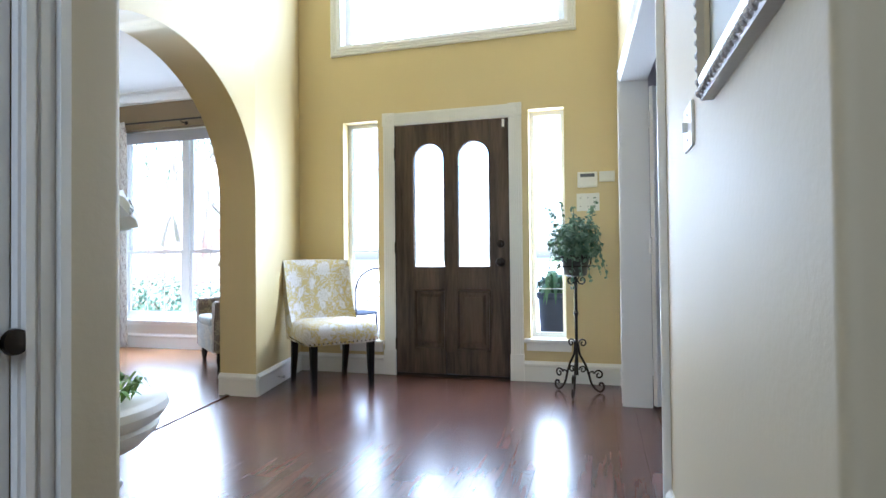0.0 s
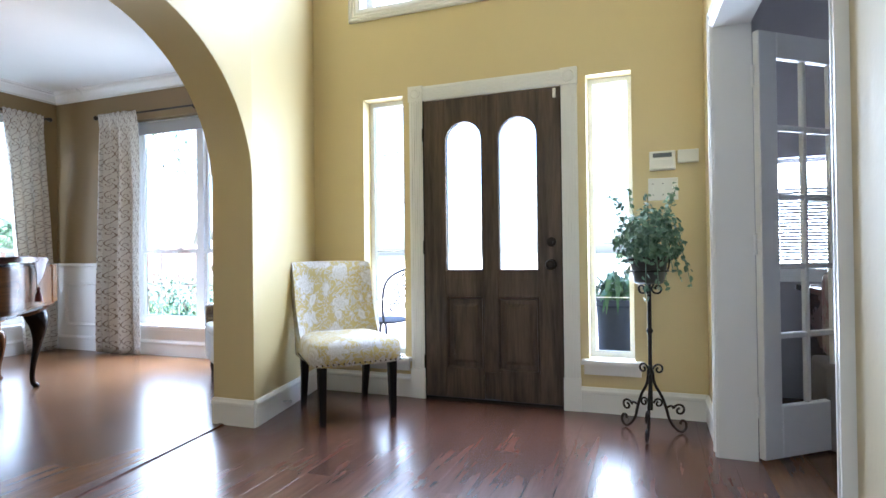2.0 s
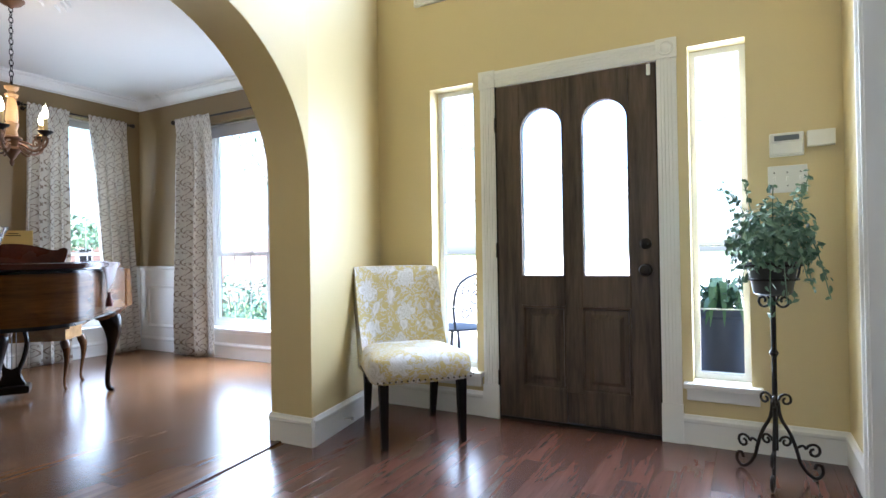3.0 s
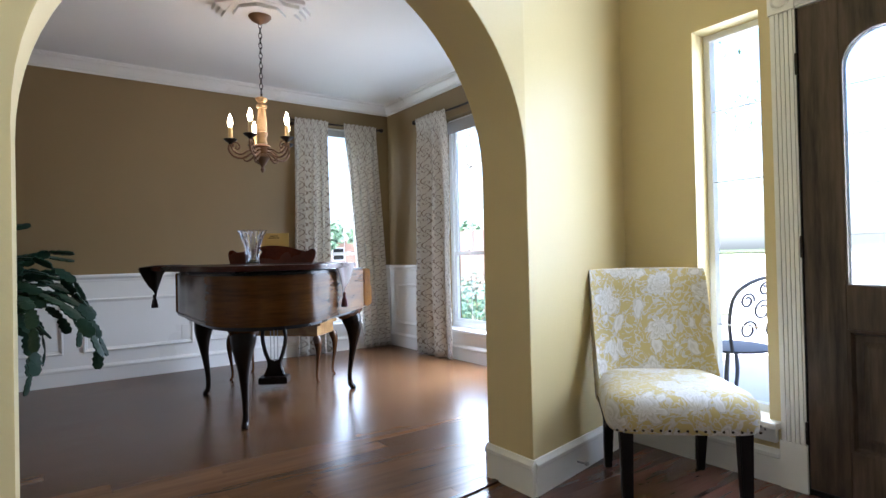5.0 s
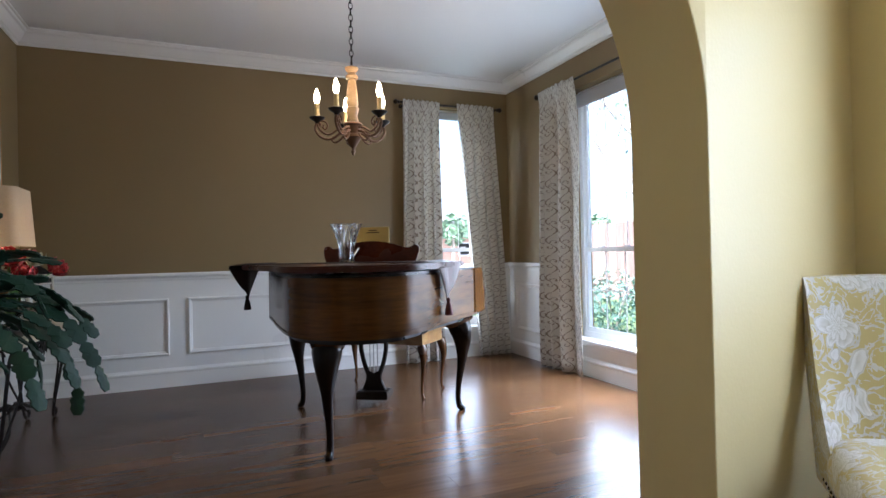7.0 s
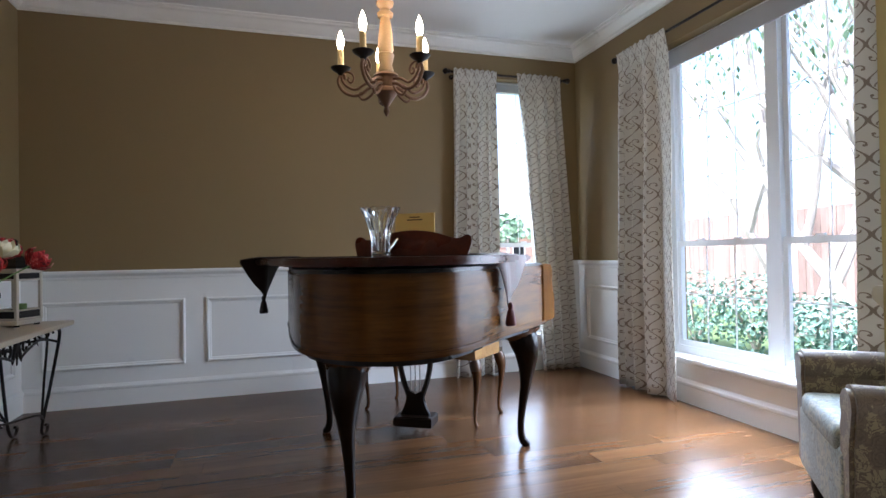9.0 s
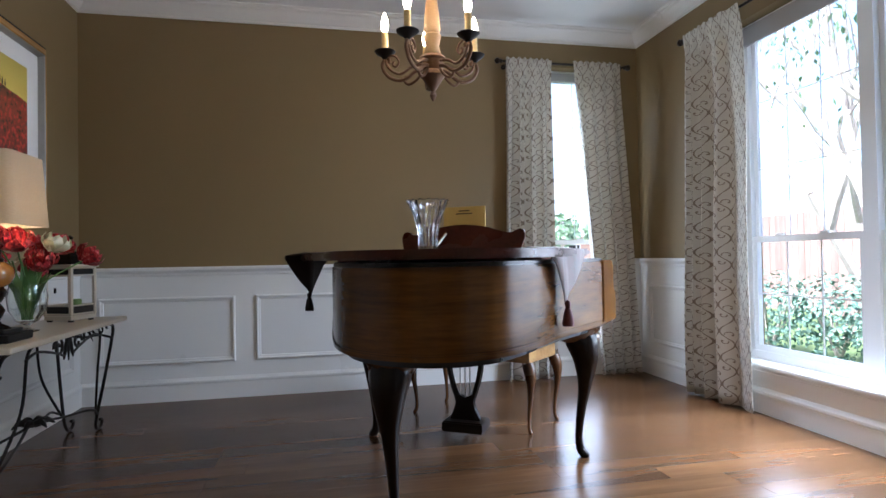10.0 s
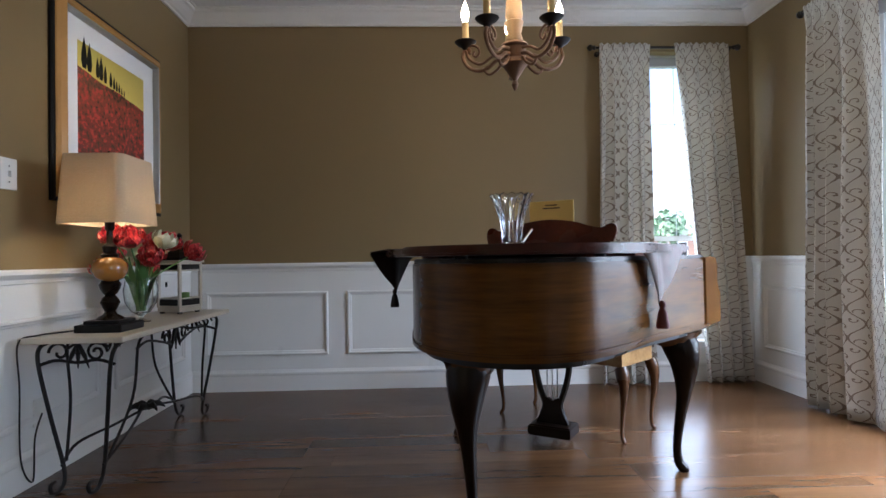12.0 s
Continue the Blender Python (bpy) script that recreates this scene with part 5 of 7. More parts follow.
def chandelier():
    t = thing("chandelier", "five-armed iron and cream wood chandelier with lit candle bulbs", "chandelier", Matrix.Translation((CX, CY, 0)))
    bm = bmesh.new()
    lathe(bm, [(0.075, 2.652), (0.072, 2.642), (0.05, 2.62), (0.018, 2.605), (0.006, 2.595)][::-1], 24)
    part("ceiling_cup", bm, AGED, t, "", True)
    z = 2.59
    k = 0
    while z > 2.125:
        bm = bmesh.new()
        pts = []
        for i in range(13):
            a = 2 * math.pi * i / 12
            x, h = 0.011 * math.cos(a), 0.021 * math.sin(a)
            pts.append((x, 0, z + h) if k % 2 else (0, x, z + h))
        tube(bm, pts, 0.0028, 6, False)
        part("chain_link", bm, IRON, t)
        z -= 0.034
        k += 1
    bm = bmesh.new()
    lathe(bm, [(0.008, 2.13), (0.006, 2.10), (0.012, 2.095)][::-1] , 12)
    part("hook", bm, IRON, t)
    bm = bmesh.new()
    lathe(bm, [(0.030, 1.79), (0.034, 1.80), (0.026, 1.825), (0.030, 1.835), (0.036, 1.86), (0.038, 1.868), (0.028, 1.875), (0.035, 1.89), (0.031, 1.95), (0.024, 2.01), (0.020, 2.03), (0.033, 2.035), (0.036, 2.05), (0.022, 2.062), (0.020, 2.07), (0.036, 2.085), (0.040, 2.098), (0.014, 2.108)], 20)
    part("column", bm, PALEWOOD, t, "turned distressed cream column", True)
    bm = bmesh.new()
    lathe(bm, [(0.002, 1.598), (0.007, 1.604), (0.014, 1.622), (0.008, 1.638), (0.012, 1.645), (0.020, 1.655), (0.042, 1.69), (0.052, 1.70), (0.050, 1.712), (0.040, 1.722), (0.045, 1.735), (0.044, 1.765), (0.055, 1.772), (0.05, 1.782), (0.03, 1.79)], 20)
    part("finial", bm, AGED, t, "", True)
    view, right = Vector((-0.968, 0.253, 0)), Vector((0.253, 0.968, 0))
    for deg in (30, 102, 174, 246, 318):
        h = right * math.cos(radians(deg)) + view * math.sin(radians(deg))
        def P(r, z):
            return h * r + Vector((0, 0, z))
        bm = bmesh.new()
        main = [P(0.04, 1.735), P(0.075, 1.725), P(0.11, 1.700), P(0.15, 1.695), P(0.19, 1.715), P(0.212, 1.755), P(0.200, 1.79), P(0.185, 1.785), P(0.183, 1.768)]
        tube(bm, spline(main, 6), 0.0075, 8)
        tube(bm, spline([P(0.045, 1.755), P(0.09, 1.745), P(0.13, 1.722), P(0.16, 1.728), P(0.188, 1.752), P(0.20, 1.79)], 5), 0.006, 8)
        tube(bm, spline([P(0.045, 1.72), P(0.07, 1.69), P(0.10, 1.675), P(0.118, 1.688), P(0.112, 1.705), P(0.10, 1.70)], 5), 0.006, 8)
        tube(bm, spline([P(0.20, 1.785), P(0.175, 1.80), P(0.150, 1.79), P(0.142, 1.768), P(0.155, 1.752), P(0.168, 1.762), P(0.162, 1.774)], 5), 0.005, 8)
        arm = part("arm", bm, AGED, t, "scrolled gilt iron arm", True)
        c = h * 0.2
        bm = bmesh.new()
        lathe(bm, [(0.010, 1.785), (0.016, 1.795), (0.034, 1.806), (0.045, 1.818), (0.041, 1.820), (0.020, 1.812)], 18, c)
        part("drip_pan", bm, IRON, arm, "", True)
        bm = bmesh.new()
        lathe(bm, [(0.0145, 1.808), (0.0135, 1.86), (0.014, 1.895), (0.009, 1.90)], 14, c)
        part("candle_sleeve", bm, CANDLEWAX, arm, "", True)
        bm = bmesh.new()
        lathe(bm, [(0.007, 1.898), (0.013, 1.912), (0.0165, 1.93), (0.012, 1.955), (0.005, 1.975), (0.0015, 1.984)], 14, c)
        part("bulb", bm, BULB, arm, "lit flame-shaped bulb", True)
        bulb_lamp("chandelier_bulb", (CX + c.x, CY + c.y, 1.998), CANDLE_W, 0.02)
    return t


CANDLE_W = 0.20
chandelier()
md = thing("ceiling_medallion", "white star-shaped plaster medallion on the ceiling", "ceiling medallion")
for r, z0, z1, rot in ((0.36, 2.728, 2.7595, 0.0), (0.33, 2.700, 2.729, 0.0), (0.352, 2.724, 2.7585, 0.785), (0.322, 2.697, 2.725, 0.785), (0.29, 2.675, 2.7005, 0.0), (0.282, 2.672, 2.698, 0.785), (0.17, 2.650, 2.676, 0.39)):
    n = 4 if r > 0.2 else 8
    bm = bmesh.new()
    prism(bm, [(CX + r * math.cos(rot + 2 * math.pi * k / n), CY + r * math.sin(rot + 2 * math.pi * k / n)) for k in range(n)], 2, z0, z1)
    part("plaster_tier", bm, CEIL, md)

# ---- console table and what stands on it ----
TZ = 0.645


def curl(c, r0, r1, a0, a1, plane, n=14):
    """A spiral: centre c, radii and angles from start to end, in the plane of two unit vectors."""
    u, v = Vector(plane[0]), Vector(plane[1])
    return [Vector(c) + (u * math.cos(a) + v * math.sin(a)) * r for a, r in ((a0 + (a1 - a0) * k / n, r0 + (r1 - r0) * k / n) for k in range(n + 1))]


def console_table():
    t = thing("console_table", "wrought iron console table with a pale stone top", "console table")
    x0, x1, y0, y1 = -5.33, -4.09, 1.10, 1.52
    part("top", rbox(x0, x1, y0, y1, TZ - 0.026, TZ, 0.008, 3), STONE, t, "pale travertine top")
    up = (0, 0, 1)
    for x, s in ((x0 + 0.07, -1), (x1 - 0.07, 1)):
        for y, q in ((y0 + 0.05, -1), (y1 - 0.06, 1)):
            bm = bmesh.new()
            foot = Vector((x + s * 0.01, y - q * 0.08, 0))
            line = [Vector((x - s * 0.05, y, TZ - 0.034)), Vector((x + s * 0.01, y, TZ - 0.05)), Vector((x + s * 0.03, y - q * 0.01, TZ - 0.12)), Vector((x + s * 0.0, y - q * 0.04, 0.30)),
                    Vector((x - s * 0.03, y - q * 0.07, 0.10)), Vector((x - s * 0.02, y - q * 0.08, 0.03)), Vector((x + s * 0.02, y - q * 0.08, 0.0085)), Vector((x + s * 0.06, y - q * 0.08, 0.022)), Vector((x + s * 0.065, y - q * 0.08, 0.05)), Vector((x + s * 0.04, y - q * 0.08, 0.055))]
            tube(bm, spline(line, 5), 0.0085, 8)
            part("leg", bm, IRON, t, "", True)
            bm = bmesh.new()
            line = [Vector((x - s * 0.22, y, TZ - 0.034)), Vector((x - s * 0.17, y, TZ - 0.08)), Vector((x - s * 0.16, y - q * 0.02, 0.34)), Vector((x - s * 0.05, y - q * 0.07, 0.11))]
            tube(bm, spline(line, 6), 0.0065, 8)
            part("inner_leg", bm, IRON, t, "", True)
            bm = bmesh.new()
            tube(bm, spline([Vector((x - s * 0.02, y - q * 0.07, 0.10)), Vector((x - s * 0.14, y - q * 0.06, 0.155)), Vector((x - s * 0.34, y - q * 0.11, 0.175)), Vector((x - s * 0.52, y - q * 0.16, 0.20))], 6), 0.0065, 8)
            part("stretcher", bm, IRON, t, "", True)
            bm = bmesh.new()
            tube(bm, spline([Vector((x - s * 0.16, y, TZ - 0.085)), Vector((x - s * 0.26, y, TZ - 0.065)), Vector((x - s * 0.42, y, TZ - 0.095)), Vector((x - s * 0.50, y, TZ - 0.12))], 6), 0.006, 8)
            part("top_rail", bm, IRON, t, "", True)
        bm = bmesh.new()
        ym = (y0 + y1) / 2
        xx = x + s * 0.015
        tube(bm, spline([Vector((xx, y0 + 0.05, TZ - 0.12)), Vector((xx, y0 + 0.12, TZ - 0.10)), Vector((xx, ym, TZ - 0.11)), Vector((xx, y1 - 0.13, TZ - 0.10)), Vector((xx, y1 - 0.06, TZ - 0.12))], 6), 0.007, 8)
        for q in (-1, 1):
            tube(bm, curl((xx, ym + q * 0.075, TZ - 0.068), 0.045, 0.010, 0.0 if q > 0 else math.pi, (1.5 if q > 0 else -0.5) * 2 * math.pi, ((0, 1, 0), up), 22), 0.006, 6)
        for a in (-0.5, 0, 0.5):
            tube(bm, spline([Vector((xx, ym, TZ - 0.035)), Vector((xx, ym + a * 0.05, TZ - 0.08)), Vector((xx, ym + a * 0.09, TZ - 0.135))], 4), [0.009] * 5 + [0.007, 0.005, 0.003, 0.002], 6)
        part("end_scroll", bm, IRON, t, "", True)
    for y in (y0 + 0.05, y1 - 0.06):
        bm = bmesh.new()
        xm = (x0 + x1) / 2
        for q in (-1, 1):
            tube(bm, curl((xm + q * 0.10, y, TZ - 0.075), 0.05, 0.010, 0.0 if q > 0 else math.pi, (1.5 if q > 0 else -0.5) * 2 * math.pi, ((1, 0, 0), up), 22), 0.006, 6)
            tube(bm, spline([Vector((xm, y, TZ - 0.03)), Vector((xm + q * 0.03, y, TZ - 0.09)), Vector((xm + q * 0.05, y, TZ - 0.14))], 5), [0.010] * 5 + [0.008] * 3 + [0.006, 0.004, 0.002], 6)
        tube(bm, [(xm, y, TZ - 0.026), (xm, y, TZ - 0.15)], [0.010, 0.003], 6)
        part("front_scroll", bm, IRON, t, "", True)
    bm = bmesh.new()
    for a in range(6):
        d = Vector((math.cos(a * 1.05), math.sin(a * 1.05), 0))
        c = Vector(((x0 + x1) / 2, (y0 + y1) / 2, 0.20))
        tube(bm, spline([c, c + d * 0.05 + Vector((0, 0, 0.015)), c + d * 0.085 + Vector((0, 0, -0.008))], 4), [0.012, 0.016, 0.018, 0.018, 0.016, 0.012, 0.008, 0.005, 0.002], 6)
    part("rosette", bm, IRON, t, "", True)


console_table()


def table_lamp(x, y):
    t = thing("table_lamp", "lit table lamp with amber ball and linen shade", "lamp", Matrix.Translation((x, y, TZ)))
    part("base", rbox(-0.10, 0.10, -0.10, 0.10, 0.0, 0.034, 0.006), BLACKWOOD, t, "square black base")
    bm = rbox(-0.075, 0.075, -0.075, 0.075, 0.033, 0.05, 0.005)
    part("plinth", bm, BLACKWOOD, t)
    bm = bmesh.new()
    lathe(bm, [(0.058, 0.05), (0.05, 0.06), (0.028, 0.072), (0.022, 0.085), (0.030, 0.10), (0.040, 0.125), (0.030, 0.145), (0.020, 0.155), (0.030, 0.165), (0.040, 0.185), (0.046, 0.205), (0.034, 0.22)], 22)
    part("stem", bm, EBONY, t, "dark turned stem", True)
    bm = bmesh.new()
    lathe(bm, [(0.034, 0.218), (0.060, 0.235), (0.074, 0.265), (0.070, 0.298), (0.048, 0.32), (0.034, 0.326)], 24)
    part("ball", bm, AMBER, t, "mottled amber ball", True)
    bm = bmesh.new()
    lathe(bm, [(0.034, 0.325), (0.038, 0.335), (0.026, 0.345), (0.030, 0.372), (0.022, 0.38), (0.014, 0.39), (0.012, 0.44), (0.02, 0.45), (0.02, 0.50)], 18)
    part("neck", bm, EBONY, t, "", True)
    bm = bmesh.new()
    def ring(w, d, z, r=0.035):
        out = []
        for cx, cy, a0 in ((w - r, d - r, 0), (-w + r, d - r, 90), (-w + r, -d + r, 180), (w - r, -d + r, 270)):
            for k in range(4):
                a = radians(a0 + 30 * k)
                out.append((cx + r * math.cos(a), cy + r * math.sin(a), z))
        return out
    loops(bm, [ring(0.164, 0.146, 0.470), ring(0.146, 0.129, 0.765), ring(0.143, 0.126, 0.765), ring(0.161, 0.143, 0.470), ring(0.164, 0.146, 0.470)])
    part("shade", bm, SHADE_LIT, t, "square linen shade", True)
    bm = bmesh.new()
    lathe(bm, [(0.012, 0.50), (0.028, 0.54), (0.03, 0.57), (0.018, 0.60), (0.004, 0.608)], 16)
    part("bulb", bm, BULB, t, "", True)
    bm = bmesh.new()
    tube(bm, [(0, 0, 0.60), (0.05, 0, 0.63), (0.055, 0, 0.70), (0, 0, 0.765)], 0.002, 6)
    lathe(bm, [(0.004, 0.77), (0.008, 0.78), (0.003, 0.80)], 10)
    part("harp", bm, BRONZE, t)
    bulb_lamp("table_lamp_bulb", (x, y, TZ + 0.66), 0.07, 0.03)
    bm = bmesh.new()
    tube(bm, spline([(-0.0, -0.10, 0.006), (0.10, -0.16, 0.006), (0.17, -0.20, 0.004), (0.235, -0.235, -0.02), (0.22, -0.24, -0.2), (0.20, -0.25, -0.50), (0.13, -0.25, -0.61), (0.10, -0.262, -0.44), (0.04, -0.272, -0.35)], 6), 0.0035, 6)
    part("cord", bm, BLACKWOOD, t, "black cord to the outlet")


m, nt, b = nodes_of("linen_shade_lit")
wv = noise_tex(nt, coords(nt, (1, 1, 6)), 90, 3)
col = mixed(nt, wv, (0.50, 0.40, 0.27), (0.66, 0.56, 0.41))
nt.links.new(col, b.inputs["Base Color"])
b.inputs["Roughness"].default_value = 0.85
bump(nt, b, wv, 0.4)
trn = nt.nodes.new("ShaderNodeBsdfTranslucent")
nt.links.new(col, trn.inputs[0])
mxs = nt.nodes.new("ShaderNodeMixShader")
mxs.inputs[0].default_value = 0.35
nt.links.new(b.outputs[0], mxs.inputs[1])
nt.links.new(trn.outputs[0], mxs.inputs[2])
nt.links.new(mxs.outputs[0], nt.nodes["Material Output"].inputs[0])
SHADE_LIT = m
table_lamp(-4.32, 1.345)


def petal_cup(bm, c, axis, size, n=6, open_=0.5, rnd=random):
    """A flower of overlapping cupped petals."""
    q = Vector(axis).to_track_quat('Z', 'Y')
    for ring in range(2):
        for k in range(n):
            a = 2 * math.pi * (k + 0.5 * ring) / n + rnd.uniform(-0.15, 0.15)
            rows = []
            for j in range(5):
                s = j / 4
                r = size * (0.12 + (0.50 + 0.18 * ring) * math.sin(s * (1.7 + open_)) * (0.7 + open_ * 0.6))
                h = size * s * (1.0 - 0.25 * ring * open_)
                wd = size * 0.34 * math.sin(math.pi * min(0.94, 0.18 + 0.8 * s))
                rows.append([Vector((r * math.cos(a) - wd * w * math.sin(a), r * math.sin(a) + wd * w * math.cos(a), h - 0.06 * size * w * w + rnd.uniform(-0.02, 0.02) * size)) for w in (-1, 0, 1)])
            vs = [[bm.verts.new(Vector(c) + q @ p) for p in r] for r in rows]
            for j in range(4):
                for i in range(2):
                    bm.faces.new((vs[j][i], vs[j][i + 1], vs[j + 1][i + 1], vs[j + 1][i]))


def blade(bm, pts, width):
    """A long leaf along pts, folded at its middle."""
    P = spline(pts, 4)
    n = len(P)
    rows = []
    for i, p in enumerate(P):
        t = (P[min(i + 1, n - 1)] - P[max(i - 1, 0)]).normalized()
        s = t.cross(Vector((0, 0, 1)))
        s = s.normalized() if s.length > 1e-3 else Vector((1, 0, 0))
        w = width * math.sin(math.pi * (0.08 + 0.9 * i / (n - 1)))
        rows.append((bm.verts.new(p - s * w), bm.verts.new(p - Vector((0, 0, 0.15 * w))), bm.verts.new(p + s * w)))
    for a, b in zip(rows, rows[1:]):
        bm.faces.new((a[0], a[1], b[1], b[0]))
        bm.faces.new((a[1], a[2], b[2], b[1]))


def tulip_vase(x, y):
    rnd = random.Random(11)
    t = thing("flower_vase", "clear glass vase with red and cream tulips", "flower vase", Matrix.Translation((x, y, TZ)))
    bm = bmesh.new()
    lathe(bm, [(0.045, 0.0), (0.048, 0.006), (0.012, 0.016), (0.012, 0.03), (0.045, 0.05), (0.075, 0.10), (0.082, 0.16), (0.070, 0.22), (0.066, 0.222), (0.076, 0.16), (0.070, 0.10), (0.040, 0.056), (0.004, 0.052)], 28, ends=False)
    part("glass", bm, CLEAR, t, "", True)
    stems, leaves = bmesh.new(), bmesh.new()
    for k in range(15):
        a = 2 * math.pi * k / 15 + rnd.uniform(-0.2, 0.2)
        r = rnd.uniform(0.10, 0.29)
        z = rnd.uniform(0.25, 0.42) - 0.25 * max(0, r - 0.18)
        tip = Vector((r * math.cos(a) * 1.1, abs(r) * math.sin(a) * 0.7, z))
        tube(stems, spline([Vector((0.02 * math.cos(a), 0.02 * math.sin(a), 0.06)), Vector((0.035 * math.cos(a), 0.035 * math.sin(a), 0.2)), tip], 5), 0.0035, 6)
        ax = (tip - Vector((0, 0, 0.12))).normalized()
        one = bmesh.new()
        petal_cup(one, tip, ax, rnd.uniform(0.065, 0.09), 5, rnd.uniform(0.2, 0.8), rnd)
        part("bloom", one, CREAM_PETAL if k % 6 == 4 else RED_PETAL, t, "cream bloom" if k % 6 == 4 else "red open tulip", True)
    for k in range(14):
        a = rnd.uniform(0, 6.28)
        r = rnd.uniform(0.06, 0.15)
        blade(leaves, [Vector((0.015 * math.cos(a), 0.015 * math.sin(a), 0.06)), Vector((0.05 * math.cos(a), 0.05 * math.sin(a), 0.18)), Vector((r * math.cos(a), r * math.sin(a), rnd.uniform(0.26, 0.36)))], rnd.uniform(0.014, 0.024))
    part("stems", stems, LEAF_TULIP, t)
    part("leaves", leaves, LEAF_TULIP, t, "", True)


tulip_vase(-4.66, 1.31)


def lantern(x, y):
    t = thing("lantern", "whitewashed wooden lantern with green candles and black roof", "lantern", Matrix.Translation((x, y, TZ)) @ Matrix.Rotation(-0.38, 4, 'Z') @ Matrix.Diagonal((0.88, 0.88, 0.97, 1)))
    w = 0.095
    part("base", rbox(-w, w, -w, w, 0.010, 0.035, 0.004), LANTERNWOOD, t)
    for sx in (-1, 1):
        for sy in (-1, 1):
            part("post", rbox(sx * w - 0.010 - 0.006 * sx, sx * w + 0.010 - 0.006 * sx, sy * w - 0.010 - 0.006 * sy, sy * w + 0.010 - 0.006 * sy, 0.035, 0.300, 0.003, 1), LANTERNWOOD, t)
            part("foot", rbox(sx * (w - 0.02) - 0.012, sx * (w - 0.02) + 0.012, sy * (w - 0.02) - 0.012, sy * (w - 0.02) + 0.012, 0.0, 0.011, 0.002, 1), BLACKWOOD, t)
    for k in range(4):
        m = Matrix.Rotation(k * math.pi / 2, 4, 'Z')
        for z0, z1, mat, nm in ((0.048, 0.085, IRON, "scroll_strip"), (0.262, 0.292, IRON, "scroll_strip"), (0.036, 0.047, LANTERNWOOD, "rail"), (0.293, 0.302, LANTERNWOOD, "rail"), (0.086, 0.094, LANTERNWOOD, "rail"), (0.252, 0.261, LANTERNWOOD, "rail")):
            bm = rbox(-w + 0.016, w - 0.016, -w - 0.002 + (0.003 if mat is IRON else 0), -w + 0.010, z0, z1, 0.002, 1)
            bm.transform(m)
            part(nm, bm, mat, t)
        bm = bmesh.new()
        box(bm, -w + 0.016, w - 0.016, -w + 0.003, -w + 0.005, 0.094, 0.252)
        bm.transform(m)
        part("pane", bm, GLASS, t).visible_shadow = False
    part("cap", rbox(-w - 0.014, w + 0.014, -w - 0.014, w + 0.014, 0.302, 0.318, 0.004), LANTERNWOOD, t)
    bm = bmesh.new()
    rings = []
    for r, z in ((0.092, 0.318), (0.085, 0.334), (0.055, 0.365), (0.030, 0.385), (0.028, 0.39)):
        rings.append([(r * math.cos(a), r * math.sin(a), z) for a in [math.pi / 4 + k * math.pi / 2 for k in range(4)]])
    loops(bm, [[(p[0] * 1.3, p[1] * 1.3, p[2]) for p in r] for r in rings], True)
    part("roof", bm, BLACKWOOD, t, "black peaked roof")
    bm = bmesh.new()
    lathe(bm, [(0.024, 0.388), (0.018, 0.40), (0.026, 0.412), (0.028, 0.43), (0.018, 0.445), (0.014, 0.462), (0.02, 0.47), (0.006, 0.482)], 16)
    part("chimney", bm, BLACKWOOD, t, "", True)
    for cx, h in ((-0.03, 0.085), (0.035, 0.05)):
        bm = bmesh.new()
        lathe(bm, [(0.032, 0.0355), (0.033, 0.05), (0.032, 0.036 + h), (0.026, 0.034 + h), (0.003, 0.03 + h)], 18, (cx, 0.01, 0))
        part("candle", bm, GREENWAX, t, "green pillar candle", True)
    part("latch", rbox(w + 0.004, w + 0.014, -0.015, 0.0, 0.16, 0.19, 0.003, 1), IRON, t)


lantern(-5.13, 1.30)

# framed landscape over the table
pic = thing("framed_picture", "dark gilt framed landscape print with cypress trees and poppies", "picture")
X0, X1, Z0, Z1 = -5.40, -4.36, 1.235, 2.235
bm = bmesh.new()
moulding(bm, 'x', SY + 0.004, 1, X0, X1, Z0, Z1, [(0, 0), (0, 0.012), (0.006, 0.018), (0.018, 0.020)])
part("frame", bm, BLACKWOOD, pic, "black outer edge of the frame")
bm = bmesh.new()
moulding(bm, 'x', SY + 0.004, 1, X0, X1, Z0, Z1, [(0.018, 0.0199), (0.022, 0.026), (0.040, 0.032), (0.056, 0.042), (0.064, 0.046), (0.070, 0.044)])
part("gilt_moulding", bm, painted("worn_gilt", (0.46, 0.24, 0.06), 0.42, 50, 0.35, 0.35, 0.15), pic, "worn gilt moulding")
bm = bmesh.new()
moulding(bm, 'x', SY + 0.004, 1, X0, X1, Z0, Z1, [(0.070, 0.044), (0.076, 0.040), (0.082, 0.020), (0.086, 0.010)])
part("inner_lip", bm, SILVER, pic, "silver inner lip")
part("mat_board", rbox(X0 + 0.07, X1 - 0.07, SY + 0.005, SY + 0.012, Z0 + 0.07, Z1 - 0.07, 0.001, 1), MAT_WHITE, pic, "white mat board")


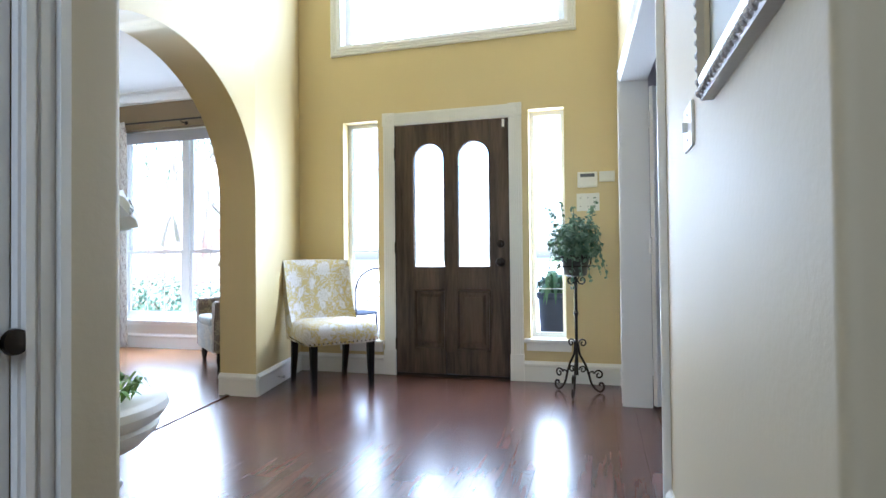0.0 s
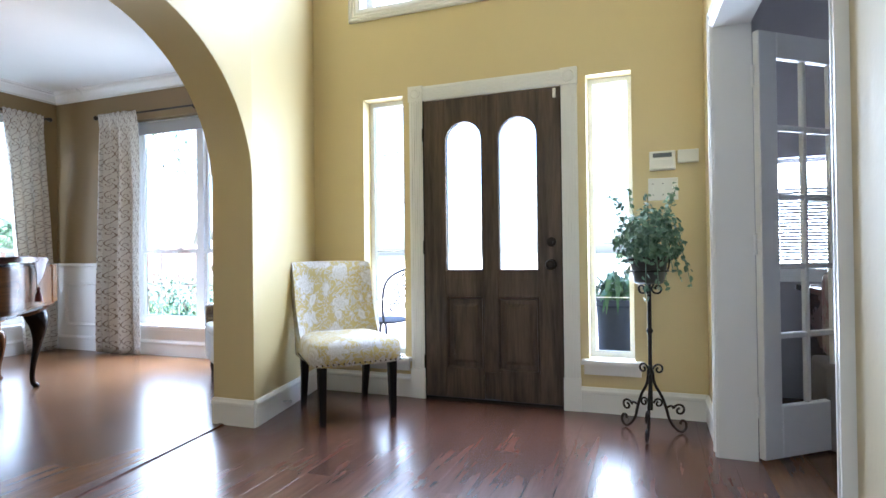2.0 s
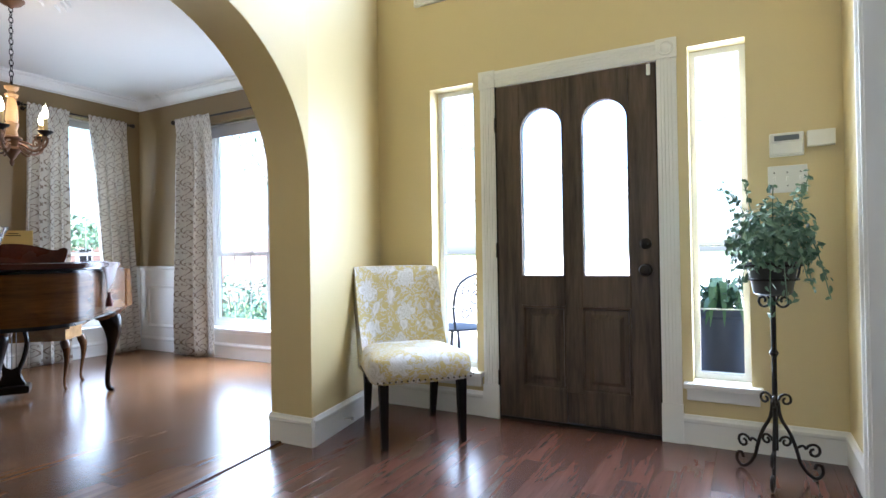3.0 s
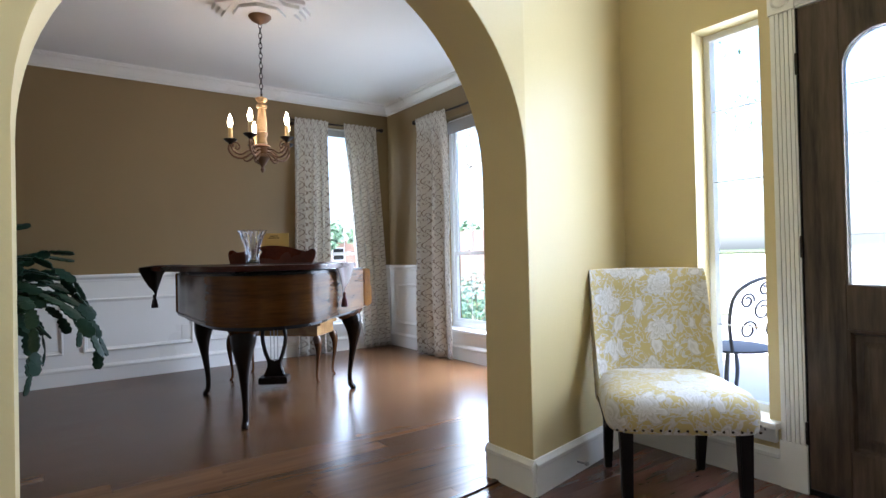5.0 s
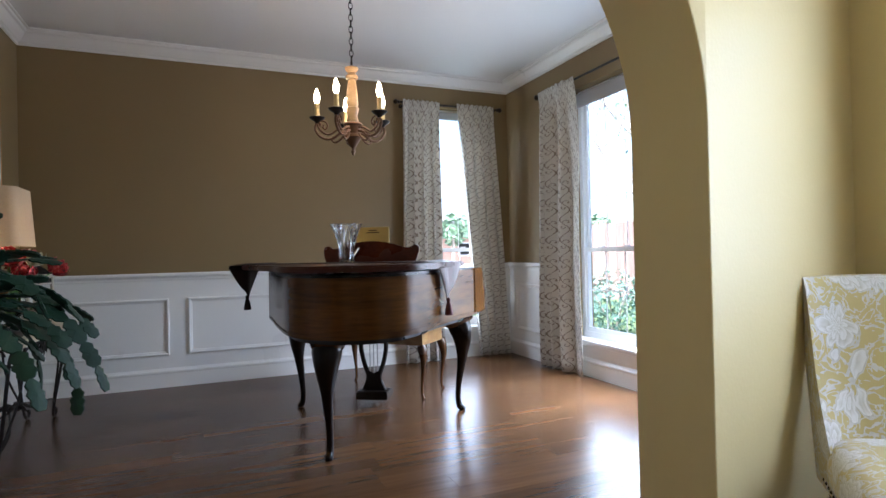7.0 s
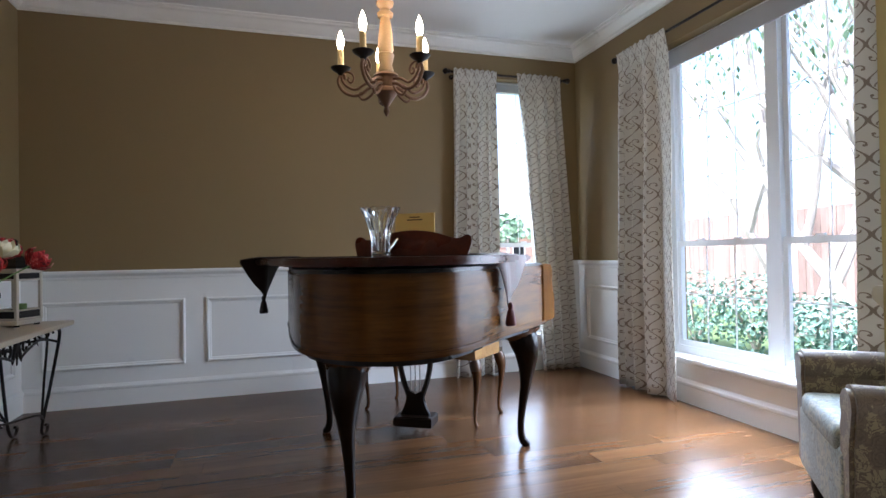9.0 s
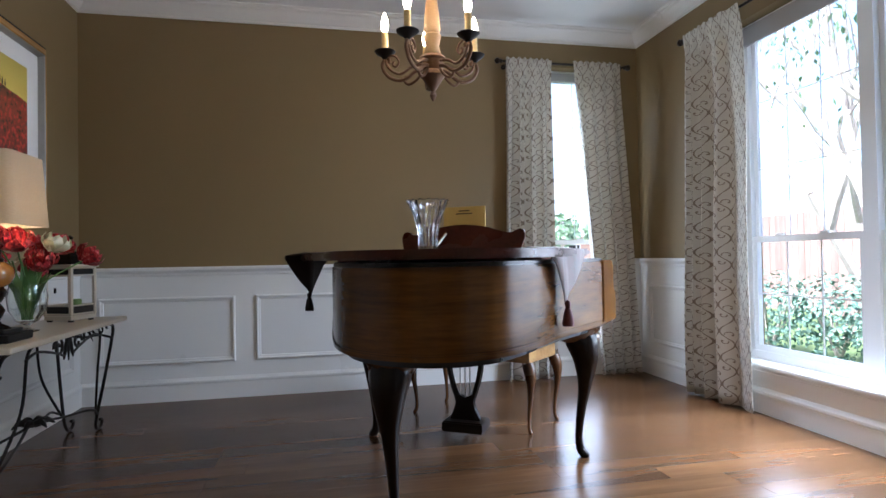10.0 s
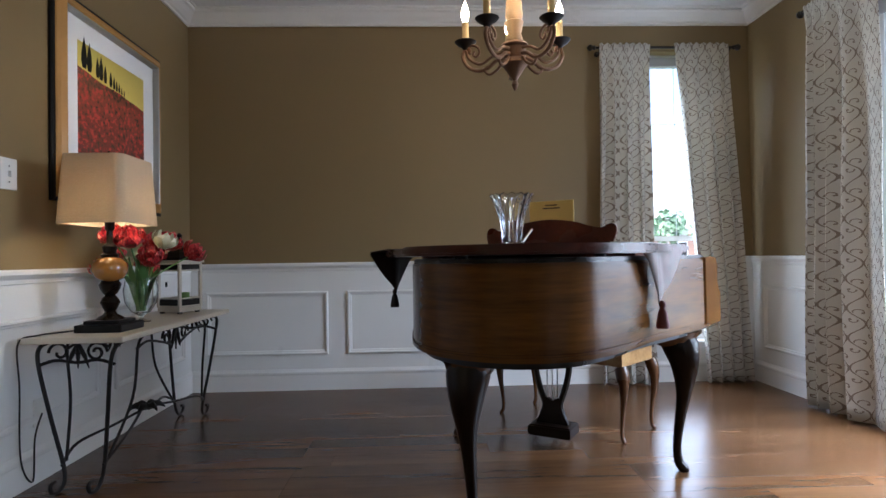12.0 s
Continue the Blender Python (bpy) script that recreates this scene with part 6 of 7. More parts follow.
def landscape():
    m, nt, b = nodes_of("landscape_print")
    v = coords(nt)
    sep = nt.nodes.new("ShaderNodeSeparateXYZ")
    nt.links.new(v, sep.inputs[0])
    z = maths(nt, 'ADD', sep.outputs[2], maths(nt, 'MULTIPLY', noise_tex(nt, v, 3, 2), 0.05))
    hill = ramp(nt, maths(nt, 'DIVIDE', maths(nt, 'SUBTRACT', z, 1.45), 0.62), [(0.0, (0.12, 0.02, 0.012)), (0.35, (0.20, 0.035, 0.018)), (0.62, (0.26, 0.05, 0.02)), (0.70, (0.16, 0.05, 0.02))])
    spots = noise_tex(nt, v, 42, 3)
    hill = mixed(nt, maths(nt, 'GREATER_THAN', spots, 0.58), hill, (0.46, 0.045, 0.025))
    hill = mixed(nt, maths(nt, 'LESS_THAN', spots, 0.40), hill, (0.07, 0.035, 0.015))
    skyc = ramp(nt, maths(nt, 'DIVIDE', maths(nt, 'SUBTRACT', z, 1.88), 0.25), [(0.0, (0.66, 0.50, 0.10)), (0.5, (0.55, 0.42, 0.08)), (1.0, (0.38, 0.28, 0.06))])
    ridge = maths(nt, 'MULTIPLY_ADD', sep.outputs[0], 0.10, 1.905 + 0.49)
    col = mixed(nt, maths(nt, 'GREATER_THAN', z, ridge), hill, skyc)
    nt.links.new(col, b.inputs["Base Color"])
    b.inputs["Roughness"].default_value = 0.6
    return m


part("print", rbox(X0 + 0.20, X1 - 0.20, SY + 0.0115, SY + 0.0135, Z0 + 0.19, Z1 - 0.19, 0.0005, 1), landscape(), pic, "red poppy hills under a yellow sky")
for k, (f, h) in enumerate(((0.92, 0.15), (0.85, 0.14), (0.74, 0.10), (0.69, 0.12), (0.63, 0.09), (0.55, 0.08), (0.50, 0.065), (0.46, 0.055), (0.42, 0.05), (0.38, 0.04), (0.34, 0.035))):
    x = X0 + 0.20 + f * (X1 - X0 - 0.40)
    zb = 1.90 + 0.49 + 0.10 * x - 0.01
    bm = bmesh.new()
    prism(bm, [(x + a * h * 0.16, zb + c * h) for a, c in ((-0.6, 0), (-1, 0.25), (-0.8, 0.6), (0, 1.05), (0.8, 0.6), (1, 0.25), (0.6, 0))], 1, SY + 0.0136, SY + 0.0145)
    part("cypress", bm, BLACKWOOD, pic)
bm = bmesh.new()
box(bm, X0 + 0.074, X1 - 0.074, SY + 0.018, SY + 0.0195, Z0 + 0.074, Z1 - 0.074)
part("glass", bm, GLASS, pic).visible_shadow = False


# ---- seats ----


def skin(bm, rows, closed=True, caps=True):
    vs = [[bm.verts.new(p) for p in r] for r in rows]
    n = len(vs[0])
    for a, b in zip(vs, vs[1:]):
        for i in range(n if closed else n - 1):
            bm.faces.new((a[i], a[(i + 1) % n], b[(i + 1) % n], b[i]))
    if caps:
        bm.faces.new(vs[0][::-1])
        bm.faces.new(vs[-1])
    bmesh.ops.recalc_face_normals(bm, faces=bm.faces)
    return bm


def accent_chair():
    """Local axes: x to the sitter's left, y to the front, z up."""
    c = Vector((-1.60, 4.03))
    f = Vector((0.72, -0.69)).normalized()
    m = Matrix.Translation((c.x, c.y, 0)) @ Matrix.Rotation(math.atan2(f.y, f.x) - math.pi / 2, 4, 'Z') @ Matrix.Diagonal((1.035, 1.035, 1.0, 1))
    t = thing("accent_chair", "yellow and white floral upholstered chair with dark legs", "chair", m)
    # seat with a crowned top
    bm = bmesh.new()
    rows = []
    for z, k in ((0.335, 0.0), (0.345, 1.0), (0.40, 1.02), (0.445, 1.0), (0.468, 0.94), (0.482, 0.80), (0.490, 0.55), (0.494, 0.25)):
        ring = []
        kk = 0.97 if k == 0 else k
        for a in range(32):
            an = 2 * math.pi * a / 32
            cx, cy = math.cos(an), math.sin(an)
            e = 0.32
            sx, sy = math.copysign(abs(cx) ** e, cx), math.copysign(abs(cy) ** e, cy)
            wid = 0.258 + 0.016 * sy
            ring.append((wid * sx * kk, 0.02 + 0.265 * sy * kk, z))
        rows.append(ring)
    skin(bm, rows)
    part("seat", bm, YFLORAL, t, "", True)
    # back: thick, curved, leaning, flaring to soft wings at the seat
    bm = bmesh.new()
    rows = []
    for k in range(15):
        s = k / 14
        z = 0.33 + 0.60 * s
        yb = -0.262 - 0.150 * s ** 1.2
        wid = 0.250 + 0.010 * s
        wing = 0.13 * max(0, 1 - s * 1.9) ** 1.4 + 0.035
        th = 0.065 if s < 0.97 else 0.045
        ring = []
        for x in [i / 6 for i in range(-6, 7)]:
            ring.append((x * wid, yb - 0.012 * (1 - x * x), z + (0.006 * (1 - x * x) if k == 14 else 0)))
        for x in [i / 8 for i in range(8, -9, -1)]:
            fwd = th + wing * max(0, (abs(x) - 0.55) / 0.45) ** 1.6
            ring.append((x * wid * (0.985 if abs(x) > 0.98 else 1.0), yb + fwd, z))
        rows.append(ring)
    skin(bm, rows)
    part("back", bm, YFLORAL, t, "", True)
    for x, y, s, nm in ((0.205, 0.24, 0.04, "front"), (-0.205, 0.24, 0.04, "front"), (0.20, -0.225, -0.05, "rear"), (-0.20, -0.225, -0.05, "rear")):
        bm = bmesh.new()
        rows = []
        for z, w, off in ((0.34, 0.024, 0.0), (0.2, 0.021, 0.2), (0.0, 0.0165, 1.0)):
            o = s * off
            rows.append([(x + a * w, y + o * (0.3 if nm == "front" else 1) + b * w, z) for a, b in ((-1, -1), (1, -1), (1, 1), (-1, 1))])
        skin(bm, rows)
        bmesh.ops.bevel(bm, geom=bm.edges[:], offset=0.003, segments=2, affect='EDGES')
        part("leg", bm, BLACKWOOD, t, "black tapered leg")
    bm = bmesh.new()
    lathe(bm, [(0.0055, 0), (0.0045, 0.0025), (0.001, 0.004)], 8)
    nail = bpy.data.meshes.new("nail")
    bm.to_mesh(nail)
    bm.free()
    nail.materials.append(BRONZE)
    def put(p, n):
        ob = new("nail", nail)
        ob.parent = t
        ob.matrix_basis = Matrix.Translation(p) @ Vector(n).to_track_quat('Z', 'Y').to_matrix().to_4x4()
    for k in range(17):
        x = -0.242 + 0.484 * k / 16
        put((x, 0.2868, 0.352), (0, 1, 0))
    for k in range(16):
        y = -0.22 + 0.46 * k / 15
        for s in (-1, 1):
            put((s * (0.260 + 0.016 * (y - 0.02) / 0.265) * 1.0, y, 0.352), (s, 0, 0))


accent_chair()


def armchair():
    f = Vector((-0.63, -0.777))
    c = Vector((-2.98, 4.40)) - f * 0.30
    m = Matrix.Translation((c.x, c.y, 0)) @ Matrix.Rotation(math.atan2(f.y, f.x) - math.pi / 2, 4, 'Z')
    t = thing("armchair", "floral upholstered armchair with rolled medallion arms", "armchair", m)
    bm = rbox(-0.29, 0.29, -0.30, 0.33, 0.15, 0.40, 0.035, 4)
    part("seat_base", bm, AFLORAL, t, "", True)
    bm = rbox(-0.235, 0.235, -0.22, 0.335, 0.36, 0.455, 0.04, 4)
    part("cushion", bm, AFLORAL, t, "", True)
    for s in (-1, 1):
        bm = bmesh.new()
        prof = [(0.235, 0.16), (0.335, 0.16), (0.345, 0.42)] + [(0.312 + 0.068 * math.cos(a), 0.535 + 0.062 * math.sin(a)) for a in [radians(d) for d in range(-30, 211, 24)]] + [(0.240, 0.47)]
        rows = [[(s * x, y, z) for x, z in prof] for y in (-0.33, -0.1, 0.15, 0.325)]
        skin(bm, rows)
        bmesh.ops.bevel(bm, geom=[e for e in bm.edges if abs(e.verts[0].co.y - 0.325) < 1e-4 and abs(e.verts[1].co.y - 0.325) < 1e-4], offset=0.012, segments=2, affect='EDGES')
        part("arm", bm, ABROWN, t, "rolled brown medallion arm", True)
    bm = rbox(-0.31, 0.31, -0.43, -0.27, 0.16, 0.86, 0.05, 4)
    part("back", bm, AFLORAL, t, "", True)
    for x, y in ((0.28, 0.27), (-0.28, 0.27), (0.27, -0.36), (-0.27, -0.36)):
        bm = bmesh.new()
        lathe(bm, [(0.016, 0.0), (0.022, 0.012), (0.015, 0.03), (0.020, 0.05), (0.028, 0.09), (0.022, 0.13), (0.03, 0.155)], 14, (x, y, 0))
        part("leg", bm, BLACKWOOD, t, "turned black leg", True)


armchair()

# ---- plants ----


def leaf_cloud(rnd, centre, spread, count, size, droop=0.0):
    bm = bmesh.new()
    for k in range(count):
        d = Vector((rnd.gauss(0, 1), rnd.gauss(0, 1), rnd.gauss(0, 1))).normalized()
        p = Vector(centre) + Vector((d.x * spread[0], d.y * spread[1], d.z * spread[2])) * rnd.uniform(0.25, 1.0) ** 0.6
        n = (d + Vector((rnd.uniform(-1, 1), rnd.uniform(-1, 1), rnd.uniform(-0.3, 1)))).normalized()
        q = n.to_track_quat('Z', 'Y') @ Euler((0, 0, rnd.uniform(0, 6.28))).to_quaternion()
        s = size * rnd.uniform(0.6, 1.25)
        pts = ((0, -0.5, 0), (0.32, -0.15, 0.06), (0.26, 0.25, 0.04), (0, 0.55, -0.05), (-0.26, 0.25, 0.04), (-0.32, -0.15, 0.06))
        vs = [bm.verts.new(p + q @ (Vector(a) * s)) for a in pts]
        bm.faces.new((vs[0], vs[1], vs[2], vs[3]))
        bm.faces.new((vs[0], vs[3], vs[4], vs[5]))
    return bm


def plant_stand():
    x, y = 0.185, 4.14
    up = (0, 0, 1)
    t = thing("plant_stand", "tall wrought iron plant stand with scrolled feet", "plant stand", Matrix.Translation((x, y, 0)))
    bm = bmesh.new()
    tube(bm, [(0, 0, 0.13), (0, 0, 0.80)], 0.0105, 8)
    for z in (0.335, 0.55):
        lathe(bm, [(0.012, z - 0.015), (0.019, z), (0.012, z + 0.015)], 10)
    part("pole", bm, IRON, t, "", True)
    for deg in (-97, 23, 143):
        h = Vector((math.cos(radians(deg)), math.sin(radians(deg)), 0))
        bm = bmesh.new()
        def P(r, z):
            return h * r + Vector((0, 0, z))
        tube(bm, spline([P(0.012, 0.34), P(0.022, 0.27), P(0.06, 0.20), P(0.085, 0.13), P(0.10, 0.075), P(0.13, 0.03), P(0.165, 0.010), P(0.19, 0.03), P(0.186, 0.062), P(0.165, 0.068), P(0.158, 0.05)], 5), 0.0075, 8)
        tube(bm, curl((h * 0.155 + Vector((0, 0, 0.125)))[:], 0.034, 0.009, math.pi * 0.9, -math.pi * 1.5, (h, up), 16), 0.006, 6)
        tube(bm, spline([P(0.085, 0.14), P(0.11, 0.15), P(0.123, 0.135)], 5), 0.006, 6)
        tube(bm, curl((h * 0.045 + Vector((0, 0, 0.345)))[:], 0.030, 0.008, math.pi, -math.pi * 1.4, (h, up), 16), 0.0055, 6)
        tube(bm, curl((h * 0.042 + Vector((0, 0, 0.165)))[:], 0.026, 0.008, math.pi, -math.pi * 1.4, (h, up), 16), 0.0055, 6)
        part("foot", bm, IRON, t, "scrolled iron foot", True)
        bm = bmesh.new()
        tube(bm, curl((h * 0.045 + Vector((0, 0, 0.775)))[:], 0.032, 0.008, math.pi, math.pi * 3.2, (h, up), 16), 0.0055, 6)
        tube(bm, spline([P(0.01, 0.77), P(0.05, 0.84), P(0.10, 0.87), P(0.115, 0.93)], 5), 0.005, 6)
        part("cup_arm", bm, IRON, t, "", True)
    bm = bmesh.new()
    for z, r in ((0.93, 0.115), (0.87, 0.098)):
        tube(bm, [(r * math.cos(6.2832 * k / 24), r * math.sin(6.2832 * k / 24), z) for k in range(25)], 0.005, 6, False)
    part("cup_ring", bm, IRON, t, "", True)
    rnd = random.Random(21)
    p = thing("trailing_ivy", "bushy green trailing ivy in a dark pot", "plant", Matrix.Translation((x, y, 0.80)))
    bm = bmesh.new()
    lathe(bm, [(0.06, 0.0), (0.075, 0.01), (0.098, 0.14), (0.103, 0.145), (0.096, 0.146), (0.085, 0.12)], 20)
    part("pot", bm, painted("dark_pot", (0.05, 0.05, 0.045), 0.5), p, "", True)
    bm = leaf_cloud(rnd, (0, 0, 0.24), (0.19, 0.19, 0.17), 950, 0.036)
    part("leaves", bm, LEAF_IVY, p)
    bm = bmesh.new()
    lv = bmesh.new()
    for k in range(24):
        a = 6.28 * k / 24 + rnd.uniform(-0.2, 0.2)
        h = Vector((math.cos(a), math.sin(a), 0))
        upw = k % 3 == 0
        r = rnd.uniform(0.14, 0.23)
        end = h * r + Vector((0, 0, rnd.uniform(0.40, 0.52) if upw else rnd.uniform(-0.06, 0.12)))
        pts = spline([Vector((0, 0, 0.16)), h * r * 0.6 + Vector((0, 0, 0.32 if upw else 0.28)), end], 6)
        tube(bm, pts, 0.0022, 5)
        for q in pts[3:]:
            for _ in range(2):
                sub = leaf_cloud(rnd, q, (0.018, 0.018, 0.018), 1, 0.032)
                me = bpy.data.meshes.new("tmp")
                sub.to_mesh(me)
                sub.free()
                lv.from_mesh(me)
                bpy.data.meshes.remove(me)
    part("vines", bm, LEAF_IVY, p)
    part("vine_leaves", lv, LEAF_IVY, p)


plant_stand()


def holiday_cactus():
    x, y = -2.50, 1.66
    s = thing("plant_pedestal", "slim black metal stand under the cactus", "plant stand", Matrix.Translation((x, y, 0)))
    for k in range(4):
        a = math.pi / 4 + k * math.pi / 2
        bm = bmesh.new()
        tube(bm, [(0.20 * math.cos(a), 0.20 * math.sin(a), 0.0), (0.15 * math.cos(a), 0.15 * math.sin(a), 0.68)], 0.009, 8)
        part("leg", bm, IRON, s, "", True)
    for z, r in ((0.675, 0.15), (0.22, 0.184)):
        bm = bmesh.new()
        tube(bm, [(r * math.cos(6.2832 * k / 24), r * math.sin(6.2832 * k / 24), z) for k in range(25)], 0.008, 6, False)
        part("ring", bm, IRON, s, "", True)
    bm = bmesh.new()
    lathe(bm, [(0.15, 0.680), (0.15, 0.686)], 24)
    part("tray", bm, IRON, s)
    rnd = random.Random(5)
    t = thing("holiday_cactus", "large dark green holiday cactus with drooping jointed stems", "plant", Matrix.Translation((x, y, 0.686)))
    bm = bmesh.new()
    lathe(bm, [(0.09, 0.0), (0.10, 0.01), (0.135, 0.17), (0.145, 0.175), (0.145, 0.20), (0.13, 0.20), (0.12, 0.16)], 24)
    part("pot", bm, painted("charcoal_pot", (0.03, 0.03, 0.035), 0.5), t, "", True)
    prof = ((-0.12, 0.0), (-0.42, 0.18), (-0.34, 0.34), (-0.50, 0.46), (-0.38, 0.62), (-0.46, 0.76), (-0.22, 0.98), (0.22, 0.98), (0.46, 0.76), (0.38, 0.62), (0.50, 0.46), (0.34, 0.34), (0.42, 0.18), (0.12, 0.0))
    for k in range(120):
        bm = bmesh.new()
        a = rnd.uniform(0, 2 * math.pi)
        h = Vector((math.cos(a), math.sin(a), 0))
        p = h * rnd.uniform(0.02, 0.09) + Vector((0, 0, 0.19))
        pitch = rnd.uniform(0.2, 1.5)
        ln = rnd.uniform(0.060, 0.085)
        last = None
        for j in range(rnd.randint(4, 8)):
            d = h * math.cos(pitch) + Vector((0, 0, math.sin(pitch)))
            side = d.cross(Vector((0, 0, 1))).normalized()
            roll = rnd.uniform(-0.9, 0.9)
            nrm = side.cross(d)
            sd = side * math.cos(roll) + nrm * math.sin(roll)
            up = sd.cross(d)
            w = ln * 0.58
            top = [bm.verts.new(p + d * (ln * v) + sd * (w * u) + up * 0.002) for u, v in prof]
            low = [bm.verts.new(p + d * (ln * v) + sd * (w * u) - up * 0.002) for u, v in prof]
            n = len(prof)
            if last:
                bm.faces.new((last[6], last[7], top[13], top[0]))
            last = top
            mid0, mid1 = bm.verts.new(p + d * ln * 0.5 + up * 0.005), bm.verts.new(p + d * ln * 0.5 - up * 0.005)
            for i in range(n):
                bm.faces.new((top[i], top[(i + 1) % n], mid0))
                bm.faces.new((low[(i + 1) % n], low[i], mid1))
                bm.faces.new((top[(i + 1) % n], top[i], low[i], low[(i + 1) % n]))
            p = p + d * ln * 0.97
            pitch -= rnd.uniform(0.10, 0.50)
            h = (h + side * rnd.uniform(-0.25, 0.25)).normalized()
            ln *= 0.98
            if p.z < 0.0 or p.y > 0.74 * p.x + 0.50 or p.x < -0.34 or p.y < -0.5 or p.y > 0.46 or p.x > 0.40 or (p.x > 0.26 and p.y < 0.19):
                break
        part("stem", bm, LEAF_CACTUS, t)


holiday_cactus()


def flower_pedestal():
    c = (-1.0, 1.34)
    t = thing("pedestal_table", "round antique white pedestal with a moulded rim", "pedestal table", Matrix.Translation((*c, 0)))
    bm = bmesh.new()
    lathe(bm, [(0.16, 0.44), (0.20, 0.455), (0.235, 0.49), (0.240, 0.505), (0.228, 0.512), (0.25, 0.528), (0.262, 0.548), (0.258, 0.566), (0.245, 0.574), (0.24, 0.578)], 48)
    part("top", bm, ANTIQUE, t, "round moulded top", True)
    bm = bmesh.new()
    lathe(bm, [(0.13, 0.03), (0.12, 0.06), (0.07, 0.09), (0.06, 0.13), (0.085, 0.18), (0.10, 0.25), (0.085, 0.32), (0.06, 0.36), (0.07, 0.38), (0.13, 0.43), (0.16, 0.441)], 28)
    part("column", bm, ANTIQUE, t, "carved column", True)
    part("plinth", rbox(-0.15, 0.15, -0.15, 0.15, 0.0, 0.032, 0.006), ANTIQUE, t)
    for k in range(8):
        a = 6.2832 * k / 8
        h = Vector((math.cos(a), math.sin(a), 0))
        bm = bmesh.new()
        tube(bm, spline([h * 0.085 + Vector((0, 0, 0.13)), h * 0.108 + Vector((0, 0, 0.22)), h * 0.11 + Vector((0, 0, 0.30)), h * 0.125 + Vector((0, 0, 0.345)), h * 0.145 + Vector((0, 0, 0.33))], 5), [0.004] + [0.013] * 18 + [0.01, 0.004], 7)
        part("carved_leaf", bm, SILVER, t, "", True)
    rnd = random.Random(8)
    v = thing("glass_bottle_vase", "clear glass bottle vase with white magnolias", "vase", Matrix.Translation((-0.925, 1.292, 0.578)))
    bm = bmesh.new()
    lathe(bm, [(0.066, 0.0), (0.074, 0.008), (0.078, 0.03), (0.080, 0.25), (0.076, 0.29), (0.060, 0.325), (0.036, 0.345), (0.030, 0.37), (0.032, 0.40), (0.036, 0.405), (0.031, 0.405), (0.026, 0.375), (0.032, 0.342), (0.055, 0.32), (0.071, 0.287), (0.075, 0.25), (0.073, 0.03), (0.004, 0.022)], 32, ends=False)
    part("glass", bm, CLEAR, v, "", True)
    st, lf = bmesh.new(), bmesh.new()
    for k, (dx, dy, z, s) in enumerate(((-0.02, 0.03, 0.60, 0.105), (0.02, 0.07, 0.49, 0.10), (-0.08, -0.02, 0.52, 0.10), (0.03, -0.03, 0.56, 0.09), (-0.05, 0.08, 0.68, 0.085), (-0.10, 0.05, 0.62, 0.09))):
        tip = Vector((dx, dy, z))
        tube(st, spline([Vector((0, 0, 0.04)), Vector((0, 0, 0.38)), tip], 6), 0.004, 6)
        fl = bmesh.new()
        petal_cup(fl, tip - Vector((0, 0, 0.03)), Vector((dx * 2, dy * 2, 0.25)), s, 6, 0.9, rnd)
        part("bloom", fl, WHITE_PETAL, v, "large white bloom", True)
    for k in range(11):
        a = rnd.uniform(0, 6.28)
        z = rnd.uniform(0.42, 0.56)
        r = rnd.uniform(0.10, 0.15)
        blade(lf, [Vector((0.02 * math.cos(a), 0.02 * math.sin(a), z - 0.03)), Vector((0.6 * r * math.cos(a), 0.6 * r * math.sin(a), z + 0.015)), Vector((r * math.cos(a), r * math.sin(a), z - 0.01))], 0.026)
    part("stems", st, DUSTY_LEAF, v)
    part("leaves", lf, DUSTY_LEAF, v, "", True)
    g = thing("moss_wreath", "ring of green moss and fern round the vase", "moss", Matrix.Translation((-0.945, 1.325, 0.5782)))
    bm = bmesh.new()
    for k in range(150):
        a = rnd.uniform(0, 6.28)
        r = rnd.uniform(0.085, 0.15)
        o = Vector((r * math.cos(a), r * math.sin(a), rnd.uniform(0.0, 0.012)))
        b = a + rnd.uniform(-0.9, 0.9)
        ln = rnd.uniform(0.03, 0.065)
        d = Vector((math.cos(b), math.sin(b), 0))
        blade(bm, [o, o + d * ln * 0.5 + Vector((0, 0, rnd.uniform(0.02, 0.045))), o + d * ln + Vector((0, 0, rnd.uniform(0.005, 0.045)))], 0.006)
    part("fronds", bm, MOSS, g)


flower_pedestal()

# ornate picture in the passage
pf = thing("framed_print", "small print in an ornate silver frame", "picture")
bm = bmesh.new()
moulding(bm, 'y', HX, -1, 0.98, 1.445, 1.245, 1.865, [(0, 0), (0, 0.022), (0.008, 0.030), (0.020, 0.026), (0.034, 0.034), (0.044, 0.022), (0.054, 0.014)])
part("frame", bm, SILVER, pf, "ornate silver frame")
bead = bpy.data.meshes.new("bead")
bm = bmesh.new()
bmesh.ops.create_uvsphere(bm, u_segments=8, v_segments=5, radius=0.010)
bm.to_mesh(bead)
bm.free()
bead.materials.append(SILVER)
for k in range(18):
    for z in (1.257, 1.853):
        ob = new("bead", bead)
        ob.parent = pf
        ob.location = (HX - 0.026, 0.995 + 0.435 * k / 17, z)
for k in range(22):
    for y in (0.992, 1.433):
        ob = new("bead", bead)
        ob.parent = pf
        ob.location = (HX - 0.026, y, 1.28 + 0.55 * k / 21)
part("print", rbox(HX - 0.012, HX - 0.004, 1.03, 1.395, 1.295, 1.815, 0.001, 1), painted("faded_print", (0.55, 0.58, 0.55), 0.6, 12, 0.05, 0.2), pf)

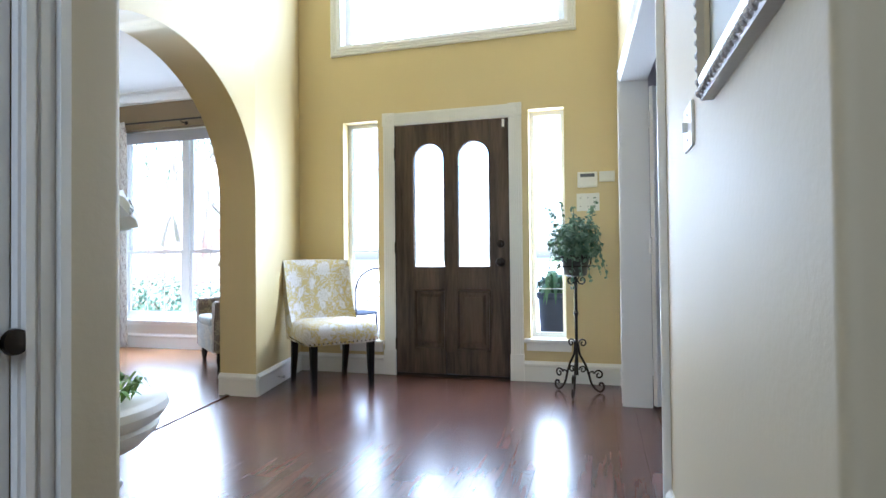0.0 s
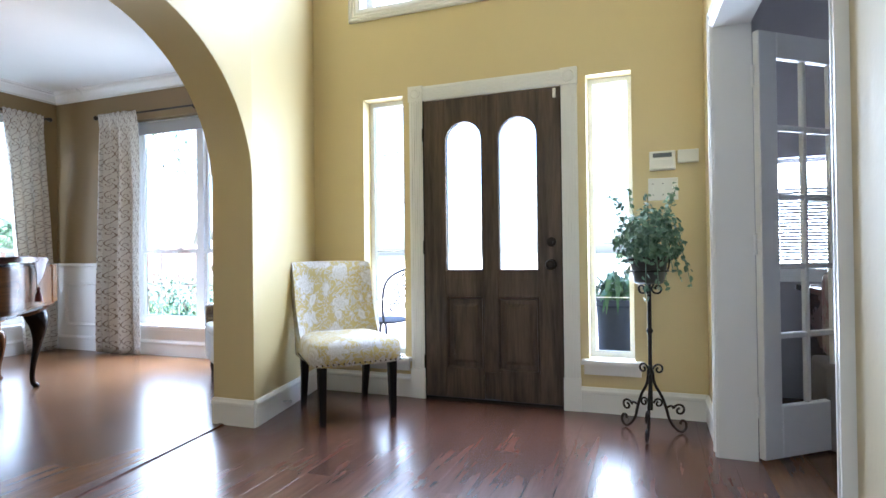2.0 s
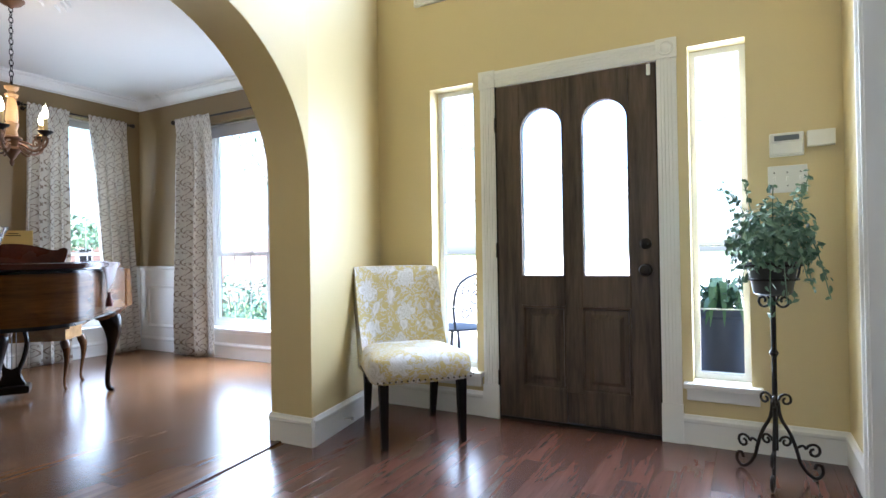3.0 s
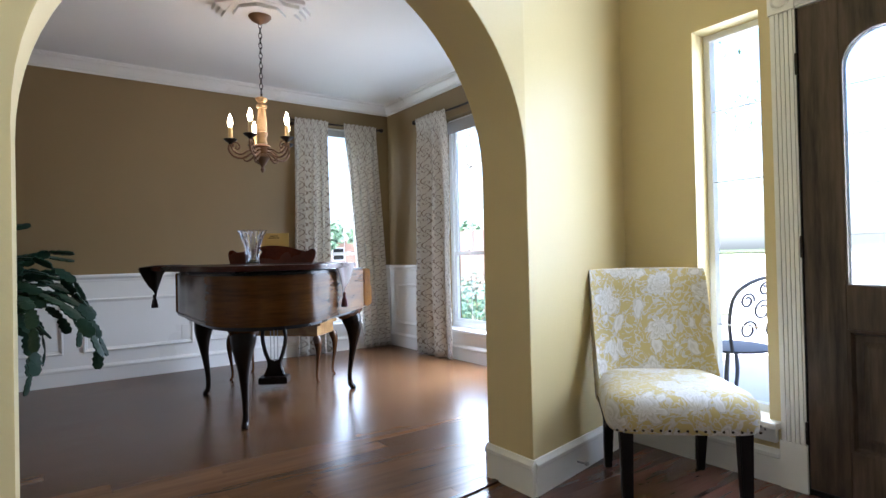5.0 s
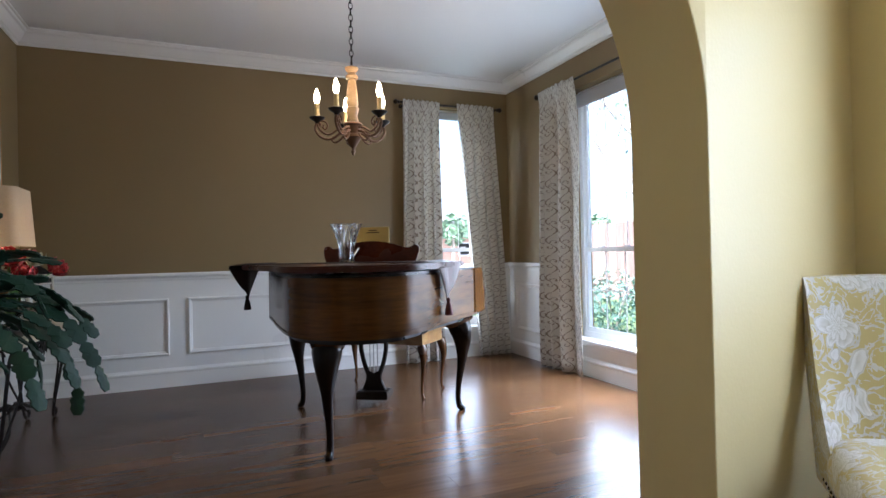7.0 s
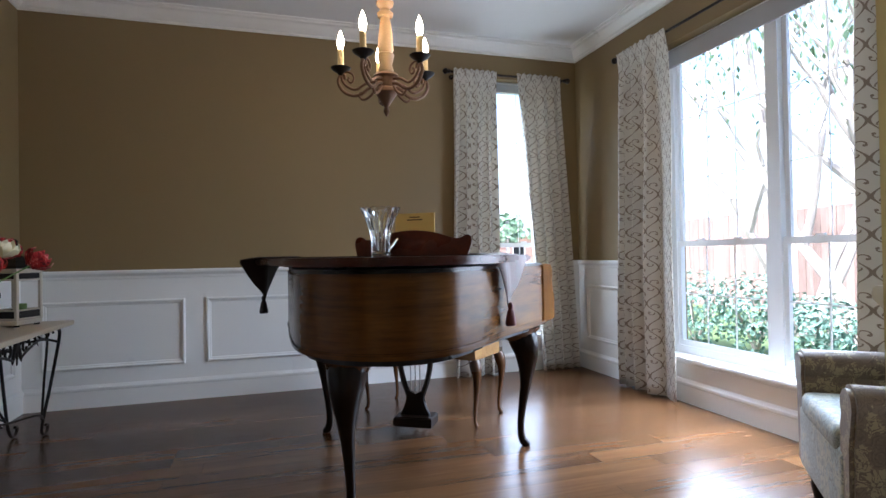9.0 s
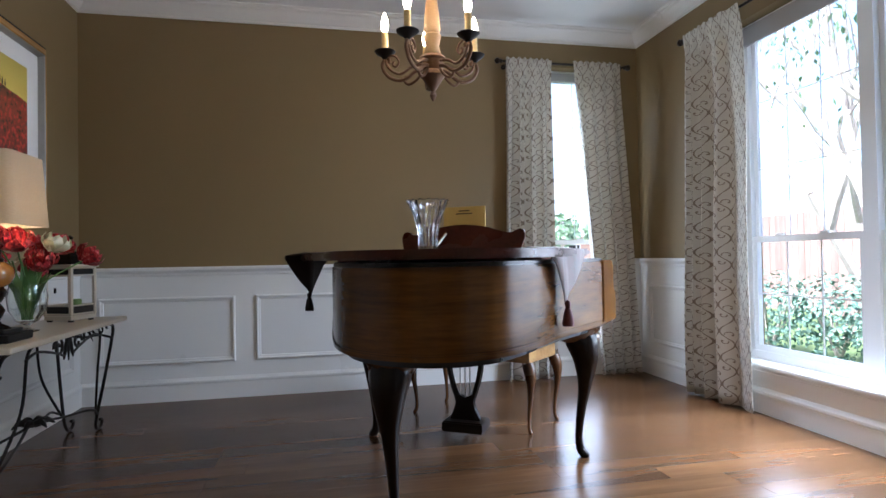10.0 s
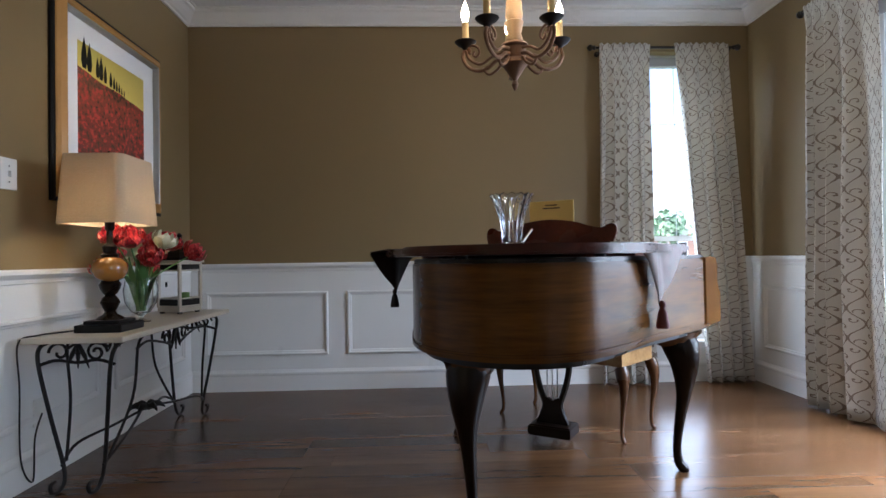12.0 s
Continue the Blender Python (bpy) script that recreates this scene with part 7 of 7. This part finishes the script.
# ---- study, seen through the door panes ----
bl = thing("window_blind", "white slatted blind half lowered in the study", "blind")
for k in range(22):
    z = 0.90 + 0.022 * k
    bm = bmesh.new()
    prism(bm, [(0.96, z), (2.29, z), (2.29, z + 0.017), (0.96, z + 0.017)], 1, NY + 0.028, NY + 0.032)
    part("slat", bm, SASH, bl)
dk = thing("study_desk", "dark wooden desk with drawers", "desk")
part("desktop", rbox(1.05, 2.5, 4.45, 5.05, 0.72, 0.755, 0.005), MAHOG, dk)
for x in (1.12, 2.40):
    part("side_panel", rbox(x - 0.03, x + 0.03, 4.5, 5.0, 0.0, 0.72, 0.004), MAHOG, dk)
rp = floral("red_rose_cloth", (0.24, 0.02, 0.03), (0.45, 0.32, 0.27), (0.08, 0.12, 0.05), 12, 0.55)
bm = rbox(1.02, 1.30, 4.15, 4.40, 0.42, 0.86, 0.06, 4)
tagged(part("floral_pillow", bm, rp, None, "", True), "red rose patterned pillow on a bench", "pillow")
bm = rbox(0.98, 1.9, 4.12, 4.43, 0.0, 0.42, 0.03, 3)
tagged(part("storage_bench", bm, painted("grey_tweed", (0.25, 0.23, 0.22), 0.9, 120, 0.5, 0.3), None, "", True), "grey tweed storage bench in the study", "bench")
bm = bmesh.new()
lathe(bm, [(0.05, 0.756), (0.06, 0.77), (0.05, 0.88), (0.03, 0.95), (0.045, 1.0), (0.035, 1.04)], 20, (1.2, 4.75, 0))
tagged(part("white_figurine", bm, PLASTIC, None, "", True), "white ceramic ornament on the desk", "ornament")

# ---- outside: planting, fence and porch ----
BARK = timber("pale_bark", (0.26, 0.23, 0.20), (0.46, 0.42, 0.38), 0.8, 2, 10, 0, False, 0.5)
LEAF_TREE = leafy("tree_leaf", (0.09, 0.16, 0.09), (0.17, 0.26, 0.15), 0.6, 0.5)
LEAF_HEDGE = leafy("hedge_leaf", (0.08, 0.15, 0.12), (0.17, 0.27, 0.21), 0.6, 0.5)
LEAF_HEDGE.node_tree.nodes["Principled BSDF"].inputs["Specular IOR Level"].default_value = 0.15
FENCEWOOD = timber("cedar_fence", (0.17, 0.11, 0.09), (0.30, 0.21, 0.18), 0.85, 2, 12, 0, True, 0.4)


def tree(x, y, height, seed, lean=0.3):
    rnd = random.Random(seed)
    t = thing("tree", "slender many-stemmed tree with pale bark and thin leaves", "tree", Matrix.Translation((x, y, -0.2)), "garden trees")
    wood, tips = bmesh.new(), []
    def grow(p, d, ln, r, depth):
        pts = [p]
        for j in range(4):
            d = (d + Vector((rnd.uniform(-0.18, 0.18), rnd.uniform(-0.18, 0.18), rnd.uniform(-0.02, 0.16)))).normalized()
            pts.append(pts[-1] + d * ln / 4)
        tube(wood, pts, [r * (1 - 0.11 * k) for k in range(5)], 7 if depth < 2 else 5)
        if depth >= 3:
            tips.append(pts[-1])
            tips.append(pts[2])
            return
        if depth >= 1:
            tips.append(pts[-1])
        for k in range(rnd.choice((2, 3))):
            nd = (d + Vector((rnd.uniform(-0.75, 0.75), rnd.uniform(-0.75, 0.75), rnd.uniform(-0.1, 0.5)))).normalized()
            grow(pts[-1] if k else pts[3], nd, ln * rnd.uniform(0.62, 0.8), r * 0.56, depth + 1)
    for k in range(4):
        a = 6.28 * k / 4 + rnd.uniform(-0.4, 0.4)
        grow(Vector((0.10 * math.cos(a), 0.10 * math.sin(a), 0)), Vector((lean * math.cos(a), lean * math.sin(a), 1)).normalized(), height * 0.40, 0.085, 0)
    part("trunk", wood, BARK, t, "", True)
    lv = bmesh.new()
    for p in tips:
        for _ in range(4):
            q = p + Vector((rnd.gauss(0, 0.22), rnd.gauss(0, 0.22), rnd.gauss(0, 0.18)))
            n = Vector((rnd.uniform(-1, 1), rnd.uniform(-1, 1), rnd.uniform(-0.2, 1))).normalized().to_track_quat('Z', 'Y')
            s = rnd.uniform(0.05, 0.09)
            lv.faces.new([lv.verts.new(q + n @ (Vector(a) * s)) for a in ((0, -0.6, 0), (0.3, 0, 0.05), (0, 0.7, 0), (-0.3, 0, 0.05))])
    part("crown", lv, LEAF_TREE, t)


for k, (x, y, h, sd) in enumerate(((-5.6, 8.6, 4.6, 31), (-6.7, 10.6, 5.0, 32), (-7.4, 9.6, 5.2, 33))):
    tree(x, y, h, sd)


def shrub(x, y, r, h, seed):
    rnd = random.Random(seed)
    t = thing("shrub", "dense leafy green shrub", "shrub", Matrix.Translation((x, y, -0.2)), "garden shrubs")
    bm = bmesh.new()
    for k in range(7):
        a = 6.28 * k / 7
        tube(bm, spline([Vector((0, 0, 0)), Vector((0.3 * r * math.cos(a), 0.3 * r * math.sin(a), 0.4 * h)), Vector((0.7 * r * math.cos(a), 0.7 * r * math.sin(a), 0.8 * h))], 3), 0.012, 5)
    part("stems", bm, BARK, t)
    bm = leaf_cloud(rnd, (0, 0, h * 0.55), (r, r, h * 0.55), 1100, 0.055)
    part("leaves", bm, LEAF_HEDGE, t)


rnd = random.Random(77)
for k in range(6):
    shrub(-8.6 + 0.72 * k + rnd.uniform(-0.1, 0.1), 7.5 + rnd.uniform(-0.25, 0.35), rnd.uniform(0.42, 0.58), rnd.uniform(0.6, 0.95), 100 + k)
fence = thing("fence", "reddish cedar board fence behind the garden", "fence")
board = bpy.data.meshes.new("board")
bm = rbox(-0.068, 0.068, -0.010, 0.010, -0.2, 1.7, 0.003, 1)
bm.to_mesh(board)
bm.free()
board.materials.append(FENCEWOOD)
for k in range(72):
    ob = new("board", board)
    ob.parent = fence
    ob.location = (-16.2 + 0.142 * k, 11.6 + rnd.uniform(-0.004, 0.004), rnd.uniform(-0.02, 0.01))
for z in (0.2, 1.2):
    bm = bmesh.new()
    box(bm, -16.3, -6.0, 11.62, 11.66, z, z + 0.09)
    part("rail", bm, FENCEWOOD, fence)

# neighbour across the road, far off in the narrow window
nb = thing("house", "pale distant house with a grey hipped roof", "house", Matrix.Translation((-62, 24, -0.2)))
bm = bmesh.new()
box(bm, -8, 8, -10, 10, 0, 3.0)
part("wall", bm, EXTWALL, nb)
bm = bmesh.new()
loops(bm, [[(-8.6, -10.6, 3.0), (8.6, -10.6, 3.0), (8.6, 10.6, 3.0), (-8.6, 10.6, 3.0)], [(-0.5, -4, 6.4), (0.5, -4, 6.4), (0.5, 4, 6.4), (-0.5, 4, 6.4)]], True)
part("roof", bm, painted("grey_shingle", (0.16, 0.15, 0.15), 0.9, 3, 0.3, 0.3), nb)
for y in (-6, -1.5, 3, 7):
    wd = part("window", rbox(8.0, 8.05, y - 0.7, y + 0.7, 0.9, 2.3, 0.01, 1), SASH, nb)
    part("pane", rbox(8.05, 8.06, y - 0.6, y + 0.6, 1.0, 2.2, 0.005, 1), BLACKWOOD, wd)
for k in range(9):
    rr = random.Random(300 + k)
    t = thing("tree", "rounded green tree in the far distance", "tree", Matrix.Translation((-46 - rr.uniform(0, 10), 6 + k * 4.2, -0.2)), "distant trees")
    bm = bmesh.new()
    tube(bm, [(0, 0, 0), (0.1, 0, 1.6), (0, 0.1, 3.0)], [0.2, 0.15, 0.08], 7)
    part("trunk", bm, BARK, t)
    bm = leaf_cloud(rr, (0, 0, 3.4), (1.9, 1.9, 1.5), 420, 0.5)
    part("crown", bm, LEAF_TREE, t)


def porch_chair(x, y, turn):
    t = thing("patio_chair", "cast iron patio chair with a pierced scroll back", "chair", Matrix.Translation((x, y, -0.06)) @ Matrix.Rotation(turn, 4, 'Z'))
    grey = painted("weathered_iron", (0.13, 0.13, 0.14), 0.6, 60, 0.3, 0.2)
    bm = bmesh.new()
    out = spline([(-0.17, 0, 0.45), (-0.22, -0.04, 0.65), (-0.20, -0.09, 0.82), (0, -0.11, 0.90), (0.20, -0.09, 0.82), (0.22, -0.04, 0.65), (0.17, 0, 0.45)], 6)
    tube(bm, out, 0.011, 8)
    for cx, cz, r in ((-0.09, 0.58, 0.06), (0.09, 0.58, 0.06), (0, 0.70, 0.07), (-0.12, 0.76, 0.05), (0.12, 0.76, 0.05), (0, 0.83, 0.045)):
        tube(bm, curl((cx, -0.03 - 0.18 * (cz - 0.5), cz), r, r * 0.4, 0, 8.5, ((1, 0, 0), (0, -0.2, 1)), 20), 0.007, 6)
    part("back", bm, grey, t, "", True)
    bm = bmesh.new()
    lathe(bm, [(0.20, 0.425), (0.235, 0.43), (0.24, 0.445), (0.2, 0.452)], 28, (0, 0.2, 0))
    part("seat", bm, grey, t, "", True)
    for sx, sy in ((-0.16, 0.05), (0.16, 0.05), (-0.17, 0.36), (0.17, 0.36)):
        bm = bmesh.new()
        tube(bm, spline([(sx, sy, 0.43), (sx * 1.1, sy, 0.25), (sx * 1.0, sy, 0.1), (sx * 1.25, sy * 1.05, 0.008)], 5), 0.013, 8)
        part("leg", bm, grey, t, "", True)


porch_chair(-1.93, 5.5, 1.2)
pt = thing("potted_fern", "green fern in a tall dark planter on the porch", "plant", Matrix.Translation((-0.063, 5.6, -0.06)))
bm = bmesh.new()
lathe(bm, [(0.13, 0), (0.135, 0.01), (0.16, 0.60), (0.18, 0.62), (0.18, 0.66), (0.155, 0.66), (0.15, 0.62)], 24)
part("pot", bm, painted("slate_planter", (0.11, 0.12, 0.15), 0.6), pt, "", True)
bm = bmesh.new()
rnd = random.Random(9)
for k in range(70):
    a = rnd.uniform(0, 6.28)
    r = rnd.uniform(0.12, 0.36)
    h = Vector((math.cos(a), math.sin(a), 0))
    blade(bm, [Vector((0, 0, 0.63)), h * r * 0.6 + Vector((0, 0, 0.63 + rnd.uniform(0.08, 0.24))), h * r + Vector((0, 0, 0.60 + rnd.uniform(-0.08, 0.15)))], 0.022)
part("fronds", bm, leafy("fern", (0.07, 0.16, 0.07), (0.18, 0.32, 0.15)), pt)

# ---- floor planks ----


def plank_floor(name, x0, x1, y0, y1, width, lengths, material, seed, label, z=0.0):
    floor = struct(name, rbox(x0, x1, y0, y1, z - 0.018, z - 0.0125, 0.001, 1), SUB, label, "floor")
    rnd = random.Random(seed)
    meshes = {}
    rows = max(1, round((x1 - x0) / width))
    w = (x1 - x0) / rows
    for i in range(rows):
        y = y0
        first = rnd.choice((0.35, 0.6, 0.85, 1.1))
        while y < y1 - 0.02:
            ln = first or rnd.choice(lengths)
            first = 0
            ln = round(min(ln, y1 - y), 2)
            if y1 - y - ln < 0.15:
                ln = round(y1 - y, 3)
            if ln not in meshes:
                bm = bmesh.new()
                vs = box(bm, 0.0003, w - 0.0003, 0.0003, ln - 0.0003, -0.012, 0)
                top = [e for e in bm.edges if all(v.co.z > -0.001 for v in e.verts)]
                bmesh.ops.bevel(bm, geom=top, offset=0.0005, segments=1, affect='EDGES')
                me = bpy.data.meshes.new("plank")
                bm.to_mesh(me)
                bm.free()
                me.materials.append(material)
                meshes[ln] = me
            ob = new("plank", meshes[ln])
            ob.parent = floor
            ob.location = (x0 + i * w, y, z)
            y += ln
    return floor


plank_floor("floor_room", WX, -2.10, SY, NY, 0.127, (0.9, 1.2, 1.5), PLANK_DARK, 3, "dark glossy hardwood plank floor")
plank_floor("floor_foyer", -2.10, 0.66, 0.90, DY, 0.12, (1.1, 1.2, 1.3), PLANK_FOYER, 5, "reddish brown glossy plank floor")
plank_floor("floor_hall", -0.62, 2.2, -2.0, 0.90, 0.19, (1.2, 1.3), PLANK_FOYER, 7, "reddish brown hall plank floor")
plank_floor("floor_study", 0.66, 4.0, 1.15, NY, 0.21, (1.8,), PLANK_DARK, 9, "dark study plank floor")
